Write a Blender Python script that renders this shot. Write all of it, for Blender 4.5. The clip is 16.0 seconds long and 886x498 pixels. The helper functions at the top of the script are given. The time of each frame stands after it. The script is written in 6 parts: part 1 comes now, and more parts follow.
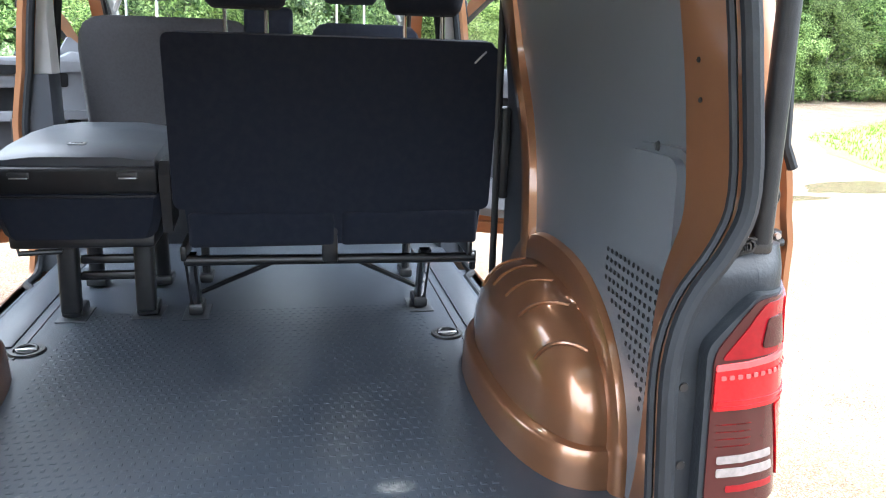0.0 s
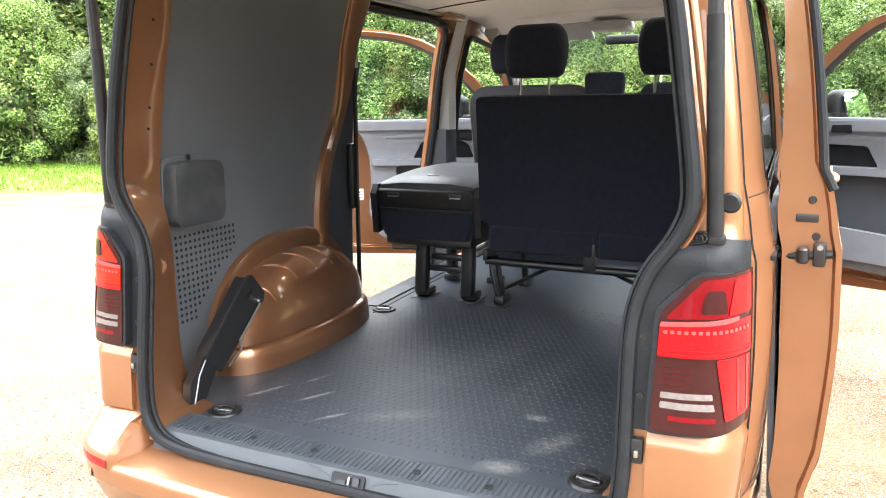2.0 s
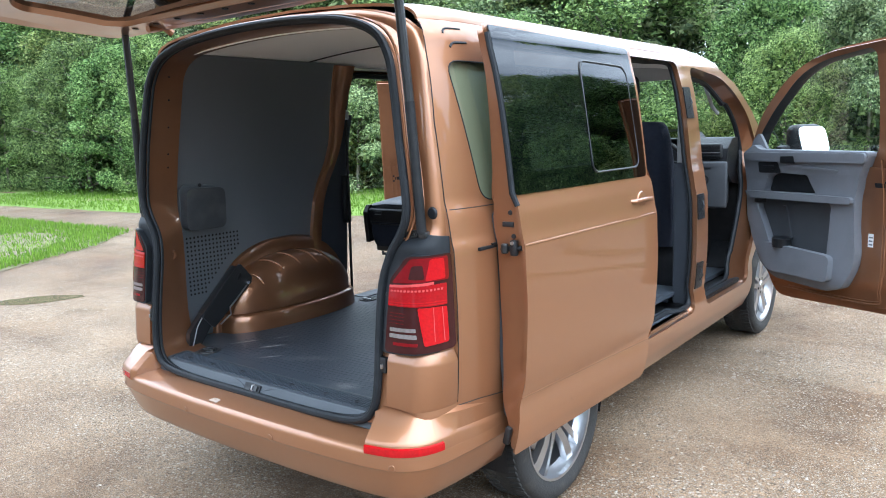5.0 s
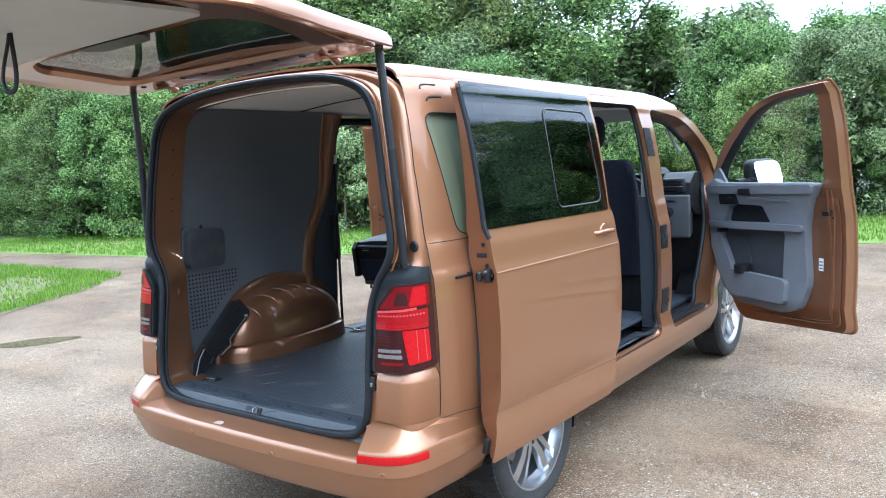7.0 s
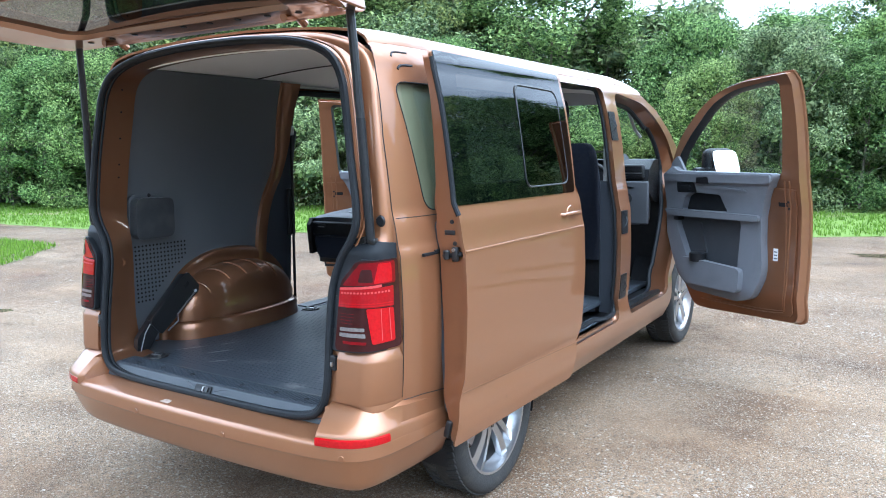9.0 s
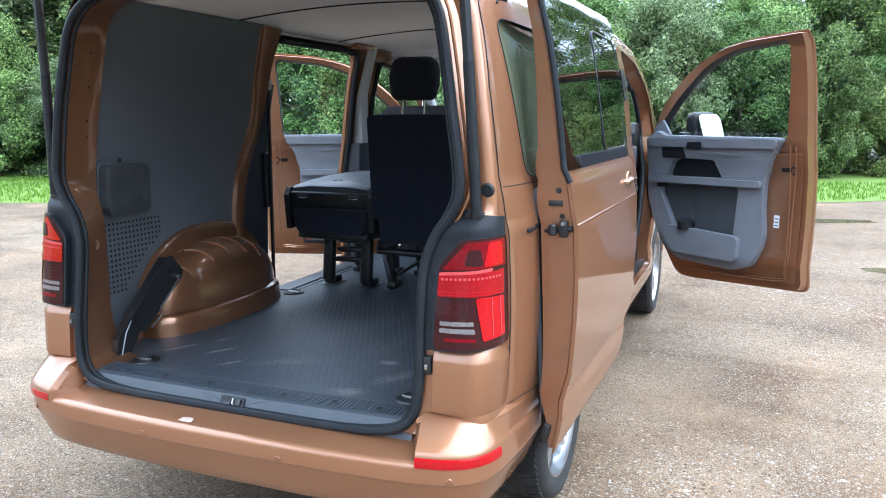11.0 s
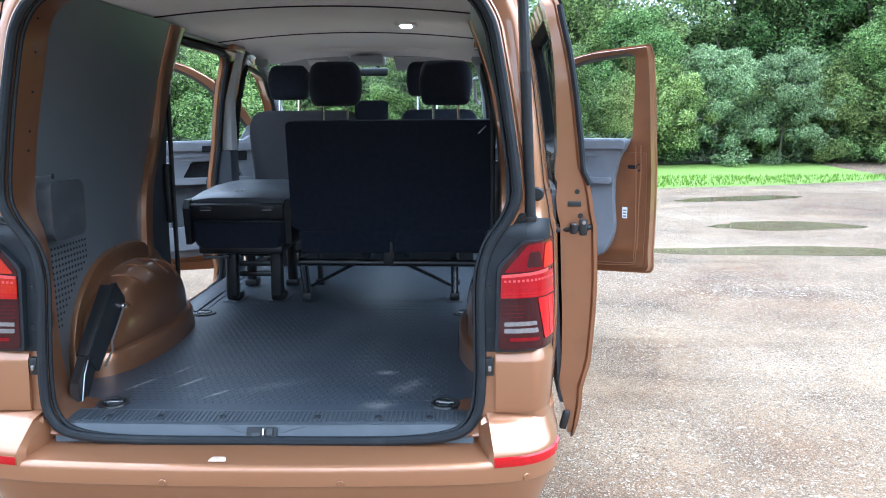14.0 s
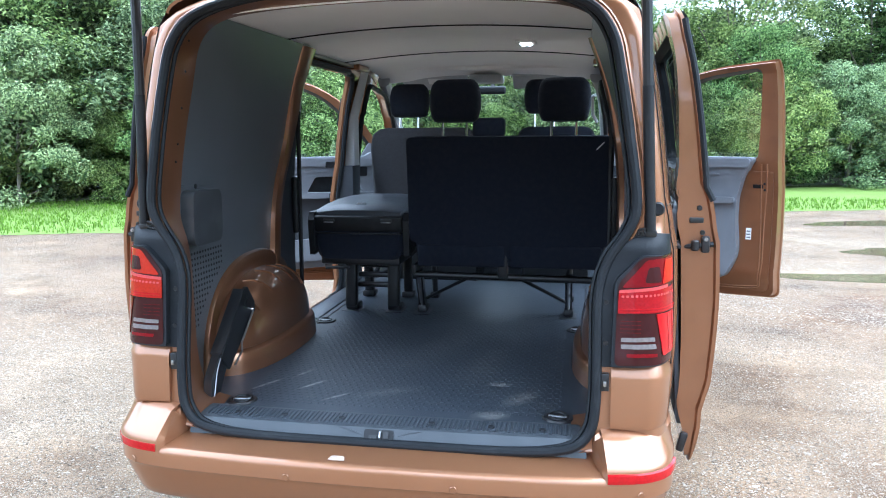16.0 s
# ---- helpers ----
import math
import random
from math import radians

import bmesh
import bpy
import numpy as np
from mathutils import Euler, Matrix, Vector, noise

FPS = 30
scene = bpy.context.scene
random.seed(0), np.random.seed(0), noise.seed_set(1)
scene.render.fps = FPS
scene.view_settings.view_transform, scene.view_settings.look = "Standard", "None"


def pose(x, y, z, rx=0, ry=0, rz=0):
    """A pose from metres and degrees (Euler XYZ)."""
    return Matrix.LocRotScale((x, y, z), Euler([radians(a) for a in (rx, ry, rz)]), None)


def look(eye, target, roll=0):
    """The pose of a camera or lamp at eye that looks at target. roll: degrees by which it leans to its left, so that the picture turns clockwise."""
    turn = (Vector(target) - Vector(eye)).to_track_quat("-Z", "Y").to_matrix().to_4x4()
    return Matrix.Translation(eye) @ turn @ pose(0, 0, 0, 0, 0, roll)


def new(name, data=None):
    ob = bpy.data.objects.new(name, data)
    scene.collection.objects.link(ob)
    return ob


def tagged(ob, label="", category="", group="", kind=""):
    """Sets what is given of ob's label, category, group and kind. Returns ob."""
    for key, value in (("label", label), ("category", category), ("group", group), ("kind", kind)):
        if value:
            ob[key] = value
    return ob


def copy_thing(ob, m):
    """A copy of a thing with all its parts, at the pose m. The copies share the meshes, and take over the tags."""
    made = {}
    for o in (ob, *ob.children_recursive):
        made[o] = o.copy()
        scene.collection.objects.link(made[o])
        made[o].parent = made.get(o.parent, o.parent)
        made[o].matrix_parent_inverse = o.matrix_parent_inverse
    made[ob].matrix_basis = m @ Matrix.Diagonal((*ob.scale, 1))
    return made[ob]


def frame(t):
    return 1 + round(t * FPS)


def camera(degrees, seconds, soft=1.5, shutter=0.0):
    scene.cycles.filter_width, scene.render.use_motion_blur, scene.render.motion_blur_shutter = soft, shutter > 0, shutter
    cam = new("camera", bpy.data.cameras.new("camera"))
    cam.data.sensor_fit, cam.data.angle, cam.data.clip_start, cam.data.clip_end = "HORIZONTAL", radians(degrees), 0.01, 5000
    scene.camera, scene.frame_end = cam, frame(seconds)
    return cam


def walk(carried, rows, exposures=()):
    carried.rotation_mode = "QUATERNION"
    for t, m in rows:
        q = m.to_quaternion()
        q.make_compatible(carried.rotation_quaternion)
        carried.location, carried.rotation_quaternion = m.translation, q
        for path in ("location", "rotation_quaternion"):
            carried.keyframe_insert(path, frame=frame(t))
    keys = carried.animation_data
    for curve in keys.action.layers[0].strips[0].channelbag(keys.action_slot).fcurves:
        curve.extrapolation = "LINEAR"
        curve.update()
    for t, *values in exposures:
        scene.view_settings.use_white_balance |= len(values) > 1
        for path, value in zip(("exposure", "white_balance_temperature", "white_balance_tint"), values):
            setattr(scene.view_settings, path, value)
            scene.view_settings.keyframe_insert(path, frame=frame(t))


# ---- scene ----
cam = camera(60.7, 16.0, 1.0)
EXPOSURES = [(0, 2.32, 5850, 8), (0.5, 2.72, 7450, 10), (1.0, 2.78, 5900, 7), (1.5, 2.43, 5500, 8), (2.0, 2.2, 6650, 10), (2.5, 1.43, 6500, 10), (3.0, 1.2, 6250, 9), (3.5, 1.1, 6000, 8), (6.0, 0.92, 5320, 5), (8.5, 0.93, 5150, 5), (11.0, 1.12, 5260, 6), (12.5, 1.32, 5050, 5), (16.0, 1.29, 5110, 5)]
PATH = [
    (0, (0.128, -0.953, 1.475), (0.518, 0.935, 0.945), 1.9),
    (0.5, (0.404, -0.96, 1.458), (0.36, 0.99, 1.009), 3.9),
    (1, (0.546, -1.18, 1.472), (0.119, 0.737, 1.099), 0.9),
    (1.5, (0.778, -1.367, 1.476), (0.147, 0.491, 1.091), 1.4),
    (2, (0.939, -1.529, 1.476), (0.123, 0.254, 1.083), -0.9),
    (2.5, (1.192, -1.705, 1.501), (0.348, 0.07, 1.132), -2.9),
    (3, (1.508, -1.754, 1.446), (0.593, -0.008, 1.105), -3.8),
    (3.5, (1.723, -1.684, 1.468), (0.709, 0.008, 1.137), -3.0),
    (3.7, (1.789, -1.654, 1.482), (0.736, 0.015, 1.161), -2.6),
    (5.8, (2.572, -2.007, 1.532), (1.321, -0.476, 1.232), -2.4),
    (6, (2.576, -2.028, 1.528), (1.328, -0.489, 1.249), -2.6),
    (6.5, (2.57, -2.063, 1.542), (1.346, -0.501, 1.3), -3.0),
    (7, (2.581, -2.091, 1.546), (1.39, -0.498, 1.331), -3.1),
    (7.5, (2.585, -2.089, 1.548), (1.43, -0.47, 1.339), -2.8),
    (8, (2.573, -2.084, 1.544), (1.446, -0.447, 1.322), -2.2),
    (8.5, (2.528, -2.079, 1.525), (1.424, -0.43, 1.278), -1.7),
    (8.7, (2.505, -2.071, 1.52), (1.41, -0.417, 1.265), -1.4),
    (10.8, (1.667, -1.975, 1.468), (0.904, -0.154, 1.151), 0.3),
    (11, (1.536, -1.994, 1.475), (0.794, -0.169, 1.126), -0.3),
    (11.5, (1.28, -2.024, 1.47), (0.58, -0.189, 1.092), -2.0),
    (12, (1.014, -2.012, 1.492), (0.459, -0.128, 1.113), -2.8),
    (12.5, (0.824, -2.061, 1.493), (0.54, -0.115, 1.132), -2.3),
    (13, (0.665, -2.158, 1.494), (0.615, -0.19, 1.137), -1.0),
    (13.5, (0.631, -2.194, 1.493), (0.645, -0.227, 1.136), -0.2),
    (14, (0.627, -2.222, 1.499), (0.564, -0.253, 1.15), -0.5),
    (14.5, (0.605, -2.225, 1.494), (0.327, -0.275, 1.143), -1.3),
    (15, (0.603, -2.249, 1.489), (0.244, -0.311, 1.152), -1.1),
    (15.5, (0.608, -2.265, 1.48), (0.25, -0.322, 1.17), -0.6),
    (16, (0.61, -2.263, 1.482), (0.257, -0.317, 1.186), -0.4),
]
walk(cam, [(t, look(eye, target, roll)) for t, eye, target, roll in PATH], EXPOSURES)


# ---- world and sun ----
SUN_EL, SUN_AZ = radians(50), radians(98)
world = bpy.data.worlds.new("sky_world")
scene.world = world
world.use_nodes = True
wn, wl = world.node_tree.nodes, world.node_tree.links
wn.clear()
w_out = wn.new("ShaderNodeOutputWorld")
w_bg = wn.new("ShaderNodeBackground")
w_sky = wn.new("ShaderNodeTexSky")
w_sky.sky_type = "NISHITA"
w_sky.sun_disc = False
w_sky.sun_elevation, w_sky.sun_rotation = SUN_EL, SUN_AZ
w_sky.dust_density = 4.0
w_coord = wn.new("ShaderNodeTexCoord")
w_map = wn.new("ShaderNodeMapping")
w_map.inputs["Scale"].default_value = (1.0, 1.0, 2.6)
w_noise = wn.new("ShaderNodeTexNoise")
w_noise.inputs["Scale"].default_value, w_noise.inputs["Detail"].default_value = 2.2, 7
w_ramp = wn.new("ShaderNodeValToRGB")
w_ramp.color_ramp.elements[0].position, w_ramp.color_ramp.elements[1].position = 0.30, 0.50
w_mix = wn.new("ShaderNodeMix")
w_mix.data_type = "RGBA"
wl.new(w_coord.outputs["Generated"], w_map.inputs[0])
wl.new(w_map.outputs[0], w_noise.inputs["Vector"])
wl.new(w_noise.outputs["Fac"], w_ramp.inputs[0])
wl.new(w_ramp.outputs["Color"], w_mix.inputs[0])
wl.new(w_sky.outputs[0], w_mix.inputs[6])
# cloud cover, three times brighter overhead than at the horizon
w_split, w_rise, w_cloud = wn.new("ShaderNodeSeparateXYZ"), wn.new("ShaderNodeMapRange"), wn.new("ShaderNodeMix")
wl.new(w_coord.outputs["Generated"], w_split.inputs[0])
wl.new(w_split.outputs[2], w_rise.inputs[0])
w_cloud.data_type = "RGBA"
w_cloud.inputs[6].default_value, w_cloud.inputs[7].default_value = (9.2, 9.8, 10.8, 1), (25.0, 25.9, 27.2, 1)
wl.new(w_rise.outputs[0], w_cloud.inputs[0])
wl.new(w_cloud.outputs[2], w_mix.inputs[7])
wl.new(w_mix.outputs[2], w_bg.inputs[0])
w_bg.inputs[1].default_value = 0.122
wl.new(w_bg.outputs[0], w_out.inputs[0])
sun = new("sun", bpy.data.lights.new("sun", "SUN"))
sun.data.energy, sun.data.angle, sun.data.color = 1.5, radians(65), (1.0, 0.97, 0.92)
sun.matrix_world = look((0, 0, 30), (0 + 30 * math.sin(SUN_AZ) * -1 / math.tan(SUN_EL), 30 * math.cos(SUN_AZ) * -1 / math.tan(SUN_EL), 0))


# ---- materials ----
def material(name, base, rough=0.5, metal=0.0, spots=(), grain=0.0, grain_size=200.0, bump=0.0, bump_size=200.0,
             coat=0.0, coat_rough=0.05, spec=0.5, sheen=0.0, vary=0.0):
    """A principled material. spots: rows of (colour, noise scale, low, high) laid over the base; grain, bump: fine noise."""
    m = bpy.data.materials.new(name)
    m.use_nodes = True
    n, l = m.node_tree.nodes, m.node_tree.links
    b = n["Principled BSDF"]
    b.inputs["Roughness"].default_value, b.inputs["Metallic"].default_value = rough, metal
    b.inputs["Coat Weight"].default_value, b.inputs["Coat Roughness"].default_value = coat, coat_rough
    b.inputs["Specular IOR Level"].default_value = spec
    b.inputs["Sheen Weight"].default_value = sheen
    co = n.new("ShaderNodeTexCoord")
    colour = None
    for col, size, low, high in spots:
        t = n.new("ShaderNodeTexNoise")
        t.inputs["Scale"].default_value, t.inputs["Detail"].default_value = size, 6
        l.new(co.outputs["Object"], t.inputs["Vector"])
        r = n.new("ShaderNodeMapRange")
        r.inputs[1].default_value, r.inputs[2].default_value = low, high
        l.new(t.outputs["Fac"], r.inputs[0])
        mx = n.new("ShaderNodeMix")
        mx.data_type = "RGBA"
        l.new(r.outputs[0], mx.inputs[0])
        if colour is None:
            mx.inputs[6].default_value = (*base, 1)
        else:
            l.new(colour, mx.inputs[6])
        mx.inputs[7].default_value = (*col, 1)
        colour = mx.outputs[2]
    if grain or vary:
        hs = n.new("ShaderNodeHueSaturation")
        if colour is None:
            hs.inputs["Color"].default_value = (*base, 1)
        else:
            l.new(colour, hs.inputs["Color"])
        if vary:
            inf = n.new("ShaderNodeObjectInfo")
            src, amount = inf.outputs["Random"], vary
        else:
            t = n.new("ShaderNodeTexNoise")
            t.inputs["Scale"].default_value, t.inputs["Detail"].default_value = grain_size, 3
            l.new(co.outputs["Object"], t.inputs["Vector"])
            src, amount = t.outputs["Fac"], grain
        r = n.new("ShaderNodeMapRange")
        r.inputs[3].default_value, r.inputs[4].default_value = 1 - amount, 1 + amount
        l.new(src, r.inputs[0])
        l.new(r.outputs[0], hs.inputs["Value"])
        colour = hs.outputs[0]
    if colour is None:
        b.inputs["Base Color"].default_value = (*base, 1)
    else:
        l.new(colour, b.inputs["Base Color"])
    if bump:
        t = n.new("ShaderNodeTexNoise")
        t.inputs["Scale"].default_value, t.inputs["Detail"].default_value = bump_size, 4
        l.new(co.outputs["Object"], t.inputs["Vector"])
        bp = n.new("ShaderNodeBump")
        bp.inputs["Strength"].default_value, bp.inputs["Distance"].default_value = bump, 0.01
        l.new(t.outputs["Fac"], bp.inputs["Height"])
        l.new(bp.outputs[0], b.inputs["Normal"])
    return m


def glass_material(name, tint, rough=0.0, gloss=0.08):
    """Thin window glass: mostly clear, with a Fresnel gloss."""
    m = bpy.data.materials.new(name)
    m.use_nodes = True
    n, l = m.node_tree.nodes, m.node_tree.links
    n.clear()
    out, mix, fr = n.new("ShaderNodeOutputMaterial"), n.new("ShaderNodeMixShader"), n.new("ShaderNodeLayerWeight")
    tr, gl, pw, mr = n.new("ShaderNodeBsdfTransparent"), n.new("ShaderNodeBsdfGlossy"), n.new("ShaderNodeMath"), n.new("ShaderNodeMapRange")
    fr.inputs[0].default_value = 0.5
    pw.operation = "POWER"
    pw.inputs[1].default_value = 4.0
    mr.inputs[3].default_value, mr.inputs[4].default_value = gloss, 1.0
    tr.inputs[0].default_value = (*tint, 1)
    gl.inputs["Roughness"].default_value = rough
    l.new(fr.outputs["Facing"], pw.inputs[0])
    l.new(pw.outputs[0], mr.inputs[0])
    l.new(mr.outputs[0], mix.inputs[0])
    l.new(tr.outputs[0], mix.inputs[1])
    l.new(gl.outputs[0], mix.inputs[2])
    l.new(mix.outputs[0], out.inputs[0])
    return m


PAINT = material("copper_paint", (0.308, 0.142, 0.067), 0.42, 0.62, grain=0.10, grain_size=1400, coat=1.0, coat_rough=0.012)
PAINT_IN = material("copper_paint_inside", (0.285, 0.134, 0.066), 0.30, 0.7, spots=[((0.25, 0.118, 0.06), 9, 0.5, 0.8)], grain=0.05, grain_size=900, coat=1.0, coat_rough=0.05)
RUBBER = material("black_rubber_seal", (0.012, 0.014, 0.017), 0.5, spec=0.22, bump=0.1, bump_size=150, spots=[((0.022, 0.025, 0.028), 14, 0.55, 0.8)])
PLASTIC = material("black_plastic", (0.010, 0.011, 0.013), 0.42, spec=0.3, bump=0.15, bump_size=600, spots=[((0.02, 0.021, 0.023), 20, 0.5, 0.8)])
TRIM_BLACK = material("satin_black_trim", (0.036, 0.042, 0.052), 0.42, spec=0.4, bump=0.08, bump_size=500, spots=[((0.044, 0.049, 0.058), 8, 0.5, 0.8)])
# dark dash plastic; in the door trays it stands for the recess shade
DASH_GREY = material("dash_plastic_and_tray_shade", (0.045, 0.050, 0.058), 0.5, bump=0.15, bump_size=700, spots=[((0.055, 0.060, 0.068), 6, 0.45, 0.75)])
MID_RED = material("banded_red_lens", (0.25, 0.003, 0.006), 0.16, spec=0.3, coat=0.2, coat_rough=0.02, grain=0.35, grain_size=160)
GREY_TRIM = material("grey_door_plastic", (0.142, 0.152, 0.171), 0.55, bump=0.2, bump_size=700, spots=[((0.118, 0.126, 0.141), 6, 0.45, 0.75)])
BOARD = material("dark_grey_board", (0.100, 0.112, 0.127), 0.38, bump=0.10, bump_size=500, spec=0.8, coat=0.5, coat_rough=0.25, spots=[((0.112, 0.124, 0.139), 3, 0.45, 0.8)])
FLOOR_MAT = material("rubber_floor", (0.036, 0.045, 0.059), 0.44, spots=[((0.050, 0.060, 0.075), 2.5, 0.45, 0.75), ((0.085, 0.088, 0.09), 7, 0.64, 0.82)], bump=0.10, bump_size=300, spec=0.5)


def scuffs(m, marks, colour):
    """Dusty scuffs on a floor: rows of (x, y, turn, half length, half width, strength)."""
    n, l = m.node_tree.nodes, m.node_tree.links
    b = n["Principled BSDF"]
    src = b.inputs["Base Color"].links[0].from_socket
    co = n.new("ShaderNodeTexCoord")
    dust = n.new("ShaderNodeTexNoise")
    dust.inputs["Scale"].default_value, dust.inputs["Detail"].default_value, dust.inputs["Roughness"].default_value = 34, 8, 0.75
    l.new(co.outputs["Object"], dust.inputs["Vector"])
    dr = n.new("ShaderNodeMapRange")
    dr.inputs[1].default_value, dr.inputs[2].default_value = 0.36, 0.66
    l.new(dust.outputs["Fac"], dr.inputs[0])
    for x, y, turn, lx, ly, strength in marks:
        mp = n.new("ShaderNodeMapping")
        mp.vector_type = "TEXTURE"
        mp.inputs["Location"].default_value = (x, y, 0.565)
        mp.inputs["Rotation"].default_value = (0, 0, radians(turn))
        mp.inputs["Scale"].default_value = (lx, ly, 1)
        l.new(co.outputs["Object"], mp.inputs[0])
        ln = n.new("ShaderNodeVectorMath")
        ln.operation = "LENGTH"
        l.new(mp.outputs[0], ln.inputs[0])
        mr = n.new("ShaderNodeMapRange")
        mr.inputs[1].default_value, mr.inputs[2].default_value = 1.0, 0.25
        mr.inputs[4].default_value = strength
        l.new(ln.outputs["Value"], mr.inputs[0])
        mu = n.new("ShaderNodeMath")
        mu.operation = "MULTIPLY"
        l.new(mr.outputs[0], mu.inputs[0])
        l.new(dr.outputs[0], mu.inputs[1])
        mx = n.new("ShaderNodeMix")
        mx.data_type = "RGBA"
        l.new(mu.outputs[0], mx.inputs[0])
        l.new(src, mx.inputs[6])
        mx.inputs[7].default_value = (*colour, 1)
        src = mx.outputs[2]
    l.new(src, b.inputs["Base Color"])


scuffs(FLOOR_MAT, [(-0.53, 0.315, 62, 0.09, 0.012, 1.0), (-0.36, 0.33, 58, 0.09, 0.011, 0.9), (-0.23, 0.22, 50, 0.07, 0.010, 0.8), (-0.44, 0.46, 70, 0.08, 0.012, 0.6),
                   (0.335, 0.12, 20, 0.08, 0.05, 0.35), (0.33, 0.44, 0, 0.05, 0.03, 0.8), (0.25, 0.70, 80, 0.30, 0.09, 0.12), (0.05, 0.95, 75, 0.40, 0.12, 0.10), (0.42, 0.30, 60, 0.12, 0.05, 0.35), (-0.05, 0.30, 30, 0.16, 0.05, 0.2)],
       (0.52, 0.51, 0.47))
FABRIC = material("black_fabric", (0.0115, 0.015, 0.026), 0.9, bump=0.3, bump_size=900, spec=0.2, sheen=0.04, spots=[((0.016, 0.0195, 0.029), 40, 0.4, 0.7)])
FABRIC_GREY = material("grey_seat_fabric", (0.050, 0.051, 0.057), 0.92, spec=0.2, bump=0.3, bump_size=900, sheen=0.05, spots=[((0.044, 0.045, 0.050), 90, 0.4, 0.65)])
SILL_GREY = material("blue_grey_sill_plastic", (0.044, 0.052, 0.062), 0.40, spec=0.45, bump=0.1, bump_size=400, spots=[((0.06, 0.068, 0.078), 7, 0.45, 0.75)])
CHIP = material("bare_patch", (0.55, 0.45, 0.38), 0.5, spots=[((0.42, 0.30, 0.22), 60, 0.5, 0.7)])
PAD_GREY = material("moulded_grey_plastic", (0.036, 0.040, 0.046), 0.38, spec=0.7, bump=0.12, bump_size=500, spots=[((0.08, 0.085, 0.09), 8, 0.45, 0.75)])
STEEL = material("steel", (0.45, 0.45, 0.46), 0.3, 1.0, grain=0.1)
CHROME = material("chrome", (0.75, 0.75, 0.76), 0.08, 1.0)
BLACK_STEEL = material("black_painted_steel", (0.012, 0.013, 0.015), 0.35, bump=0.1, bump_size=200)
HEADLINER = material("headliner", (0.82, 0.81, 0.79), 0.85, bump=0.15, bump_size=600, spots=[((0.76, 0.75, 0.73), 3, 0.5, 0.8)])
PILLAR_GREY = material("pale_grey_plastic", (0.42, 0.43, 0.435), 0.5, bump=0.1, bump_size=500, spots=[((0.38, 0.39, 0.39), 7, 0.5, 0.8)])
ALLOY = material("alloy", (0.43, 0.44, 0.46), 0.28, 0.9, grain=0.08, grain_size=300, coat=0.5)
TYRE = material("tyre_rubber", (0.025, 0.025, 0.025), 0.8, bump=0.3, bump_size=120, spots=[((0.09, 0.08, 0.065), 9, 0.55, 0.85)])
RED_LENS = material("red_lens", (0.35, 0.003, 0.006), 0.14, spec=0.3, coat=0.2, coat_rough=0.02, grain=0.35, grain_size=120)
DARK_LENS = material("smoked_red_lens", (0.032, 0.007, 0.007), 0.18, spec=0.2, coat=0.2, coat_rough=0.03, grain=0.2, grain_size=40)
WHITE_LENS = material("clear_lens", (0.16, 0.14, 0.135), 0.15, spec=0.3, coat=0.3, coat_rough=0.03, grain=0.35, grain_size=110)
GLASS = glass_material("window_glass", (0.92, 0.96, 0.94))
GLASS_DARK = glass_material("privacy_glass", (0.10, 0.14, 0.14), gloss=0.095)
# gloss and green-grey reflection of the recessed side panel, put into colour
RECESS_GLOSS = glass_material("recess_gloss", (0.80, 0.86, 0.78), gloss=0.12)
RECESS_REFLECTION = material("green_grey_reflection", (0.265, 0.265, 0.20), 0.6, bump=0.1, spots=[((0.23, 0.23, 0.17), 5, 0.45, 0.7)])
WHITE = material("white_plastic", (0.7, 0.7, 0.69), 0.45, grain=0.05)
MIRROR = material("mirror_glass", (0.85, 0.87, 0.88), 0.02, 1.0)
LIT = bpy.data.materials.new("lit_lamp")
LIT.use_nodes = True
LIT.node_tree.nodes["Principled BSDF"].inputs["Emission Color"].default_value = (1, 0.95, 0.85, 1)
LIT.node_tree.nodes["Principled BSDF"].inputs["Emission Strength"].default_value = 15.0
# left lamp lenses, with the light from behind them put into the colour
BACKLIT_ORANGE = material("backlit_orange_lens", (0.32, 0.015, 0.005), 0.16, spec=0.3, coat=0.2, coat_rough=0.02, grain=0.35, grain_size=140)
BACKLIT_BROWN = material("backlit_brown_lens", (0.13, 0.022, 0.010), 0.18, spec=0.3, coat=0.2, coat_rough=0.03, grain=0.3, grain_size=90)
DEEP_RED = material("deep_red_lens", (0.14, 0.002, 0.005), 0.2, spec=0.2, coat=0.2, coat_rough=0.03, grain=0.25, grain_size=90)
PINK_LENS = material("pale_red_lens", (0.46, 0.06, 0.06), 0.15, spec=0.2, coat=0.1, coat_rough=0.03, grain=0.2, grain_size=90)


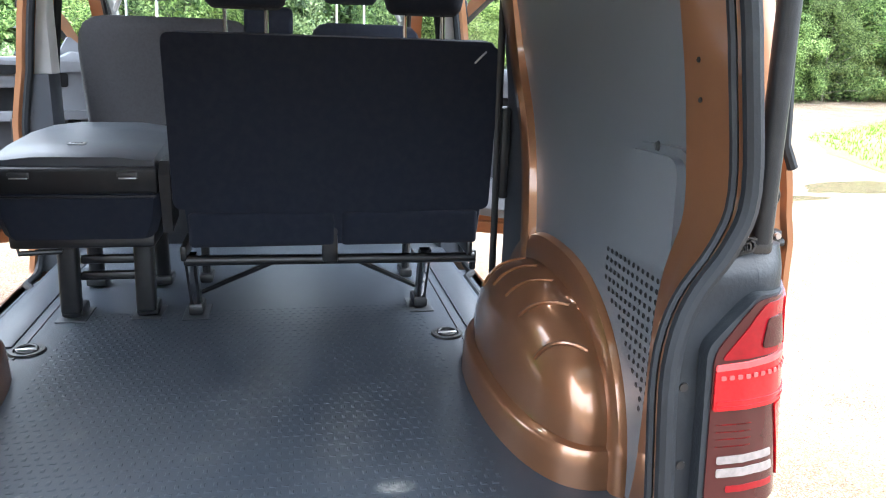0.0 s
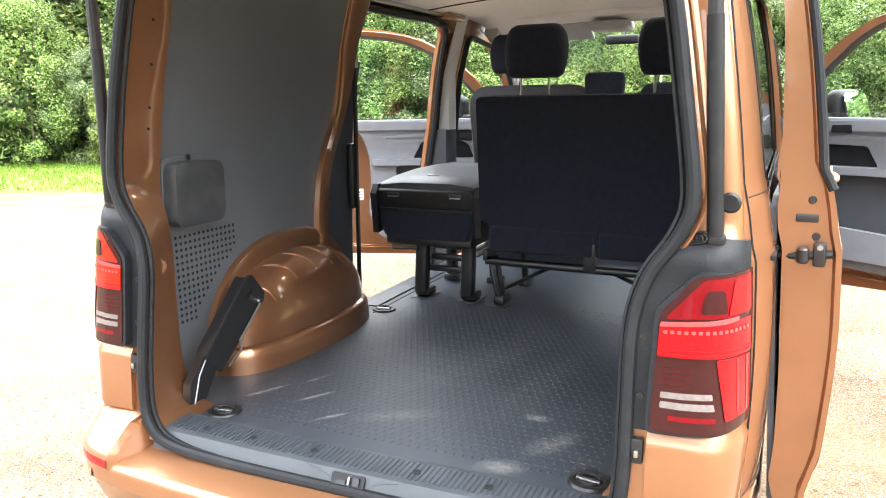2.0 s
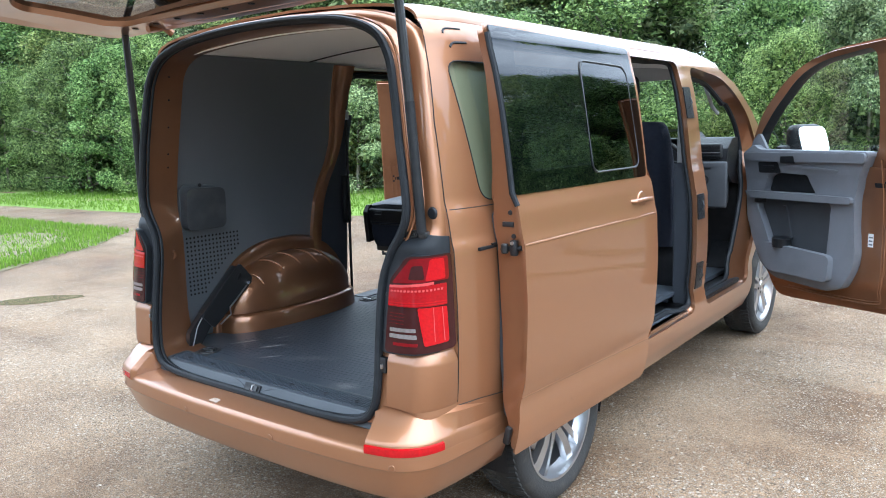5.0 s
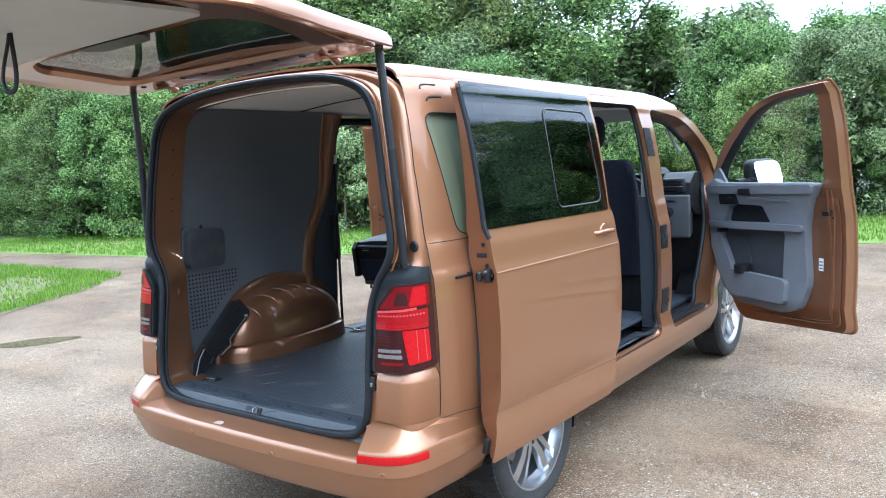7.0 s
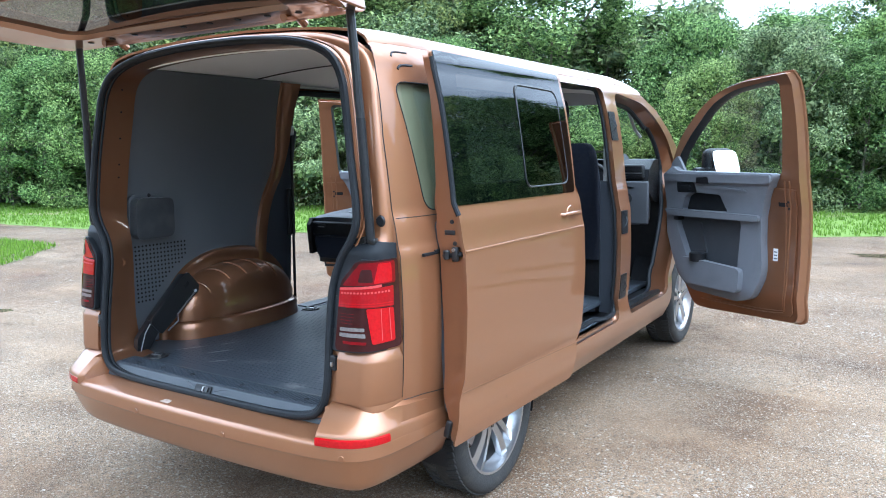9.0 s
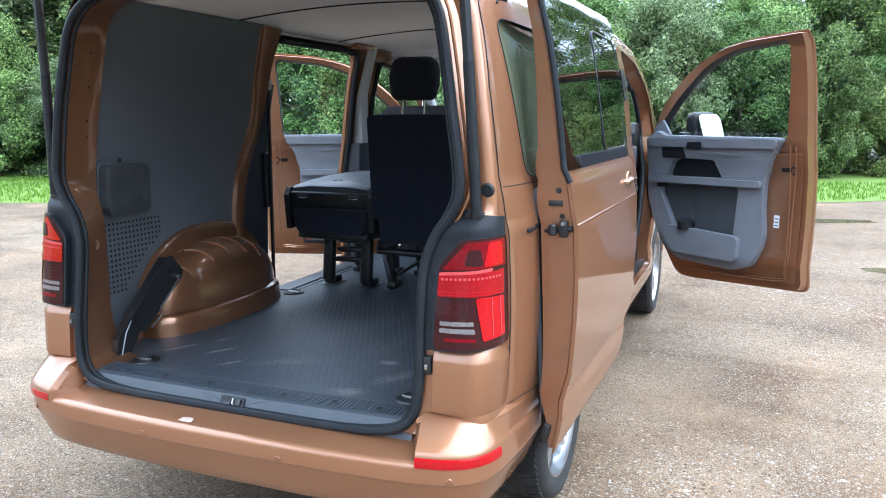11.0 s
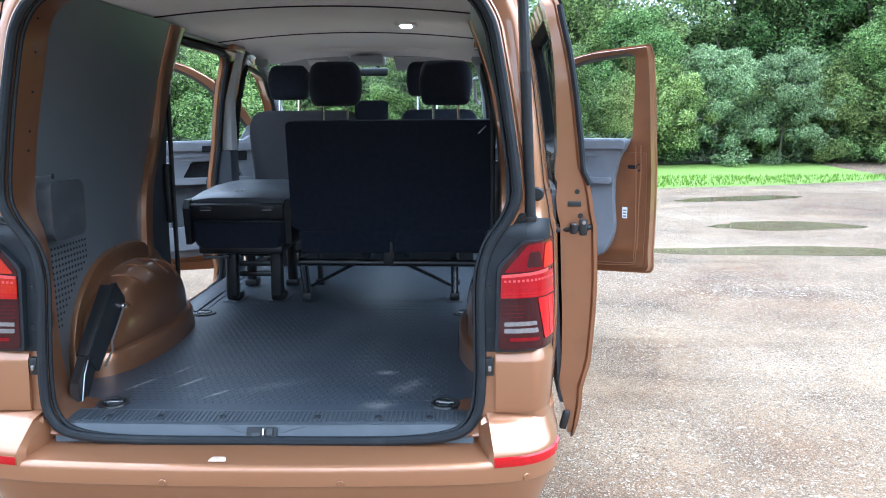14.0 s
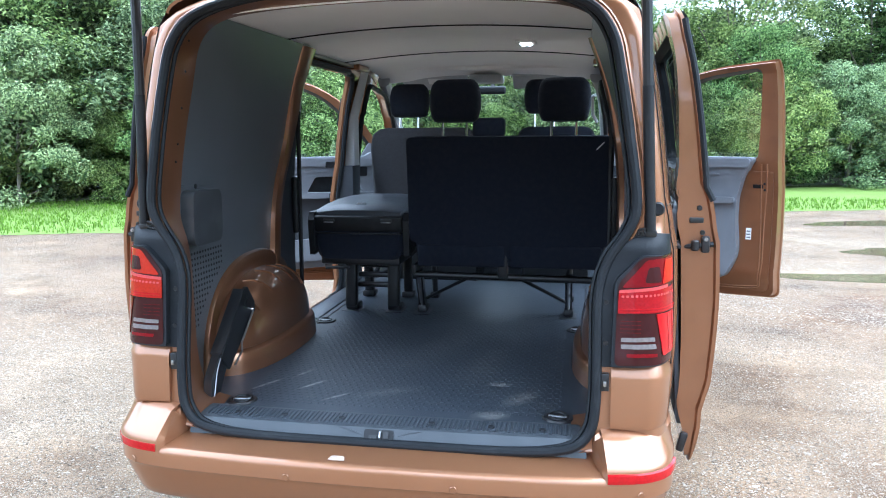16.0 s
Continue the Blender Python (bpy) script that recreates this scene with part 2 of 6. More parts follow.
# ---- mesh helpers ----
def part(name, bm, mat, parent=None, label="", sharp=35, solid=0.0, offset=0.0, at=None, side=0):
    """Links a bmesh as one mesh object, under parent where one is given."""
    bmesh.ops.recalc_face_normals(bm, faces=bm.faces)
    me = bpy.data.meshes.new(name)
    bm.to_mesh(me)
    bm.free()
    for f in me.polygons:
        f.use_smooth = True
    me.set_sharp_from_angle(angle=radians(sharp))
    me.materials.append(mat)
    if side:
        # the body's own smooth normals, so that the panels reflect evenly
        rows = []
        for v in me.vertices:
            y, z = v.co.y, v.co.z
            wy = (half_width(y + 0.004, z) - half_width(y - 0.004, z)) / 0.008
            wz = (half_width(y, z + 0.004) - half_width(y, z - 0.004)) / 0.008
            rows.append(Vector((side, -wy, -wz)).normalized())
        if sum(f.normal.dot(rows[f.vertices[0]]) for f in me.polygons) < 0:
            me.flip_normals()
        me.normals_split_custom_set_from_vertices(rows)
    ob = new(name, me)
    if parent is not None:
        ob.parent = parent
    if at is not None:
        ob.matrix_basis = at
    if solid:
        mod = ob.modifiers.new("thickness", "SOLIDIFY")
        mod.thickness, mod.offset = solid, offset
        ob.modifiers.new("hard_edges", "EDGE_SPLIT").split_angle = radians(sharp)
    if label:
        ob["label"] = label
    if mat in (GLASS, GLASS_DARK, RECESS_GLOSS):
        ob.visible_shadow = False
    return ob


def box(size, at=(0, 0, 0), bev=0.008, seg=2, turn=(0, 0, 0), bm=None):
    """A bevelled block."""
    own = bmesh.new()
    bmesh.ops.create_cube(own, size=1.0, matrix=Matrix.Diagonal((*size, 1)))
    if bev:
        bmesh.ops.bevel(own, geom=own.edges[:], offset=min(bev, 0.49 * min(size)), segments=seg, affect="EDGES", profile=0.5)
    own.transform(pose(*at, *turn))
    return join(own, bm)


def join(own, bm):
    if bm is None:
        return own
    me = bpy.data.meshes.new("tmp")
    own.to_mesh(me)
    own.free()
    bm.from_mesh(me)
    bpy.data.meshes.remove(me)
    return bm


def loft(loops, closed=False, cap=False, bm=None, ring=False):
    """Quads between loops of equal length. closed: each loop is closed; ring: the last loop meets the first."""
    bm = bm or bmesh.new()
    rows = [[bm.verts.new(p) for p in loop] for loop in loops]
    pairs = list(zip(rows, rows[1:])) + ([(rows[-1], rows[0])] if ring else [])
    for a, b in pairs:
        n = len(a)
        for i in range(n if closed else n - 1):
            j = (i + 1) % n
            bm.faces.new((a[i], a[j], b[j], b[i]))
    if cap:
        bm.faces.new(rows[0])
        bm.faces.new(rows[-1][::-1])
    return bm


def tube(points, r, n=10, closed=False, bm=None, squash=1.0, cap=True):
    """A round bar along points."""
    pts = [Vector(p) for p in points]
    loops, up = [], None
    for i, p in enumerate(pts):
        a = pts[i - 1] if i or closed else p
        b = pts[(i + 1) % len(pts)] if i < len(pts) - 1 or closed else p
        d = (b - a).normalized()
        if up is None:
            up = Vector((0, 0, 1)) if abs(d.z) < 0.9 else Vector((0, 1, 0))
        side = d.cross(up).normalized()
        up = side.cross(d).normalized()
        loops.append([p + r * (math.cos(2 * math.pi * k / n) * side + squash * math.sin(2 * math.pi * k / n) * up) for k in range(n)])
    return loft(loops, closed=True, cap=cap and not closed, bm=bm, ring=closed)


def lathe(profile, n=32, bm=None, m=None):
    """Turns (radius, height) rows about the x axis: height runs along x."""
    loops = [[(h, r * math.cos(2 * math.pi * k / n), r * math.sin(2 * math.pi * k / n)) for k in range(n)] for r, h in profile]
    own = loft(loops, closed=True)
    if m is not None:
        own.transform(m)
    return join(own, bm)


def prism(outline, depth, to, bev=0.004, seg=2, bm=None, holes=()):
    """A plate from a 2D outline, with thickness depth; to(u, v, w) gives the place."""
    own = bmesh.new()
    if holes:
        front = fill(outline, holes)
        lo_v, hi_v = min(p[1] for p in outline), max(p[1] for p in outline)
        for k in range(1, int((hi_v - lo_v) / 0.05)):
            bmesh.ops.bisect_plane(front, geom=front.verts[:] + front.edges[:] + front.faces[:], plane_co=(0, lo_v + 0.05 * k, 0), plane_no=(0, 1, 0))
        ext = bmesh.ops.extrude_face_region(front, geom=front.faces[:])
        for v in ext["geom"]:
            if isinstance(v, bmesh.types.BMVert):
                v.co.z += depth
        own = front
    else:
        lo = [own.verts.new((u, v, 0)) for u, v in outline]
        hi = [own.verts.new((u, v, depth)) for u, v in outline]
        own.faces.new(lo)
        own.faces.new(hi[::-1])
        for i in range(len(lo)):
            j = (i + 1) % len(lo)
            own.faces.new((lo[i], hi[i], hi[j], lo[j]))
    if bev:
        edges = [e for e in own.edges if len(e.link_faces) == 2 and e.calc_face_angle(0) > 0.7]
        bmesh.ops.bevel(own, geom=edges, offset=bev, segments=seg, affect="EDGES", profile=0.5)
    for v in own.verts:
        v.co = to(*v.co)
    return join(own, bm)


def fill(outline, holes=()):
    """A flat sheet in the uv plane, with holes."""
    bm = bmesh.new()
    edges = []
    for ring in (outline, *holes):
        vs = [bm.verts.new((u, v, 0)) for u, v in ring]
        edges += [bm.edges.new((vs[i], vs[(i + 1) % len(vs)])) for i in range(len(vs))]
    bmesh.ops.triangle_fill(bm, use_beauty=True, use_dissolve=False, edges=edges)
    return bm


def sheet(outline, holes, to, du=0.12, dv=0.05):
    """A sheet with holes, cut into fine cells and bent by to(u, v)."""
    bm = fill(outline, holes)
    us, vs = [p[0] for p in outline], [p[1] for p in outline]
    for axis, lo, hi, step in ((0, min(us), max(us), du), (1, min(vs), max(vs), dv)):
        for k in range(1, int((hi - lo) / step)):
            co, no = [0, 0, 0], [0, 0, 0]
            co[axis], no[axis] = lo + k * step, 1
            bmesh.ops.bisect_plane(bm, geom=bm.verts[:] + bm.edges[:] + bm.faces[:], plane_co=co, plane_no=no)
    for v in bm.verts:
        v.co = to(v.co.x, v.co.y)
    return bm


def rounded(points, r=0.03, n=5):
    """A closed outline with its corners rounded. A point may carry a radius of its own."""
    out = []
    pts = [(p[0], p[1], p[2] if len(p) > 2 else r) for p in points]
    for i, (x, y, rad) in enumerate(pts):
        p, a, b = Vector((x, y)), Vector(pts[i - 1][:2]), Vector(pts[(i + 1) % len(pts)][:2])
        da, db = (a - p), (b - p)
        k = min(rad, da.length * 0.45, db.length * 0.45)
        if k < 1e-4:
            out.append((x, y))
            continue
        s, e = p + da.normalized() * k, p + db.normalized() * k
        for j in range(n + 1):
            t = j / n
            q = (1 - t) ** 2 * s + 2 * t * (1 - t) * p + t * t * e
            out.append((q.x, q.y))
    return out


def dense(outline, step=0.05):
    """The same closed outline with more points on its long edges."""
    out = []
    for i, p in enumerate(outline):
        a, b = Vector(p), Vector(outline[(i + 1) % len(outline)])
        k = max(1, int((b - a).length / step))
        out += [tuple(a.lerp(b, j / k)) for j in range(k)]
    return out


def smooth(points, n=6, closed=False):
    """A Catmull-Rom curve through points of any size."""
    pts = [np.array(p, float) for p in points]
    out, m = [], len(pts)
    for i in range(m if closed else m - 1):
        if closed:
            a, b, c, d = (pts[(i + k) % m] for k in (-1, 0, 1, 2))
        else:
            a, b, c, d = pts[max(i - 1, 0)], pts[i], pts[i + 1], pts[min(i + 2, m - 1)]
        for j in range(n):
            t = j / n
            out.append(tuple(0.5 * (2 * b + (c - a) * t + (2 * a - 5 * b + 4 * c - d) * t * t + (3 * b - a - 3 * c + d) * t ** 3)))
    if not closed:
        out.append(tuple(pts[-1]))
    return out


def thing(name, label, category, group="", at=None, kind=""):
    ob = new(name)
    ob.empty_display_size = 0.1
    if at is not None:
        ob.matrix_basis = at
    return tagged(ob, label, category, group, kind)


# ---- van body form ----
_z = np.linspace(0.2, 2.0, 361)
_w = np.interp(_z, [0.2, 0.3, 0.38, 0.44, 0.51, 0.585, 0.61, 0.70, 0.85, 1.0, 1.14, 1.165, 1.25, 1.29, 1.5, 1.7, 1.83, 1.90, 1.94, 1.965],
               [0.85, 0.90, 0.932, 0.939, 0.935, 0.919, 0.924, 0.932, 0.9385, 0.9365, 0.930, 0.921, 0.909, 0.898, 0.876, 0.845, 0.815, 0.775, 0.71, 0.60])
_soft = _w.copy()
for _k in (5, 5):
    _w = np.convolve(np.pad(_w, _k // 2, "edge"), np.ones(_k) / _k, "valid")
for _k in (41, 31, 21):
    _soft = np.convolve(np.pad(_soft, _k // 2, "edge"), np.ones(_k) / _k, "valid")
# crisp at the belt and sill creases, evenly curved between them
_crisp = np.interp(_z, [0.34, 0.42, 0.63, 0.74, 1.02, 1.12, 1.31, 1.42, 1.74, 1.84], [1, 1, 1, 0, 0, 1, 1, 0, 0, 1])
_w = _w * _crisp + _soft * (1 - _crisp)


def half_width(y, z):
    """Half of the body's width at a place along it and a height."""
    w = float(np.interp(z, _z, _w))
    if y < 0.35:
        w -= 0.035 * ((0.35 - y) / 0.25) ** 2
    if y > 3.2:
        w -= 0.07 * ((y - 3.2) / 1.4) ** 2
    return w


def y_rear(z):
    """Where the tailgate seal stands."""
    return float(np.interp(z, [0.5, 0.8, 1.1, 1.5, 1.9, 2.0], [-0.065, -0.035, 0.008, 0.024, 0.06, 0.07]))


def upper(z):
    """0 beside the tail lamp, 1 in the set-back gutter above it."""
    t = min(1.0, max(0.0, (z - 1.15) / 0.06))
    return t * t * (3 - 2 * t)


def arc(cy, cz, r, a0, a1, n=14):
    return [(cy + r * math.cos(radians(a0 + (a1 - a0) * k / n)), cz + r * math.sin(radians(a0 + (a1 - a0) * k / n))) for k in range(n + 1)]


van = thing("van", "copper metallic panel van with tailgate and all side doors open", "van")
WHEEL_Y = (0.77, 3.77)
DOOR_HOLE = dense(rounded([(1.30, 0.47), (2.28, 0.47), (2.28, 1.85), (1.30, 1.85)], 0.07))
CAB_HOLE = dense(rounded([(2.46, 0.47), (3.28, 0.47, 0.1), (3.42, 0.80), (3.56, 1.05), (3.58, 1.33, 0.02), (3.42, 1.56, 0.1), (3.20, 1.70, 0.15), (2.98, 1.79, 0.1), (2.46, 1.835)], 0.07))
RECESS_HOLE = dense(rounded([(0.265, 1.285), (1.24, 1.285), (1.22, 1.755), (0.185, 1.755)], 0.06))
TOP_Y, TOP_Z = [0.0, 2.55, 2.8, 3.0, 3.24, 3.54, 3.8, 3.94], [1.895, 1.895, 1.877, 1.838, 1.76, 1.58, 1.37, 1.25]


def corner_size(z):
    """Where the rear corner starts, and how deep and wide it is rounded."""
    m = upper(z)
    base = y_rear(z) + 0.006 + 0.04 * m
    return base, max(0.02, 0.095 - base), 0.066 - 0.034 * m


def seam_y(z):
    base, deep, wide = corner_size(z)
    return base + deep


SIDE = [(seam_y(0.60) + 0.001, 0.60), (0.36, 0.56)] + arc(WHEEL_Y[0], 0.36, 0.41, 152, 8) + [(1.22, 0.30), (3.30, 0.30)] + arc(WHEEL_Y[1], 0.36, 0.41, 172, 20) + \
    [(4.45, 0.50), (4.70, 0.55), (4.74, 0.85), (4.60, 1.05), (4.10, 1.20)] + [(y, z) for y, z in zip(TOP_Y[:0:-1], TOP_Z[:0:-1])] + [(seam_y(z) + 0.001, z) for z in np.linspace(1.895, 0.66, 24)]


def build_side(s):
    def to(u, v):
        return Vector((s * half_width(u, v), u, v))
    side = part("body_side", sheet(SIDE, [DOOR_HOLE, CAB_HOLE, RECESS_HOLE], to, 0.07, 0.022), PAINT, van, side=s)
    # recessed body panel: clear gloss over a sheet coloured like its green reflection
    def deep(d):
        return lambda u, v: Vector((s * (half_width(u, v) - d), u, v))
    part("quarter_recess", sheet(RECESS_HOLE, [], deep(0.006), 0.2, 0.1), RECESS_GLOSS, side, "glossy recessed side panel with a green reflection put into its colour", side=s)
    part("recess_back", sheet([(0.14, 1.265), (1.28, 1.265), (1.28, 1.8), (0.14, 1.8)], [], deep(0.016), 0.2, 0.1), RECESS_REFLECTION, side)
    loop = [to(u, v) for u, v in RECESS_HOLE]
    part("recess_edge", tube(loop, 0.0025, 6, True), RUBBER, side)
    for name, hole, dd in (("sliding_opening", DOOR_HOLE, 0.09), ("cab_opening", CAB_HOLE, 0.09)):
        a = [to(u, v) for u, v in hole]
        b = [p - Vector((s * 0.02, 0, 0)) for p in a]
        cu, cv = np.mean([p[0] for p in hole]), np.mean([p[1] for p in hole])
        inner = []
        for u, v in hole:
            up = v + 0.03 * np.sign(cv - v) * (abs(cv - v) > 0.5) * (v < cv or name == "cab_opening")
            depth_here = dd
            if name == "sliding_opening":
                du = 0.02 if u > cu + 0.3 else 0.0
                depth_here = 0.045 if u > cu + 0.3 else dd
            else:
                du = 0.03 * (u < 2.7) - min(1.0, max(0.0, (u - 2.85) / 0.3)) * (0.17 - 0.11 * min(1.0, max(0.0, (v - 1.15) / 0.3)))
            inner.append(Vector((s * (half_width(u, v) - depth_here), u + du, up)))
        part("door_frame", loft([a, b, inner], closed=True), PAINT_IN, side)
        part("door_seal", tube([p + Vector((s * 0.004, 0, 0)) for p in inner], 0.016, 8, True), RUBBER, side)
    # shut line of the slider rail and the lower swage
    part("slider_rail", box((0.012, 1.20, 0.012), (s * (half_width(0.8, 1.15) - 0.003), 0.80, 1.128), 0.003), PLASTIC, side)
    part("track_end", tube(smooth([to(0.205, 1.845), to(0.225, 1.862), to(0.30, 1.864)], 4), 0.004, 6), PLASTIC, side)
    part("track_end", tube(smooth([to(0.225, 1.80), to(0.245, 1.815), to(0.31, 1.818)], 4), 0.005, 6), PLASTIC, side)
    return side


for s in (1, -1):
    build_side(s)

# roof skin, rounded down to the side panels
def roof_row(y):
    drop = 0.012 * ((0.32 - y) / 0.22) ** 2 if y < 0.32 else 0.0
    top = float(np.interp(y, TOP_Y, TOP_Z))
    edge = half_width(y, top - 0.003)
    half = [(edge + 0.001, -0.003), (edge - 0.004, 0.011), (edge - 0.016, 0.028), (edge - 0.04, 0.045), (edge - 0.09, 0.061), (edge - 0.17, 0.073), (edge - 0.30, 0.085), (edge - 0.48, 0.095), (0.14, 0.101)]
    run = [(x, top + h - drop * min(1.0, max(0.0, h / 0.05))) for x, h in half]
    return [(x, y, z) for x, z in run] + [(-x, y, z) for x, z in run[::-1]]


part("roof", loft([roof_row(0.128 + k * (2.97 - 0.128) / 36) for k in range(37)]), PAINT, van, solid=0.01, offset=-1)
# windscreen, bonnet and nose
ws = []
for k in range(15):
    t = k / 14
    y = 2.96 + 1.0 * t
    z = float(np.interp(y, TOP_Y, TOP_Z))
    w = half_width(y, z) - 0.006
    ws.append([(x, y + 0.05 * (1 - (x / w) ** 2), z - 0.004 + (0.098 - 0.06 * t) * (1 - abs(x / w) ** (5 - 3 * t))) for x in np.linspace(-w, w, 25)])
part("windscreen", loft(ws), GLASS, van)
hood = []
for k in range(11):
    t = k / 10
    y, z = 3.95 + 0.72 * t, 1.27 - 0.16 * t - 0.10 * t ** 3
    hood.append([(x, y + 0.08 * (1 - (x / 0.88) ** 2), z + 0.04 * (1 - (x / 0.88) ** 2)) for x in np.linspace(-0.88, 0.88, 13)])
for z, y in ((0.85, 4.74), (0.55, 4.72), (0.32, 4.62)):
    hood.append([(x, y + 0.10 * (1 - (x / 0.88) ** 2), z) for x in np.linspace(-0.88, 0.88, 13)])
part("bonnet", loft(hood), PAINT, van)

# rear frame round the tailgate opening: half outlines from the sill up to the crown
SEAL = [(0.0, 0.525), (0.40, 0.527), (0.585, 0.545), (0.652, 0.60), (0.669, 0.70), (0.669, 0.86), (0.671, 1.02), (0.700, 1.12), (0.752, 1.20), (0.775, 1.28), (0.755, 1.45), (0.722, 1.66), (0.692, 1.78), (0.62, 1.862), (0.46, 1.912), (0.22, 1.935), (0.0, 1.94)]
OUTER = [(0.0, 0.50), (0.42, 0.50), (0.66, 0.51), (0.875, 0.55), (0.882, 0.66), (0.884, 0.82), (0.880, 1.0), (0.874, 1.10), (0.868, 1.19), (0.861, 1.28), (0.840, 1.46), (0.808, 1.67), (0.78, 1.80), (0.71, 1.888), (0.51, 1.946), (0.24, 1.966), (0.0, 1.972)]
INNER = [(0.0, 0.57), (0.40, 0.57), (0.60, 0.572), (0.68, 0.60), (0.714, 0.70), (0.724, 0.86), (0.729, 1.02), (0.742, 1.12), (0.765, 1.20), (0.765, 1.28), (0.745, 1.45), (0.705, 1.66), (0.672, 1.80), (0.595, 1.868), (0.45, 1.895), (0.22, 1.91), (0.0, 1.915)]


def whole(half, n=4):
    run = smooth(half[2:], n)
    return [(-x, z) for x, z in run[:-1]] + [(x, z) for x, z in run[::-1]]


def ring(outline, dy, grow=0.0):
    return [(x * (1 + grow), y_rear(z) + dy, z) for x, z in outline]


o_out, o_seal, o_in = whole(OUTER), whole(SEAL), whole(INNER)


def blend(a, b, t):
    return [(p[0] * (1 - t) + q[0] * t, p[1] * (1 - t) + q[1] * t) for p, q in zip(a, b)]


def corner_rings(k=8):
    """Rings that roll round the rear corner, from the side panel to the rear face."""
    out = []
    for q in range(k):
        phi = math.pi / 2 * (1 - q / (k - 1))
        row = []
        for (x, z), (sx_, sz_) in zip(o_out, o_seal):
            base, deep, wide = corner_size(z)
            d = Vector((sx_ - x, sz_ - z))
            d = d / max(d.length, 1e-4) * min(wide, d.length * 0.6) * (1 - math.sin(phi))
            row.append((x + d.x, base + deep * (1 - math.cos(phi)), z + d.y))
        out.append(row)
    return out


side_ring = [(np.sign(x) * (half_width(seam_y(z), min(z, 1.89)) + 0.0005 if z < 1.86 else abs(x) + 0.004), seam_y(z) + 0.004, z + (0.004 if z > 1.86 else 0)) for x, z in o_out]
gutter = [(x, y_rear(z) + 0.008 + 0.040 * upper(z), z) for x, z in blend(o_out, o_seal, 0.62)]
lip = [(x, y_rear(z) + 0.006 + 0.020 * upper(z), z) for x, z in blend(o_out, o_seal, 0.82)]
part("rear_frame", loft([side_ring] + corner_rings() + [gutter, lip, ring(o_seal, 0.004)]), PAINT, van)
# shut lines
for s in (1, -1):
    part("panel_gap", tube([(s * (half_width(seam_y(z), z) + 0.0005), seam_y(z) + 0.003, z) for z in np.linspace(0.62, 1.88, 40)], 0.0020, 5), PLASTIC, van)
    part("panel_gap", tube([(s * (half_width(y, 1.268) + 0.0005), y, 1.268) for y in np.linspace(0.11, 1.40, 20)], 0.0017, 5), PLASTIC, van)
    part("slider_track", tube([(s * (half_width(y, 1.135) + 0.0008), y, 1.135) for y in np.linspace(0.27, 1.30, 20)], 0.0055, 6), PLASTIC, van, "dark groove of the door slider")
    part("panel_gap", tube([(s * (half_width(y, 0.60) + 0.0005), y, 0.605 - 0.1 * max(0, y - 0.2)) for y in np.linspace(0.09, 0.37, 8)], 0.0017, 5), PLASTIC, van)


def edge_y(z):
    """Where the painted inner frame meets the wall board."""
    return 0.145 + 0.05 * max(0.0, z - 0.75)


part("inner_frame", loft([ring(o_seal, 0.004), ring(blend(o_seal, o_in, 0.2), 0.03), ring(blend(o_seal, o_in, 0.25), 0.06),
                          [(x, edge_y(z) - 0.045, z) for x, z in blend(o_seal, o_in, 0.8)], [(x, edge_y(z) - 0.01, z) for x, z in blend(o_seal, o_in, 0.93)], [(x, edge_y(z) + 0.006, z) for x, z in o_in], [(x * 1.06, edge_y(z) + 0.010, z) for x, z in o_in]]), PAINT_IN, van)
seal_run = smooth(SEAL, 4)
full = [(-x, z) for x, z in seal_run] + [(x, z) for x, z in seal_run[::-1]][:-1]
full = full[:-1] if full[0] == full[-1] else full
part("seal_lip", tube([(x * 0.972, y_rear(z) + 0.006, 0.53 + (z - 0.53) * 0.99 + 0.006) for x, z in full[1:]], 0.0065, 6, True), RUBBER, van)
part("frame_flange", tube([(x * 1.030, y_rear(z) + 0.010, 1.2 + (z - 1.2) * 1.022) for x, z in o_seal], 0.0050, 6), PAINT, van)
part("tailgate_seal", tube([(x, y_rear(z) - 0.008, z) for x, z in full[1:]], 0.015, 10, True), RUBBER, van, "black rubber tailgate seal")


# ---- floor, sill, arches, boards, ceiling ----
FLOOR_Z = 0.565
part("floor", prism(rounded([(-0.60, 0.02), (0.60, 0.02), (0.66, 0.12), (0.80, 0.25), (0.80, 2.45), (-0.80, 2.45), (-0.80, 0.25), (-0.66, 0.12)], 0.03), 0.02,
                    lambda u, v, w: Vector((u, v, FLOOR_Z - 0.02 + w)), 0.003), FLOOR_MAT, van, "dark grey dimpled rubber load floor")
part("cab_floor", box((1.5, 1.3, 0.03), (0, 3.0, 0.50), 0.004), FLOOR_MAT, van)
part("underbody", box((1.6, 4.3, 0.20), (0, 2.35, 0.36), 0.05), PLASTIC, van)
# threshold: sloping plastic strip with the latch well in its middle
prof = [(0.062, FLOOR_Z + 0.001), (0.056, FLOOR_Z + 0.003), (0.046, FLOOR_Z + 0.004), (-0.040, FLOOR_Z + 0.002), (-0.047, FLOOR_Z - 0.001), (-0.066, FLOOR_Z - 0.036), (-0.072, FLOOR_Z - 0.060)]
part("threshold", loft([[(x, y + 0.012 * (x / 0.64) ** 2, z) for y, z in prof] for x in np.linspace(-0.645, 0.645, 25)]), SILL_GREY, van, "satin dark blue-grey sill cover", solid=0.004, offset=1)
ribs = bmesh.new()
for k in range(83):
    x = -0.60 + k * 0.0146
    box((0.0075, 0.080, 0.004), (x, 0.004 + 0.012 * (x / 0.64) ** 2, FLOOR_Z + 0.0075), 0.0012, 1, bm=ribs)
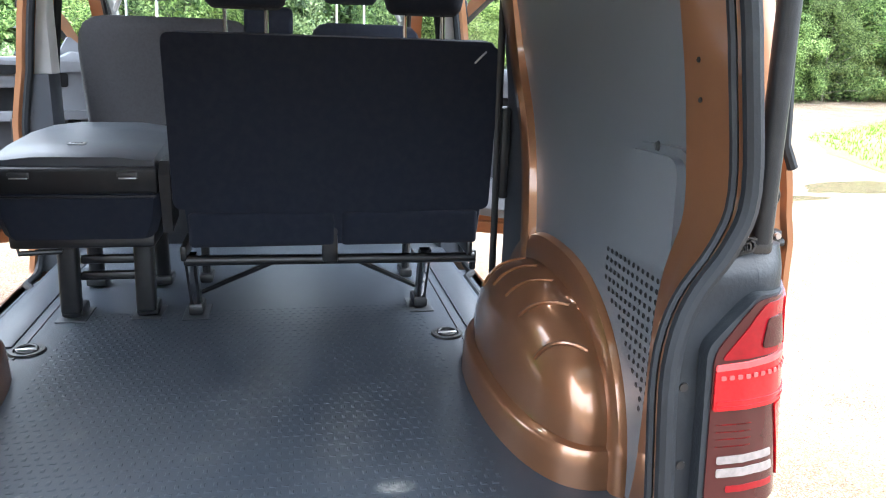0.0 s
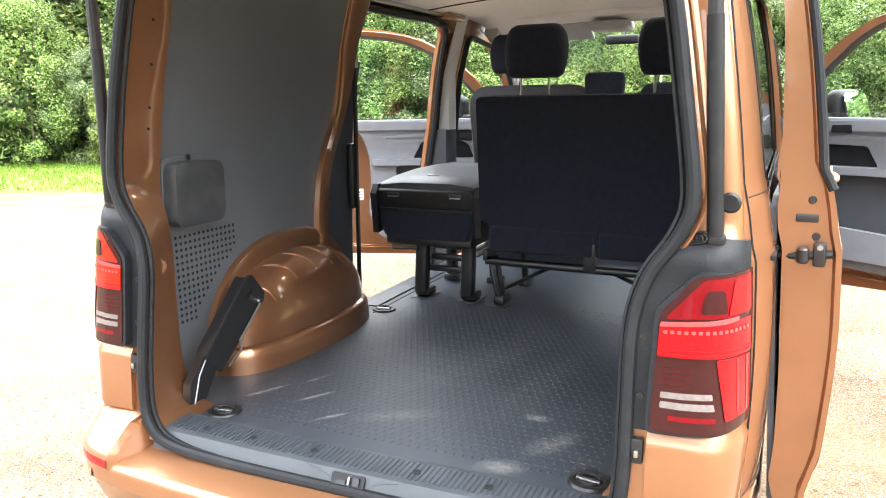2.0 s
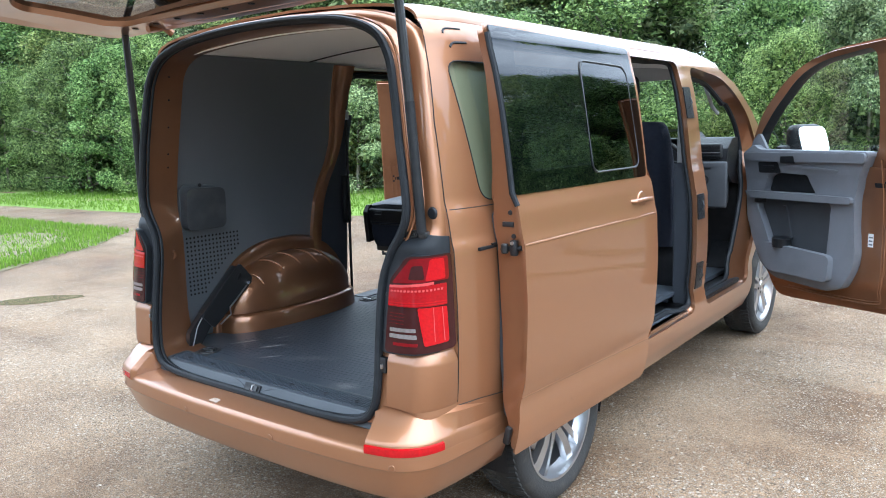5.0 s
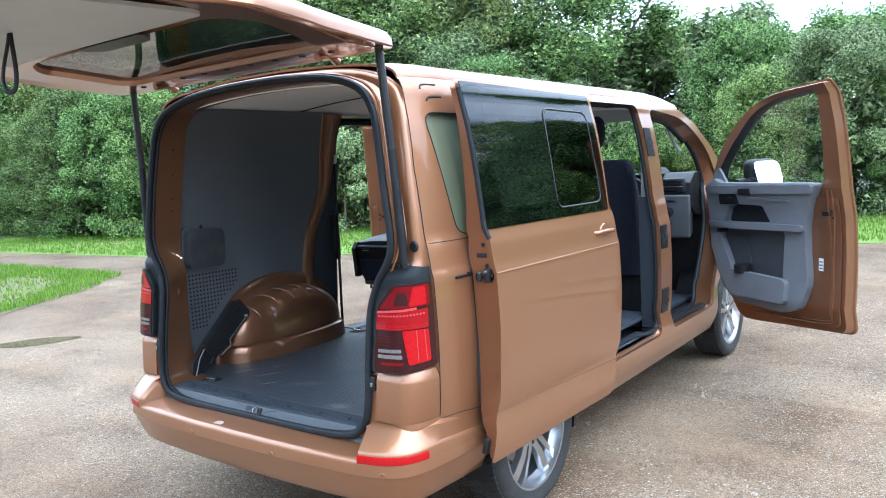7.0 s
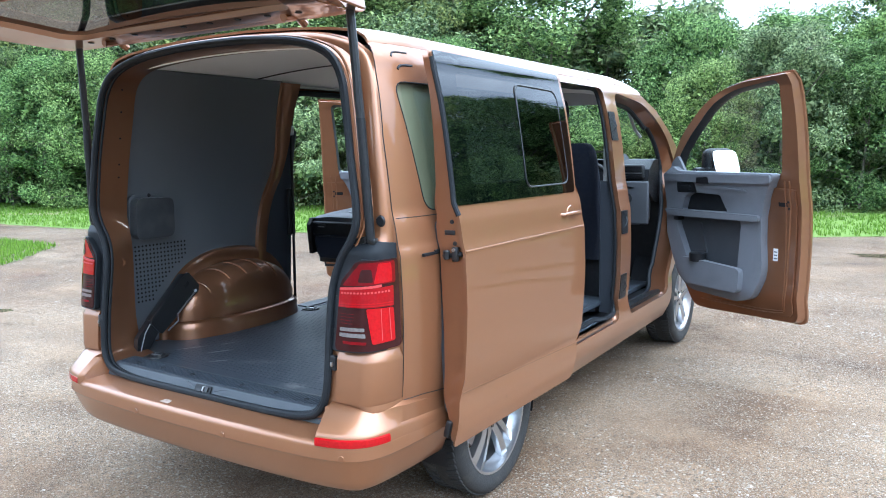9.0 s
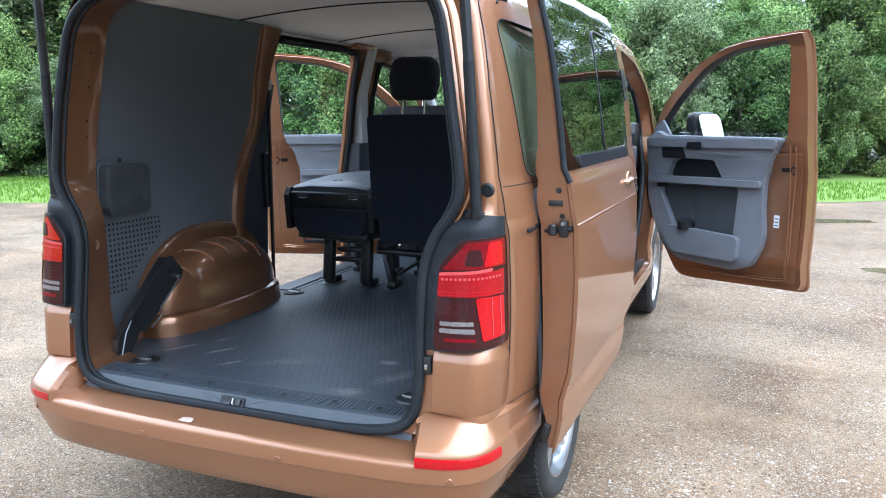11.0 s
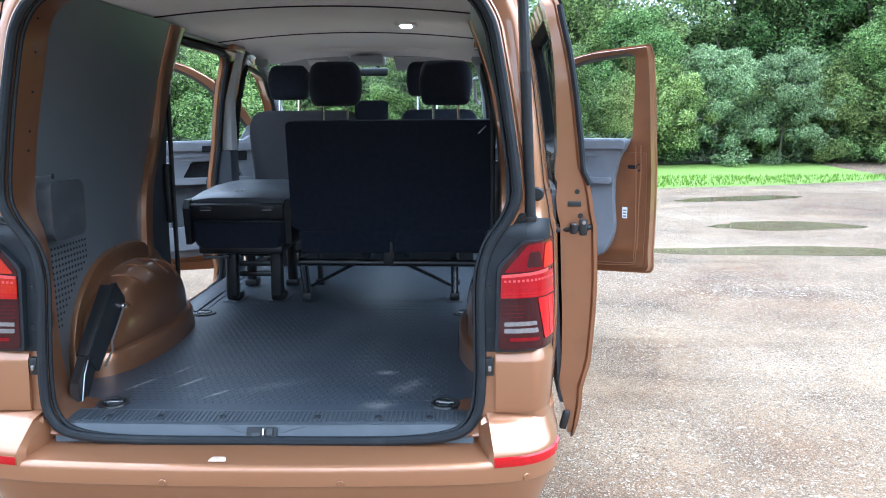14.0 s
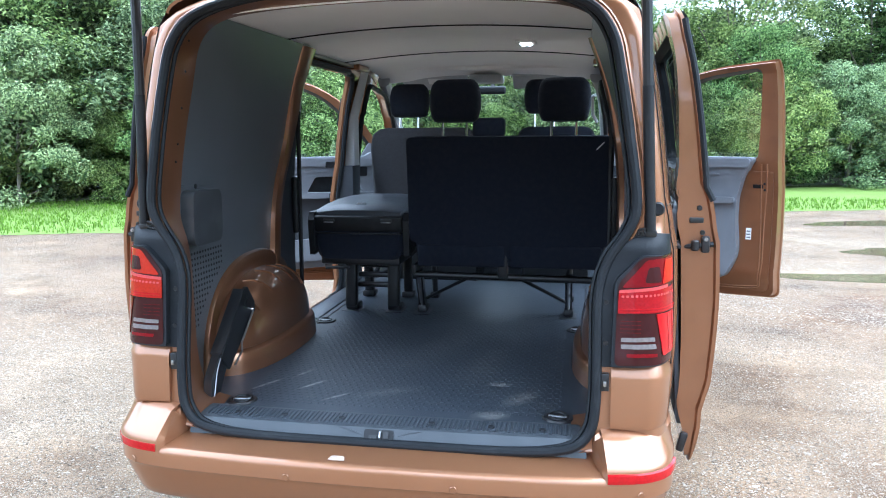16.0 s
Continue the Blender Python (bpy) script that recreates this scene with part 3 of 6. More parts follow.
tagged(part("ribbed_strip", ribs, FLOOR_MAT, van), kind="stuff")
for x in (-0.50, -0.335, -0.14, 0.16, 0.35, 0.51):
    part("screw", lathe([(0.0, 0.001), (0.006, 0.0015), (0.0105, 0.003), (0.0115, 0.0)], 12, m=pose(x, 0.0, FLOOR_Z + 0.0085, 0, -90, 0)), PLASTIC, van)


def on_slope(u, v, w):
    """A place on the sill's sloping rear face: across, down, out."""
    return Vector((u, -0.047 - 0.478 * v - 0.878 * w, FLOOR_Z - 0.001 - 0.878 * v + 0.478 * w))


latch = part("latch_plate", prism(rounded([(-0.047, 0.004), (0.047, 0.004), (0.047, 0.036), (-0.047, 0.036)], 0.008), 0.010, on_slope, 0.003), PLASTIC, van, "black tailgate latch striker")
part("striker_loop", tube([on_slope(0.008, 0.008, 0.008), on_slope(0.006, 0.012, 0.016), on_slope(0.006, 0.028, 0.016), on_slope(0.008, 0.033, 0.008)], 0.0035, 8), STEEL, latch)
part("latch_guide", prism(rounded([(-0.030, 0.022), (-0.004, 0.022), (-0.004, 0.032), (-0.030, 0.032)], 0.003), 0.006, lambda u, v, w: on_slope(u, v, w + 0.009), 0.001), BLACK_STEEL, latch)
part("latch_guide", prism(rounded([(0.016, 0.010), (0.034, 0.010), (0.034, 0.030), (0.016, 0.030)], 0.003), 0.006, lambda u, v, w: on_slope(u, v, w + 0.009), 0.001), BLACK_STEEL, latch)
for q in (-1, 1):
    part("moulded_crease", tube([on_slope(q * 0.135, 0.001, 0.002), on_slope(q * 0.10, 0.007, 0.003), on_slope(q * 0.060, 0.020, 0.002)], 0.0035, 6), SILL_GREY, van)

# raised dimples of the rubber floor
dims = bmesh.new()
for i in range(44):
    for j in range(56):
        x, y = -0.56 + i * 0.026 + (j % 2) * 0.013, 0.14 + j * 0.026
        if abs(x) > 0.57 or (abs(y - 0.79) < 0.5 and abs(x) > 0.585):
            continue
        a = 0.0042
        vs = [dims.verts.new((x + dx * a * (1.5 if j % 2 else 0.9), y + dy * a * (0.9 if j % 2 else 1.5), FLOOR_Z + h)) for dx, dy, h in ((-1.25, -1.25, 0), (1.25, -1.25, 0), (1.25, 1.25, 0), (-1.25, 1.25, 0), (-0.8, -0.8, 0.0010), (0.8, -0.8, 0.0010), (0.8, 0.8, 0.0010), (-0.8, 0.8, 0.0010))]
        dims.faces.new(vs[4:])
        for q in range(4):
            dims.faces.new((vs[q], vs[(q + 1) % 4], vs[4 + (q + 1) % 4], vs[4 + q]))
tagged(part("floor_relief", dims, FLOOR_MAT, van, sharp=20), kind="stuff")


def tie_ring(x, y, turn):
    r = part("tie_down_cup", lathe([(0.0, 0.001), (0.034, 0.001), (0.038, 0.006), (0.048, 0.006), (0.052, 0.0)], 28, m=pose(0, 0, 0, 0, -90, 0)), BLACK_STEEL, van, "black recessed tie-down ring", at=pose(x, y, FLOOR_Z + 0.001, 0, 0, turn))
    part("tie_down_ring", tube([(0.028 * math.cos(a), 0.022 * math.sin(a), 0.007 + 0.004 * math.sin(a)) for a in np.linspace(0, 2 * math.pi, 17)[:-1]], 0.005, 8, True), BLACK_STEEL, r)
    part("hinge_bar", box((0.06, 0.012, 0.006), (0, -0.006, 0.008), 0.002), STEEL, r)


for x, y, a in ((-0.545, 0.128, 10), (0.555, 0.132, -10), (-0.635, 1.28, 0), (0.61, 1.275, 0)):
    tie_ring(x, y, a)

# side steps by the sliding doors and the seam beside them
for s in (1, -1):
    part("floor_seam", box((0.006, 1.1, 0.004), (s * 0.655, 1.77, FLOOR_Z + 0.001), 0.001), BLACK_STEEL, van)
    part("step_well", box((0.13, 0.90, 0.05), (s * 0.86, 1.75, 0.47), 0.01), FLOOR_MAT, van)
    part("step_trim", box((0.10, 0.88, 0.006), (s * 0.735, 1.75, FLOOR_Z + 0.003), 0.002), TRIM_BLACK, van)
    part("sill_strip", box((0.05, 0.88, 0.02), (s * 0.905, 1.75, 0.485), 0.006), PAINT_IN, van)


ARCH_A, ARCH_B, ARCH_H, ARCH_Y, ARCH_Z, ARCH_X = 0.425, 0.150, 0.262, 0.81, 0.657, 0.772


def arch_dome(s):
    """The pressed wheel housing: a pillow-shaped dome over a stepped foot that stands on the floor."""
    loops = []
    for grow_y, grow_x, z in ((0.024, 0.036, 0.548), (0.020, 0.032, 0.61), (0.016, 0.027, 0.640), (0.010, 0.019, 0.650), (0.002, 0.004, 0.651), (-0.003, -0.003, 0.655)):
        loops.append((ARCH_A + grow_y, ARCH_B + grow_x, 1.0, z))
    for k in range(26):
        t = math.sin(k / 25 * math.pi / 2)
        loops.append((ARCH_A, ARCH_B, max(0.0, 1 - t ** 2.2), ARCH_Z + ARCH_H * t))
    rows = []
    for a, b, r, z in loops:
        row = []
        for q in range(61):
            th = math.pi * q / 60
            c, n_ = math.cos(th), math.sin(th)
            row.append((s * (ARCH_X + 0.012 - (b + 0.012) * (r * n_ * n_) ** (1 / 2.7)), ARCH_Y - math.copysign(a * (r * c * c) ** (1 / 2.2), c), z))
        rows.append(row)
    return loft(rows)


def arch_collar(s):
    rows = []
    for half, high, x in ((0.480, 0.445, 0.83), (0.480, 0.445, 0.797), (0.474, 0.437, 0.782), (0.462, 0.418, 0.774), (0.440, 0.385, 0.772), (0.400, 0.340, 0.775)):
        rows.append([(s * x, ARCH_Y - half * math.copysign(abs(math.cos(a)) ** 0.85, math.cos(a)), 0.548 + high * math.sin(a) ** 0.85) for a in np.linspace(0, math.pi, 73)])
    return loft(rows)


def arch_rib(s, y0):
    """A pressed bead that runs down over the dome."""
    pts = []
    for d in np.linspace(0.12, 0.80, 12):
        y = y0 + 0.11 * d
        left = 1 - (abs(y - ARCH_Y) / ARCH_A) ** 2.2 - (d * 0.93) ** 2.7
        pts.append((s * (ARCH_X - ARCH_B * d * 0.93), y, ARCH_Z + ARCH_H * max(0.02, left) ** (1 / 2.2) - 0.002))
    return tube(pts, 0.0065, 8, squash=0.8)


for s in (1, -1):
    arch = part("wheel_arch", arch_dome(s), PAINT_IN, van, "copper painted wheel housing with pressed ribs", sharp=50)
    part("arch_collar", arch_collar(s), PAINT_IN, arch)
    for y0 in (0.47, 0.60, 0.72, 0.84, 0.95):
        part("pressed_rib", arch_rib(s, y0), PAINT_IN, arch)
    # dark board on the wall, cut round the arch
    def wall(d=0.0):
        return lambda u, v: Vector((s * (0.80 - 0.35 * max(0.0, v - 1.30) ** 1.6 - d), u, v))
    rows = []
    for z in np.linspace(0.57, 1.90, 60):
        y0, y1 = 0.15 + 0.05 * max(0.0, z - 0.78), float(np.interp(z, [0.57, 0.95, 1.12, 1.25, 1.36, 1.47, 1.57, 1.70, 1.90], [1.03, 1.025, 1.05, 1.09, 1.15, 1.178, 1.173, 1.15, 1.13]))
        rows.append([wall()(y0 + (y1 - y0) * k / 14, z) for k in range(15)])
    board = part("wall_board", loft(rows), BOARD, van, "dark grey wall lining board", solid=0.004)
    part("lining_cover", prism(rounded([(0.185, 1.088), (0.420, 1.088), (0.427, 1.302), (0.197, 1.312)], 0.04), 0.02, lambda u, v, w: wall(0.0)(u, v) - Vector((s * w, 0, 0)), 0.006), BOARD, board)
    part("arm_pad", prism(rounded([(0.192, 1.096), (0.412, 1.096), (0.418, 1.29), (0.203, 1.297)], 0.04), 0.055 if s < 0 else 0.022, lambda u, v, w: wall(0.015)(u, v) - Vector((s * w, 0, 0)), 0.028 if s < 0 else 0.02, 5), PAD_GREY if s < 0 else BOARD, board, "moulded dark grey cover")
    part("cover_screw", lathe([(0.0, 0.004), (0.008, 0.003), (0.010, 0)], 12, m=pose(s * 0.778, 0.31, 1.305, 0, 0, 180 if s > 0 else 0)), BLACK_STEEL, board)
    # rows of round perforations
    holes = bmesh.new()
    for i in range(15):
        for j in range(14):
            y, z = 0.225 + i * 0.021, 1.055 - j * 0.021
            if (y - 0.80) ** 2 / 0.55 ** 2 + (z - 0.56) ** 2 / 0.48 ** 2 < 1:
                continue
            lathe([(0.0, 0.0), (0.0052, 0.0), (0.0058, 0.0006)], 7, bm=holes, m=pose(s * 0.7965, y, z, 0, 0, 180 if s > 0 else 0))
    tagged(part("perforated_field", holes, PLASTIC, board), kind="stuff")
    # inner C post, painted, with its step at the waist
    post = smooth([(1.11, 1.892, 0.672, 0.17), (1.135, 1.70, 0.742, 0.14), (1.158, 1.57, 0.772, 0.115), (1.163, 1.47, 0.790, 0.095), (1.135, 1.36, 0.803, 0.085), (1.075, 1.25, 0.808, 0.085), (1.03, 1.12, 0.808, 0.080), (1.0, 0.92, 0.805, 0.075), (1.0, 0.78, 0.80, 0.075)], 4)
    part("c_post", loft([[(s * (x + 0.01), y, z), (s * (x - 0.030), y + 0.008, z), (s * (x - 0.040), y + 0.03, z), (s * (x - 0.034), y + w - 0.008, z), (s * (x - 0.01), y + w, z)] for y, z, x, w in post]), PAINT_IN, van)
    part("post_trim", loft([[(s * (x - 0.005), y + w - 0.004, z), (s * (x - 0.022), y + w + 0.004, z), (s * (x - 0.026), f - 0.02, z), (s * (x - 0.018), f, z), (s * (x + 0.05), f + 0.045, z)] for y, z, x, w in [p for p in post if p[1] < 1.66] + [(1.02, 0.60, 0.80, 0.066)] for f in [float(np.interp(z, [0.6, 0.86, 1.22, 1.66], [1.26, 1.285, 1.32, 1.335]))]]), TRIM_BLACK, van, "dark door post lining")
    # belt and its upper anchor
    belt = part("seat_belt", tube([(s * 0.745, 1.285, 1.62), (s * 0.748, 1.28, 1.2), (s * 0.750, 1.27, 0.62)], 0.011, 6, squash=0.4), PLASTIC, van, "black seat belt on the post")
    part("belt_anchor", box((0.03, 0.035, 0.055), (s * 0.745, 1.285, 1.63), 0.01), PILLAR_GREY, belt)
    part("belt_guide", box((0.03, 0.05, 0.28), (s * 0.768, 1.28, 1.15), 0.01), PLASTIC, belt)
    # corner boss on the inner frame
    part("boss", lathe([(0.004, 0.0), (0.012, 0.0), (0.014, 0.004), (0.022, 0.004), (0.024, 0.0)], 16, m=pose(s * 0.706, 0.085, 1.005, 0, 0, 180 if s > 0 else 0)), PAINT_IN, van)
    for z in (1.40, 1.46, 1.58, 1.70, 1.80):
        part("frame_hole", lathe([(0.0, 0.002), (0.004, 0.002), (0.0045, 0)], 10, m=pose(s * (0.752 - 0.18 * (z - 1.38)), 0.13, z, 0, 0, 180 if s > 0 else 0)), PLASTIC, van)
    # roof rail above the door
    part("roof_rail", tube([(s * 0.725, 0.25, 1.90), (s * 0.738, 1.2, 1.908), (s * 0.742, 2.3, 1.900)], 0.020, 10), PAINT_IN, van)
    part("upper_track", box((0.030, 1.05, 0.020), (s * 0.722, 1.78, 1.888), 0.004), STEEL, van, "grey metal upper slider track")
    part("track_cover", box((0.060, 0.22, 0.034), (s * 0.700, 2.22, 1.884), 0.010, 3), PAINT_IN, van)
    for nm, zs, mt, back in (("b_post_trim", (1.30, 1.45, 1.6, 1.9), PILLAR_GREY, 0.045), ("b_post_cover", (0.5, 0.8, 1.05, 1.30), TRIM_BLACK, 0.0)):
        part(nm, loft([[(s * (half_width(2.3, z) - 0.045), 2.305 + back, z), (s * min(0.792, half_width(2.3, z) - 0.055), 2.315 + back, z), (s * min(0.778, half_width(2.3, z) - 0.07), 2.345 + back, z), (s * min(0.780, half_width(2.3, z) - 0.07), 2.43, z), (s * (half_width(2.3, z) - 0.035), 2.445, z)] for z in zs]), mt, van, "pillar lining")
    part("cab_sill_step", box((0.12, 0.72, 0.03), (s * 0.845, 2.84, 0.490), 0.008), PLASTIC, van, "black rubber cab step")
    part("grab_handle", tube([(s * 0.70, 3.10, 1.75), (s * 0.68, 3.13, 1.74), (s * 0.69, 3.24, 1.62), (s * 0.72, 3.27, 1.57)], 0.012, 8), PILLAR_GREY, van)
    part("a_post", tube(smooth([(s * 0.70, 2.78, 1.85), (s * 0.735, 3.0, 1.80), (s * 0.765, 3.24, 1.70), (s * 0.79, 3.54, 1.51), (s * 0.82, 3.9, 1.18)], 4), 0.042, 10), PILLAR_GREY, van)

# headliner: bowed sheet with two cross seams and a dome lamp
head = []
for k in range(21):
    y = 0.17 + k * (2.93 - 0.17) / 20
    head.append([(x, y, 1.895 + 0.045 * (1 - (x / 0.72) ** 2) - (0.06 * max(0, (y - 2.6) / 0.33)) + (0.0 if y > 0.3 else -0.03 * (0.3 - y) / 0.13)) for x in np.linspace(-0.72, 0.72, 17)])
part("headliner", loft(head), HEADLINER, van, "pale fabric headliner", solid=0.006, offset=1)
for y in (0.95, 1.95):
    part("roof_seam", tube([(x, y + 0.0, 1.893 + 0.045 * (1 - (x / 0.72) ** 2)) for x in np.linspace(-0.71, 0.71, 15)], 0.006, 6, squash=0.6), PLASTIC, van)
for x, y in ((0.34, 1.52),):
    lampbody = part("dome_lamp", box((0.10, 0.16, 0.014), (x, y, 1.926), 0.006), WHITE, van, "small round-cornered ceiling lamp, lit")
    part("dome_lens", box((0.05, 0.09, 0.006), (x, y, 1.917), 0.002), LIT, lampbody)

# ---- rear bumper ----
half_run = smooth([(0.0, -0.200), (0.3, -0.196), (0.6, -0.181), (0.74, -0.163), (0.815, -0.140), (0.868, -0.098), (0.899, -0.035), (0.914, 0.06), (0.924, 0.2), (0.930, 0.37)], 6)
run = [(-x, y) for x, y in half_run[:0:-1]] + list(half_run)


def bumper_rows(run, profile):
    """Sweeps rows of (inward, height) along a plan run; profile(x, y) gives them."""
    rows = []
    for k, (x, y) in enumerate(run):
        a, b = run[max(0, k - 1)], run[min(len(run) - 1, k + 1)]
        d = Vector((b[0] - a[0], b[1] - a[1])).normalized()
        rows.append([(x - d.y * w, y + d.x * w, z) for w, z in profile(x, y)])
    return rows


def low_profile(x, y):
    f = max(0.0, (y - 0.06) / 0.31)
    return [(0.12, 0.292), (0.07, 0.305), (0.050, 0.322), (0.040, 0.345), (0.008, 0.425), (0.005, 0.436), (0.0, 0.442), (0.0, 0.482), (0.002, 0.492 - 0.01 * f), (0.008, 0.500 - 0.02 * f), (0.018, 0.505 - 0.03 * f), (0.10, 0.512 - 0.06 * f), (0.15, 0.526 - 0.06 * f)]


bumper = part("bumper", loft(bumper_rows(run, low_profile)), PAINT, van, "copper painted rear bumper", solid=0.006, offset=-1, sharp=28)
for s in (1, -1):
    # raised bumper corner with its reflector, running on to the wheel arch
    edge = [(s * x, y) for x, y in half_run if x > 0.69]

    def corner_profile(x, y):
        g = min(1.0, max(0.0, (0.09 - y) / 0.25)) ** 1.2
        f = max(0.0, (y - 0.06) / 0.31)
        inw = [(0.0, 0.489), (0.001, 0.520), (0.004, 0.530), (0.010, 0.537), (0.012 + 0.065 * g, 0.596 - 0.03 * f), (0.03 + 0.09 * g, 0.611 - 0.03 * f)]
        return [(s * w, z - 0.02 * f * (z < 0.55)) for w, z in inw]
    rows = bumper_rows(edge, corner_profile)
    rows = [[(s * 0.690, y + 0.02, z - 0.004) for x, y, z in rows[0]]] + rows
    part("corner_return", loft([rows[0], [(s * 0.668, -0.075, z - 0.012) for x, y, z in rows[0]], [(s * 0.655, -0.035, z - 0.016) for x, y, z in rows[0]]]), PAINT, bumper)
    part("bumper_corner", loft(rows), PAINT, bumper, solid=0.006, offset=-1 if s > 0 else 1)
    glow = [(s * x, y) for x, y in half_run if x > 0.69 and y < 0.0]
    part("reflector", loft(bumper_rows(glow, lambda x, y: [(s * w, z) for w, z in ((-0.001, 0.489), (-0.006, 0.492), (-0.0075, 0.504), (-0.006, 0.517), (0.004, 0.521))])), RED_LENS, bumper, "red bumper reflector")
    for x, y, a in ((0.26, -0.1985, 2), (0.80, -0.1475, 28)):
        part("parking_sensor", lathe([(0.0, 0.003), (0.010, 0.003), (0.0115, 0.001), (0.012, 0.001)], 16, m=pose(s * x, y, 0.452, 0, 0, -90 + s * a)), PAINT_IN, bumper)
part("tow_eye_cover", box((0.30, 0.08, 0.04), (-0.05, -0.02, 0.30), 0.015), PLASTIC, bumper)
part("paint_chip", prism(rounded([(-0.132, -0.178), (-0.078, -0.178), (-0.085, -0.152), (-0.125, -0.152)], 0.006), 0.0015, lambda u, v, w: Vector((u, v, 0.5085 + (v + 0.178) * 0.085 + w)), 0), CHIP, bumper, "small pale worn patch")


# ---- tail lamps ----
_oz, _ox = [p[1] for p in OUTER[3:13]], [p[0] for p in OUTER[3:13]]


def corner_at(u, v, off):
    """A place on the rear corner: u out from the middle, on round the corner past 0.84; v up; off outwards."""
    edge = float(np.interp(v, _oz, _ox))
    base, deep, wide = corner_size(v)
    if u <= edge - wide:
        return Vector((u, base - off, v))
    phi = min(math.pi / 2, (u - edge + wide) / (0.985 - edge + wide) * math.pi / 2)
    return Vector((edge - wide + (wide + off) * math.sin(phi), base + deep - (deep + off) * math.cos(phi), v))


def lamp_plate(name, outline, s, depth, mat, parent, label="", lift=0.0, wedge=0.024):
    """A lens that wraps the rear corner; its inner edge stands proud of the gutter by wedge."""
    own = fill([(0.985 - (0.985 - u) * (0.985 if wedge else 1.0), v + (0.008 * min(1.0, max(0.0, (v - 1.0) / 0.1)) if wedge else 0.0)) for u, v in outline])
    for k in range(1, 24):
        bmesh.ops.bisect_plane(own, geom=own.verts[:] + own.edges[:] + own.faces[:], plane_co=(0.68 + 0.0125 * k, 0, 0), plane_no=(1, 0, 0))
    for k in range(1, 12):
        bmesh.ops.bisect_plane(own, geom=own.verts[:] + own.edges[:] + own.faces[:], plane_co=(0, 1.05 + 0.0125 * k, 0), plane_no=(0, 1, 0))
    ext = bmesh.ops.extrude_face_region(own, geom=own.faces[:])
    for v in ext["geom"]:
        if isinstance(v, bmesh.types.BMVert):
            v.co.z += depth
    for v in own.verts:
        p = corner_at(v.co.x, v.co.y, (v.co.z + lift) + (wedge * min(1.0, max(0.0, (0.90 - v.co.x) / 0.12)) if v.co.z > 0.0001 or lift > 0.001 else 0.0))
        v.co = (s * p.x, p.y, p.z)
    return part(name, own, mat, parent, label)


def tail_lamp(s):
    E_ = 0.979
    # light through the left lamp is put into its warmer lens colours
    upper_mat, bar_mat, brake_mat = (DEEP_RED, MID_RED, RED_LENS) if s > 0 else (BACKLIT_ORANGE, BACKLIT_ORANGE, BACKLIT_BROWN)
    body = lamp_plate("tail_lamp", rounded([(0.715, 0.812), (E_, 0.818), (E_, 1.125), (0.79, 1.118), (0.722, 1.045)], 0.018), s, 0.016, DARK_LENS, van, "smoked red tail lamp with red light bars")
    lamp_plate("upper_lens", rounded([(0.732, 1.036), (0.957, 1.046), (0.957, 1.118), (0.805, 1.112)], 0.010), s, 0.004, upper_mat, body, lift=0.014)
    lamp_plate("indicator_lens", rounded([(0.80, 1.05), (0.86, 1.05), (0.85, 1.092), (0.81, 1.09)], 0.008), s, 0.003, DARK_LENS, body, lift=0.0175)
    lamp_plate("outer_lens", rounded([(0.862, 1.045), (0.940, 1.05), (0.936, 1.112), (0.878, 1.11)], 0.008), s, 0.003, RED_LENS, body, lift=0.0175)
    lamp_plate("light_strip", rounded([(0.724, 1.022), (0.895, 1.034), (0.895, 1.042), (0.726, 1.030)], 0.002), s, 0.004, PINK_LENS, body, lift=0.016)
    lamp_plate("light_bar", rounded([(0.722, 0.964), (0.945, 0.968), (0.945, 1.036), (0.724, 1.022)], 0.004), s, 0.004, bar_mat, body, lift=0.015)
    for k in range(15):
        u = 0.732 + k * 0.0135
        lamp_plate("led", rounded([(u, 1.010 + 0.007 * k / 15), (u + 0.008, 1.010 + 0.007 * k / 15), (u + 0.008, 1.016 + 0.007 * k / 15), (u, 1.016 + 0.007 * k / 15)], 0.002), s, 0.0015, PINK_LENS, body, lift=0.0195)
    for z in (0.968, 0.976):
        lamp_plate("lens_rib", [(0.726, z), (0.942, z + 0.004), (0.942, z + 0.0075), (0.726, z + 0.0035)], s, 0.0015, RED_LENS, body, lift=0.0195)
    for u in (0.893, 0.925):
        lamp_plate("lens_rib", [(u, 0.962), (u + 0.0025, 0.962), (u + 0.0115, 0.850), (u + 0.009, 0.850)], s, 0.0012, PINK_LENS, body, lift=0.0195)
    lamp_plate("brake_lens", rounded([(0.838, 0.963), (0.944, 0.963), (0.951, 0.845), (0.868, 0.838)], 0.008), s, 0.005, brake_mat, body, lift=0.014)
    lamp_plate("reverse_lens", rounded([(0.733, 0.862), (0.842, 0.862), (0.838, 0.876), (0.733, 0.875)], 0.003), s, 0.003, WHITE_LENS, body, lift=0.014)
    lamp_plate("reverse_lens", rounded([(0.733, 0.882), (0.836, 0.884), (0.834, 0.896), (0.733, 0.894)], 0.003), s, 0.003, WHITE_LENS, body, lift=0.014)
    lamp_plate("fog_lens", rounded([(0.75, 0.838), (0.845, 0.838), (0.845, 0.848), (0.75, 0.848)], 0.003), s, 0.003, DEEP_RED, body, lift=0.014)
    for k in range(4):
        z = 0.908 + k * 0.011
        lamp_plate("lens_rib", [(0.73, z), (0.79, z), (0.79, z + 0.002), (0.73, z + 0.002)], s, 0.0015, DEEP_RED, body, lift=0.0145)
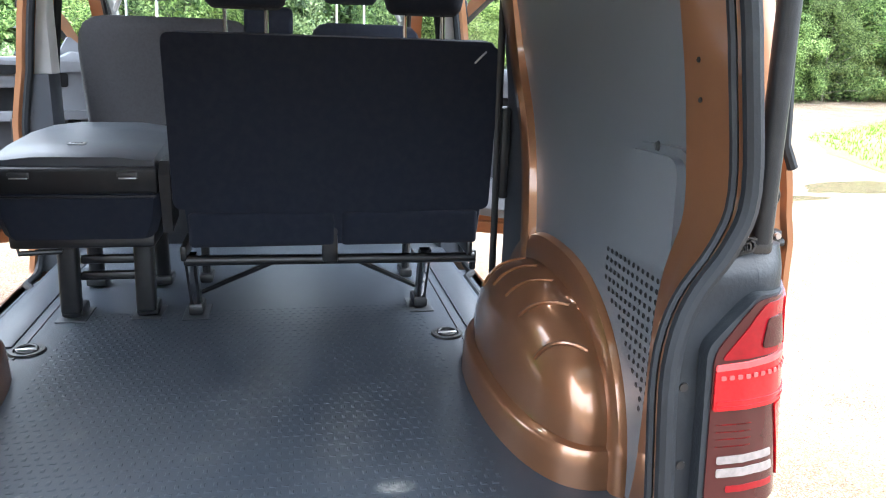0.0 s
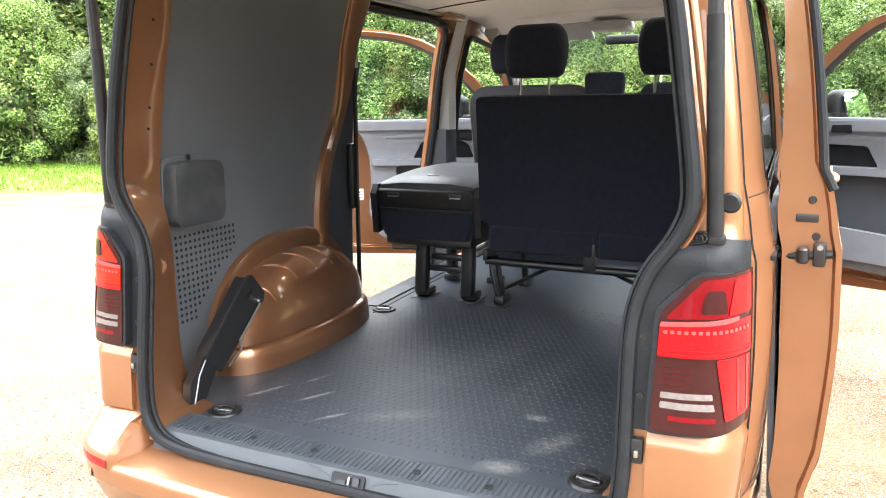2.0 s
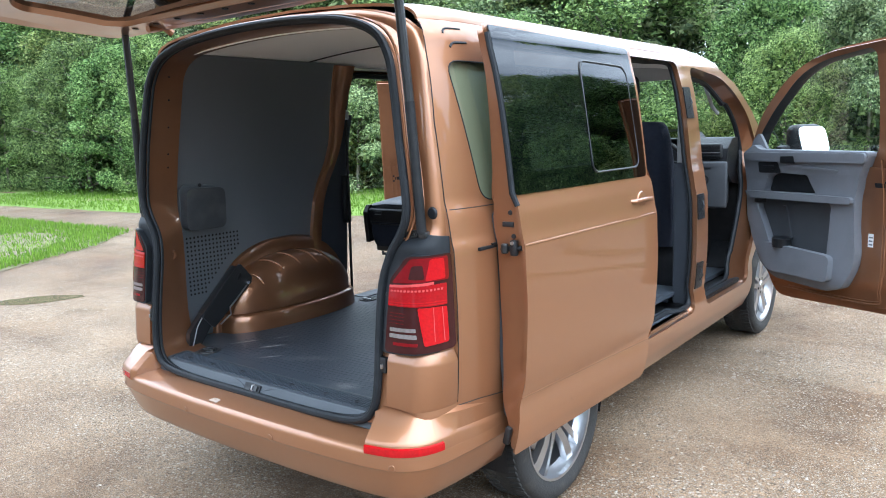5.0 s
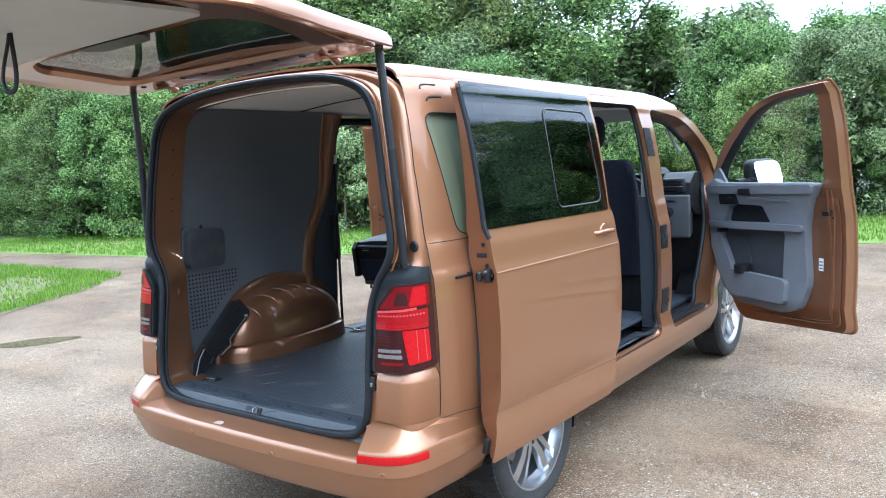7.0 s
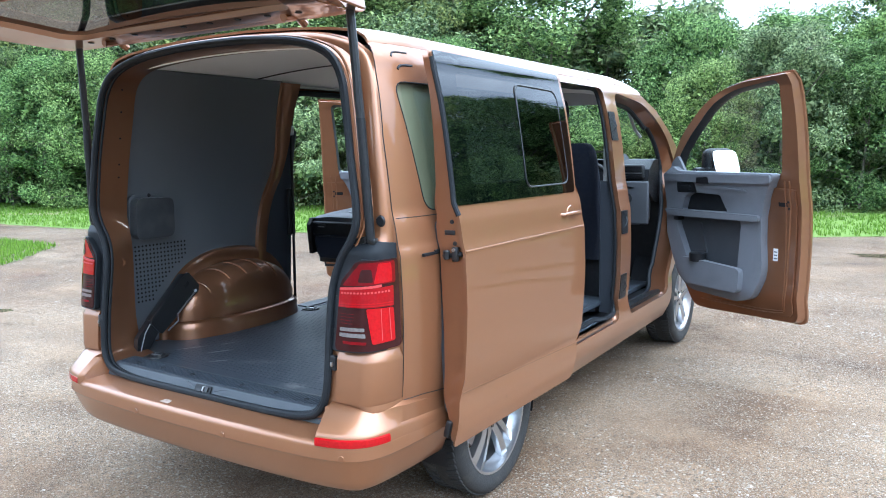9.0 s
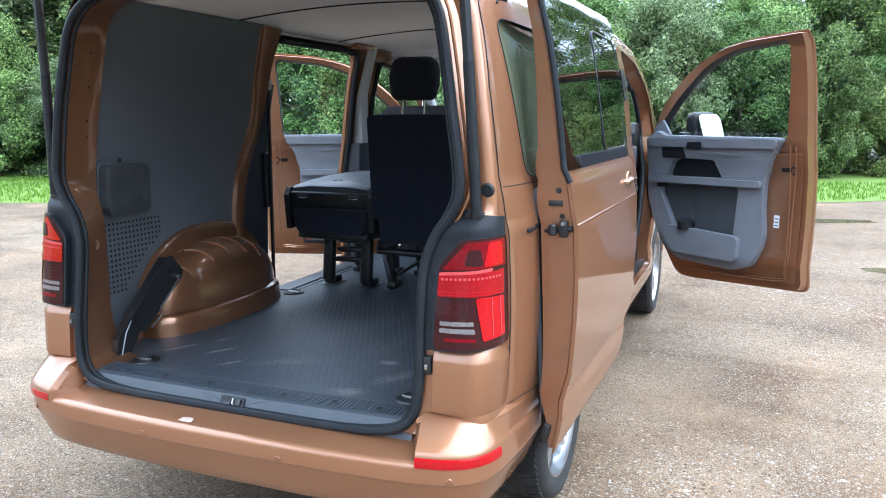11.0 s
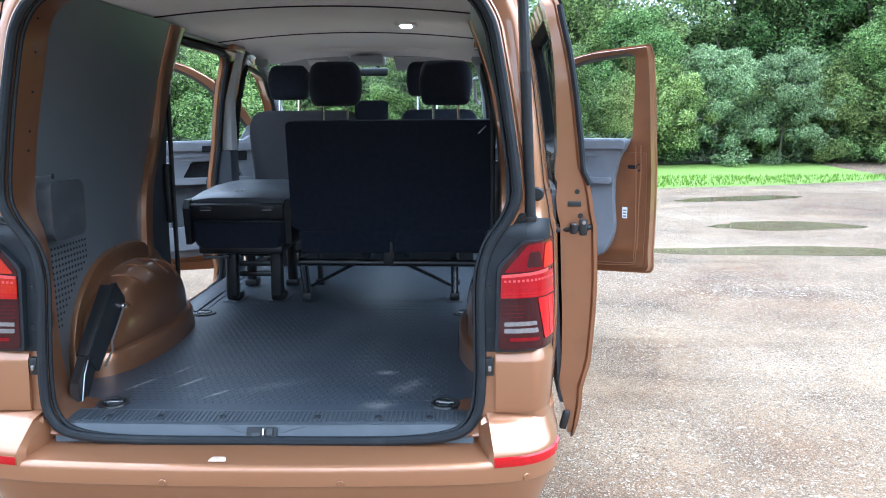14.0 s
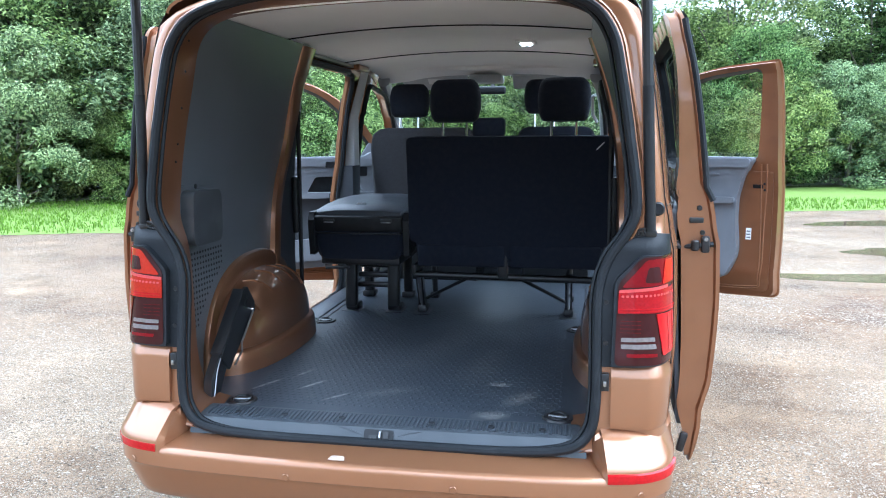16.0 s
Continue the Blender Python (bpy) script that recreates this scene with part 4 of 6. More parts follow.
    lamp_plate("lamp_housing", rounded([(0.705, 0.806), (0.93, 0.812), (0.93, 1.12), (0.79, 1.124), (0.712, 1.052)], 0.016), s, 0.013, RUBBER, body, "black lamp housing")
    # black gutter trim beside and above the lamp
    lamp_plate("gutter_trim", rounded([(0.676, 0.80), (0.76, 0.80), (0.76, 1.06), (0.80, 1.125), (0.981, 1.13), (0.981, 1.185), (0.80, 1.195), (0.775, 1.20), (0.762, 1.20), (0.702, 1.11), (0.676, 1.03)], 0.006), s, 0.013, RUBBER, van, "black plastic gutter trim", wedge=0.0)
    for z in (0.87, 0.99):
        part("trim_screw", lathe([(0.0, 0.003), (0.007, 0.003), (0.008, 0)], 10, m=pose(s * 0.694, y_rear(z) - 0.006, z, 0, 0, -90)), BLACK_STEEL, body)
    catch = part("buffer", box((0.024, 0.02, 0.055), (s * 0.694, y_rear(0.76) - 0.006, 0.755), 0.004), BLACK_STEEL, van)
    part("buffer_pin", box((0.010, 0.012, 0.016), (s * 0.694, y_rear(0.76) - 0.018, 0.752), 0.003), STEEL, catch)
    part("round_cap", lathe([(0.0, 0.006), (0.016, 0.006), (0.021, 0.0)], 20, m=pose(s * 0.840, y_rear(1.262) + 0.046, 1.262, 0, 0, -90)), PLASTIC, van)
    # panel below the lamp, with a bevel that carries the lamp
    rows = []
    for v, off in ((0.612, -0.004), (0.616, 0.010), (0.63, 0.014), (0.765, 0.017), (0.776, 0.016), (0.806, 0.001), (0.808, -0.004)):
        row = []
        for u in np.linspace(0.712, 0.983, 24):
            p = corner_at(u, v, off)
            row.append((s * p.x, p.y, p.z))
        rows.append(row)
    part("corner_panel", loft(rows), PAINT, van, "copper corner panel below the tail lamp")
    part("corner_flange", loft([[(r[0][0], r[0][1], r[0][2]) for r in rows], [(r[0][0], r[0][1] + 0.03, r[0][2]) for r in rows]]), PAINT, van)


for s in (1, -1):
    tail_lamp(s)

# ---- tailgate, standing open ----
tg = new("tailgate")
tg.parent = van
tg.matrix_basis = pose(0, 0.03, 2.012, -3.0, 0, 0)
tg["label"] = "open copper tailgate with a rear window"


def tg_to(u, v, w):
    """u across, v out from the hinge, w down (inside)."""
    return Vector((u, -v, -w + 0.06 * math.sin(min(1.0, max(0, v) / 1.35) * math.pi) - 0.045 * (u / 0.85) ** 2 * min(1.0, max(0.0, v) / 0.2) - 0.02))


TG = rounded([(-0.85, 0.0, 0.06), (0.85, 0.0, 0.06), (0.88, 0.45), (0.89, 0.70), (0.72, 0.86), (0.71, 1.36, 0.05), (-0.71, 1.36, 0.05), (-0.72, 0.86), (-0.89, 0.70), (-0.88, 0.45)], 0.06)
TG_WIN = rounded([(-0.62, 0.12), (0.62, 0.12), (0.71, 0.50), (0.60, 0.585), (-0.60, 0.585), (-0.71, 0.50)], 0.08)
def tg_ring(outline, k, w, back=0.0):
    return [tg_to(u * k, back + v * (1 - 2 * back / 1.36), w) for u, v in outline]


TG_TOP = [(u * 0.90, 0.02 + v * 0.97) for u, v in TG]
part("tailgate_skin", sheet(TG_TOP, [TG_WIN], lambda u, v: tg_to(u, v, -0.06), 0.12, 0.06), PAINT, tg, solid=0.006, offset=0)
TG_IN = [(u * 0.93, 0.03 + v * 0.955) for u, v in TG]
part("tailgate_inner", sheet(TG_IN, [TG_WIN], lambda u, v: tg_to(u, v, 0.012), 0.12, 0.06), PAINT_IN, tg, solid=0.006)
# same paint as the skin; the darker inside tone puts the edge's shade into colour
part("shaded_tailgate_edge", loft([[tg_to(u, v, -0.06) for u, v in TG_TOP], [tg_to(u * 0.945, 0.010 + v * 0.985, -0.048) for u, v in TG], tg_ring(TG, 0.975, -0.035, 0.004), tg_ring(TG, 0.995, -0.012, 0.001), tg_ring(TG, 1.0, 0.012), tg_ring(TG, 0.995, 0.018), [tg_to(u, v, 0.012) for u, v in TG_IN]], closed=True), PAINT_IN, tg)
part("tailgate_glass", sheet(TG_WIN, [], lambda u, v: tg_to(u, v, -0.006), 0.15, 0.08), GLASS_DARK, tg, "dark tinted rear window")
part("tailgate_reveal", loft([[tg_to(u, v, 0.014) for u, v in TG_WIN], [tg_to(u * 0.99, v, -0.008) for u, v in TG_WIN]], closed=True), PAINT_IN, tg)
part("tailgate_lining", prism(rounded([(-0.66, 0.66), (0.66, 0.66), (0.64, 1.28), (-0.64, 1.28)], 0.06), 0.012, lambda u, v, w: tg_to(u, v, 0.016 + w), 0.004), PILLAR_GREY, tg, "pale grey tailgate lining")
part("wiper_cover", prism(rounded([(-0.22, 0.60), (0.22, 0.60), (0.16, 0.52), (-0.16, 0.52)], 0.04), 0.03, lambda u, v, w: tg_to(u, v, 0.0 + w), 0.01), PLASTIC, tg)
strap = part("strap_mount", box((0.06, 0.035, 0.03), tuple(tg_to(0.11, 0.98, 0.03)), 0.008), PLASTIC, tg)
sx, sy, sz = tg_to(0.11, 0.98, 0.035)
part("pull_strap", tube(smooth([(sx, sy, sz), (sx - 0.012, sy, sz - 0.05), (sx - 0.036, sy - 0.01, sz - 0.15), (sx - 0.02, sy - 0.01, sz - 0.20), (sx + 0.014, sy, sz - 0.20), (sx + 0.03, sy, sz - 0.15), (sx + 0.010, sy, sz - 0.05), (sx, sy, sz)], 4), 0.009, 8, squash=0.5), PLASTIC, strap, "black webbing pull strap")
for k in range(9):
    x = -0.60 + k * 0.15
    part("plug", lathe([(0.0, 0.003), (0.012, 0.003), (0.013, 0)], 10, m=Matrix.Translation(tg_to(x, 0.085, 0.016)) @ pose(0, 0, 0, 0, 90, 0)), PLASTIC, tg)
for s in (1, -1):
    part("hinge", tube([(s * 0.52, 0.06, 1.965), (s * 0.52, 0.02, 1.99), (s * 0.52, -0.05, 1.975)], 0.016, 8), PAINT_IN, van)
    strut = part("gas_strut", tube([(s * 0.817, 0.030, 1.20), (s * 0.797, 0.018, 1.62)], 0.0165, 12), PLASTIC, van, "black gas strut")
    part("strut_rod", tube([(s * 0.797, 0.018, 1.62), (s * 0.778, 0.0, 2.0)], 0.0155, 10), BLACK_STEEL, strut)
    part("ball_joint", box((0.035, 0.03, 0.025), (s * 0.820, 0.038, 1.192), 0.008), BLACK_STEEL, strut)
    part("strut_spring", tube([(s * (0.80 - 0.045 * t + 0.010 * math.cos(t * 40)), 0.022, 1.198 - 0.01 * t + 0.010 * math.sin(t * 40)) for t in np.linspace(0, 1, 60)], 0.003, 5), BLACK_STEEL, strut)


# ---- doors ----
def inset(outline, d):
    cu, cv = np.mean([p[0] for p in outline]), np.mean([p[1] for p in outline])
    hu = max(abs(p[0] - cu) for p in outline)
    hv = max(abs(p[1] - cv) for p in outline)
    return [(cu + (u - cu) * (1 - d / hu), cv + (v - cv) * (1 - d / hv)) for u, v in outline]


def door_leaf(name, label, s, outline, window, at, thick, form, slant=0.018):
    """A hollow door: outer skin, edge band, inner skin. thick(v) is its depth; form(v) how far the skin is drawn in."""
    def to(d):
        return lambda u, v: Vector((s * (half_width(u, v) - form(v) - d), u, v))

    def back(u, v):
        return to(thick(v))(u, v)
    leaf = part(name, sheet(outline, [window], to(0.0), 0.06, 0.022), PAINT, van, label, at=at, side=s)
    inner, lip = inset(outline, slant), inset(outline, min(0.012, slant))
    part("edge_band", loft([[to(0.0)(u, v) for u, v in outline], [to(0.3 * min(0.04, thick(v)))(u, v) for u, v in outline], [to(0.45 * min(0.04, thick(v)))(u, v) for u, v in lip], [back(u, v) for u, v in inner]], closed=True), PAINT_IN, leaf)
    part("inner_skin", sheet(inner, [inset(window, -0.012)], back, 0.15, 0.05), PAINT_IN, leaf, solid=0.005)
    part("window_reveal", loft([[to(0.0)(u, v) for u, v in window], [to(0.02)(u, v) for u, v in inset(window, 0.006)], [back(u, v) for u, v in inset(window, -0.012)]], closed=True), RUBBER, leaf)
    return leaf, to


SLIDE = dense(rounded([(1.40, 0.38), (2.46, 0.38), (2.46, 1.875), (1.40, 1.875)], 0.03))
SLIDE_WIN = dense(rounded([(1.52, 1.375), (2.37, 1.375), (2.36, 1.79), (1.52, 1.80)], 0.05))
SLIDE_GLASS = dense(rounded([(1.404, 1.305), (2.428, 1.30), (2.415, 1.845), (1.404, 1.868)], 0.02))


def sliding_door(s):
    at = pose(s * 0.128, -1.125, 0.0, 0, 0, 0) @ Matrix.Translation((s * 0.91, 1.40, 0)) @ pose(0, 0, 0, 0, 0, -s * 1.5) @ Matrix.Translation((-s * 0.91, -1.40, 0))
    def thick(v):
        return float(np.interp(v, [0.375, 0.535, 0.65, 0.95, 1.22, 1.30, 1.37, 1.75], [0.012, 0.066, 0.095, 0.117, 0.117, 0.095, 0.078, 0.045]))

    def form(v):
        t = min(1.0, max(0.0, (v - 1.285) / 0.012))
        return float(np.interp(v, [0.375, 0.455, 0.535, 0.65, 0.95], [0.068, 0.052, 0.034, 0.008, 0.0])) + 0.014 * t
    leaf, to = door_leaf("sliding_door", "copper sliding side door slid back, dark tinted window", s, SLIDE, SLIDE_WIN, at, thick, form, 0.012)
    part("glass_border", sheet(SLIDE_GLASS, [SLIDE_WIN], to(-0.006), 0.15, 0.04), RUBBER, leaf)
    part("door_glass", sheet(SLIDE_GLASS, [], to(-0.010), 0.15, 0.04), GLASS_DARK, leaf, "dark privacy glass", side=s)
    vent = rounded([(1.95, 1.345), (2.36, 1.345), (2.345, 1.765), (1.955, 1.775)], 0.05)
    pane = part("vent_pane", sheet(inset(vent, 0.006), [], to(-0.013), 0.15, 0.04), GLASS_DARK, leaf, "small sliding vent pane", side=s)
    part("vent_frame", tube([to(-0.012)(u, v) for u, v in vent], 0.004, 6, True), BLACK_STEEL, pane)
    part("door_lining", prism(rounded([(1.42, 0.50), (2.42, 0.50), (2.42, 1.25), (1.42, 1.25)], 0.03), 0.014, lambda u, v, w: to(thick(v) + 0.002 + w)(u, v), 0.004), TRIM_BLACK, leaf)
    h = part("handle_cup", lathe([(0.001, 0.002), (0.03, 0.003), (0.04, 0.001), (0.043, -0.004)], 20, m=Matrix.Translation(to(0.0)(2.335, 1.20)) @ pose(0, 0, 0, 0, 0, 0 if s > 0 else 180)), PAINT, leaf)
    x0 = s * (half_width(2.3, 1.20) + 0.019)
    part("door_handle", tube([(x0 - s * 0.03, 2.235, 1.205), (x0 - s * 0.008, 2.25, 1.205), (x0 - s * 0.005, 2.33, 1.207), (x0 - s * 0.008, 2.405, 1.205), (x0 - s * 0.03, 2.42, 1.205)], 0.0105, 10, squash=0.9), PAINT, h, "copper pull handle")
    for z in (1.245, 1.165):
        part("edge_screw", lathe([(0.0, 0.004), (0.007, 0.004), (0.009, 0)], 12, m=pose(s * (half_width(1.4, z) - 0.045), 1.412, z, 0, 0, -90)), BLACK_STEEL, leaf)
    part("edge_catch", box((0.045, 0.012, 0.018), (s * (half_width(1.4, 1.2) - 0.06), 1.413, 1.205), 0.003), BLACK_STEEL, leaf)
    hinge = part("roller_arm", tube([(s * (half_width(1.4, 1.12) - 0.02), 1.408, 1.128), (s * (half_width(1.4, 1.12) - 0.07), 1.402, 1.122), (s * (half_width(1.4, 1.12) - 0.150), 1.44, 1.112)], 0.009, 8), PLASTIC, leaf, "black roller arm")
    part("arm_bracket", box((0.026, 0.020, 0.055), (s * (half_width(1.4, 1.12) - 0.045), 1.400, 1.128), 0.006), BLACK_STEEL, hinge)
    part("roller", lathe([(0.0, 0.017), (0.010, 0.017), (0.013, 0.013), (0.013, -0.013), (0.010, -0.017), (0, -0.017)], 16, m=pose(s * (half_width(1.4, 1.12) - 0.078), 1.392, 1.125, 0, 90, 0)), BLACK_STEEL, hinge)
    part("roller_bolt", lathe([(0.0, 0.006), (0.006, 0.006), (0.007, 0.0)], 8, m=pose(s * (half_width(1.4, 1.12) - 0.045), 1.389, 1.145, 0, 0, -90)), STEEL, hinge)
    part("swage_line", tube([to(0.0035)(y, 1.138) for y in np.linspace(1.405, 2.452, 24)], 0.0055, 8), PAINT, leaf)
    part("swage_line", tube([to(0.0035)(y, 0.603 - 0.036 * (y - 1.40)) for y in np.linspace(1.405, 2.452, 24)], 0.0055, 8), PAINT, leaf)
    part("edge_seal", tube([to(0.0)(1.399, z) for z in np.linspace(1.27, 1.84, 14)], 0.010, 8), RUBBER, leaf)
    part("lower_bracket", box((0.026, 0.022, 0.07), (s * (half_width(1.4, 0.45) - 0.100), 1.408, 0.450), 0.008, turn=(0, s * 14, 0)), BLACK_STEEL, leaf)


for s in (1, -1):
    sliding_door(s)

CAB = dense(rounded([(2.565, 0.425), (3.50, 0.37, 0.10), (3.62, 0.60), (3.735, 0.88), (3.74, 1.31, 0.03), (3.60, 1.57, 0.12), (3.37, 1.76, 0.15), (3.16, 1.865, 0.15), (2.95, 1.905, 0.1), (2.565, 1.925, 0.005)], 0.05))
CAB_WIN = dense(rounded([(2.715, 1.325), (3.645, 1.315, 0.02), (3.60, 1.43, 0.05), (3.47, 1.575, 0.10), (3.25, 1.755, 0.12), (3.05, 1.835, 0.12), (2.675, 1.872, 0.05)], 0.04))


def front_door(s):
    hx, hy = 0.905, 3.58
    at = pose(s * 1.05, 3.42, 0, 0, 0, s * 55) @ Matrix.Translation((-s * hx, -hy, 0))
    leaf, to = door_leaf("front_door", "copper front door wide open, grey plastic lining", s, CAB, CAB_WIN, at, lambda v: 0.07, lambda v: 0.0)
    part("door_glass", sheet(CAB_WIN, [], to(0.03), 0.2, 0.1), GLASS, leaf, "clear side window")
    press = [(u, v) for u, v in inset(CAB, 0.05) if v < 1.29]
    part("inner_press", prism(press, 0.009, lambda u, v, w: to(0.077 + w)(u, v), 0.004, 2, holes=[rounded([(2.98, 0.60), (3.42, 0.60), (3.58, 0.95), (3.56, 1.15), (2.95, 1.15)], 0.04)]), PAINT_IN, leaf)
    for dy in (0.0, 0.035):
        run = smooth([(3.40 - dy, 0.455 + dy * 0.4), (2.75, 0.478 + dy * 0.4), (2.66 + dy * 0.4, 0.56), (2.655 + dy * 0.6, 0.9), (2.645 + dy, 1.15), (2.640 + dy, 1.29)], 6)
        part("pressed_bead", tube([to(0.086)(u, v) for u, v in run], 0.006, 6, squash=0.6), PAINT_IN, leaf)
    for z in (1.165, 1.125):
        part("plug", lathe([(0.0, 0.003), (0.007, 0.003), (0.008, 0)], 10, m=Matrix.Translation(to(0.087)(2.66, z)) @ pose(0, 0, 0, 0, 0, 180 if s > 0 else 0)), PLASTIC, leaf)
    card = rounded([(2.80, 0.70, 0.08), (2.87, 0.55), (3.0, 0.505), (3.43, 0.515), (3.57, 0.62), (3.70, 0.89), (3.70, 1.31, 0.02), (3.60, 1.37), (3.55, 1.335), (2.70, 1.335), (2.78, 1.21), (2.82, 1.08), (2.825, 0.92)], 0.04)
    tray = rounded([(3.01, 0.705), (3.46, 0.70), (3.60, 0.96), (3.60, 1.03), (2.99, 1.03)], 0.04)
    grip = rounded([(3.11, 1.075), (3.54, 1.065), (3.50, 1.16), (3.44, 1.19), (3.17, 1.185)], 0.02)
    def deep(base):
        return lambda u, v, w: to(base + w)(u, v)
    trim = part("door_card", prism(card, 0.066, deep(0.074), 0.006, 2, holes=[tray, grip]), GREY_TRIM, leaf, "moulded grey door lining")
    # tray darker than the card: the shade of a deeper recess put into colour
    part("shaded_tray_back", prism(inset(tray, -0.01), 0.004, deep(0.088), 0, holes=[[(3.2, 0.85), (3.201, 0.85), (3.2, 0.851)]]), DASH_GREY, trim)
    part("grip_back", prism(inset(grip, -0.01), 0.004, deep(0.088), 0), PLASTIC, trim)
    part("arm_rest", prism(rounded([(2.83, 1.035), (3.66, 1.02), (3.69, 1.065), (2.83, 1.075)], 0.018), 0.030, deep(0.135), 0.012, 3), GREY_TRIM, trim)
    part("top_rail", prism(rounded([(2.73, 1.27), (3.68, 1.26), (3.68, 1.315), (2.72, 1.325)], 0.02), 0.020, deep(0.135), 0.009, 3), GREY_TRIM, trim)
    part("upper_ridge", prism(rounded([(2.93, 1.215), (3.30, 1.225), (3.30, 1.245), (2.93, 1.225)], 0.006), 0.010, deep(0.138), 0.004), GREY_TRIM, trim)
    part("tray_front", prism(rounded([(2.95, 0.57), (3.44, 0.57), (3.56, 0.72), (3.48, 0.745), (2.95, 0.725)], 0.04), 0.045, deep(0.135), 0.015, 3), GREY_TRIM, trim)
    # divider in the same tray shade colour
    part("shaded_tray_divider", prism(rounded([(3.33, 0.78), (3.36, 0.78), (3.42, 0.98), (3.39, 0.98)], 0.01), 0.014, deep(0.091), 0.005), DASH_GREY, trim)
    part("handle_recess", prism(rounded([(3.38, 1.19), (3.57, 1.185), (3.57, 1.255), (3.40, 1.26)], 0.015), 0.006, deep(0.138), 0.002), PLASTIC, trim)
    part("inner_handle", prism(rounded([(3.43, 1.21), (3.53, 1.208), (3.53, 1.232), (3.43, 1.235)], 0.008), 0.012, deep(0.144), 0.003), PLASTIC, trim)
    part("window_switch", prism(rounded([(3.24, 1.255), (3.36, 1.255), (3.35, 1.295), (3.24, 1.30)], 0.008), 0.006, deep(0.154), 0.002), PLASTIC, trim)
    part("bin_insert", lathe([(0.0, 0.06), (0.05, 0.06), (0.058, 0.055), (0.055, 0.0), (0, 0)], 20, m=Matrix.Translation(to(0.15)(3.36, 0.725)) @ pose(0, 0, 0, 0, -90, 0)), PLASTIC, trim, "round black cup insert")
    part("sticker", prism([(2.735, 0.80), (2.77, 0.80), (2.77, 0.875), (2.735, 0.875)], 0.0012, deep(0.0865), 0), WHITE, leaf, "white paper sticker with grey bars")
    for k in range(3):
        part("sticker_bar", prism([(2.74, 0.81 + k * 0.02), (2.765, 0.81 + k * 0.02), (2.765, 0.818 + k * 0.02), (2.74, 0.818 + k * 0.02)], 0.0006, deep(0.0878), 0), GREY_TRIM, leaf)
    part("door_latch", box((0.05, 0.012, 0.07), (s * (half_width(2.6, 1.13) - 0.045), 2.615, 1.13), 0.004), BLACK_STEEL, leaf)
    part("latch_slot", prism(rounded([(2.67, 1.135), (2.735, 1.135), (2.735, 1.16), (2.67, 1.16)], 0.006), 0.002, deep(0.0865), 0), PLASTIC, leaf)
    # mirror
    mx = s * (half_width(3.40, 1.38) + 0.15)
    mirror = part("door_mirror", box((0.235, 0.11, 0.20), (mx, 3.484, 1.385), 0.05, 5), PLASTIC, leaf, "black door mirror housing")
    part("mirror_glass", prism(rounded([(-0.105, -0.085), (0.105, -0.085), (0.105, 0.085), (-0.105, 0.085)], 0.05), 0.006, lambda u, v, w: Vector((mx + u, 3.402 - w + 0.34 * v, 1.385 + v)), 0.001), MIRROR, mirror)
    part("mirror_foot", box((0.14, 0.06, 0.06), (mx - s * 0.12, 3.50, 1.325), 0.02), PLASTIC, mirror)
    part("sail_panel", prism(rounded([(3.53, 1.325), (3.69, 1.32), (3.66, 1.39), (3.60, 1.44)], 0.02), 0.02, deep(0.07), 0.006), GREY_TRIM, leaf)
    part("check_strap", box((0.16, 0.05, 0.03), (s * 0.86, 3.60, 1.0), 0.01), PLASTIC, leaf)
    part("hinge_gaiter", tube([(s * 0.82, 3.66, 1.17), (s * 0.87, 3.62, 1.16), (s * 0.90, 3.56, 1.14)], 0.03, 10), RUBBER, leaf, "black ribbed cable gaiter")


for s in (1, -1):
    front_door(s)
    for z in (1.20, 0.80):
        hinge = part("door_hinge", box((0.06, 0.07, 0.055), (s * 0.915, 3.50, z), 0.01, 2, turn=(0, 0, s * 25)), PAINT_IN, van)
        part("hinge_pin", tube([(s * 0.945, 3.475, z - 0.035), (s * 0.945, 3.475, z + 0.035)], 0.010, 8), BLACK_STEEL, hinge)
    for y, z, h in ((2.335, 1.63, 0.17), (2.340, 1.06, 0.14), (2.345, 0.67, 0.15)):
        latch = part("pillar_latch", prism(rounded([(y - 0.055, z - h / 2), (y + 0.05, z - h / 2), (y + 0.045, z + h / 2), (y - 0.055, z + h / 2)], 0.01), 0.006, lambda u, v, w: Vector((s * (half_width(u, v) + 0.001 + w), u, v)), 0.002), PLASTIC, van)
        part("latch_bolt", tube([(s * (half_width(y, z) + 0.008), y - 0.01, z - 0.03), (s * (half_width(y, z) + 0.022), y, z), (s * (half_width(y, z) + 0.008), y + 0.01, z + 0.03)], 0.004, 6), BLACK_STEEL, latch)


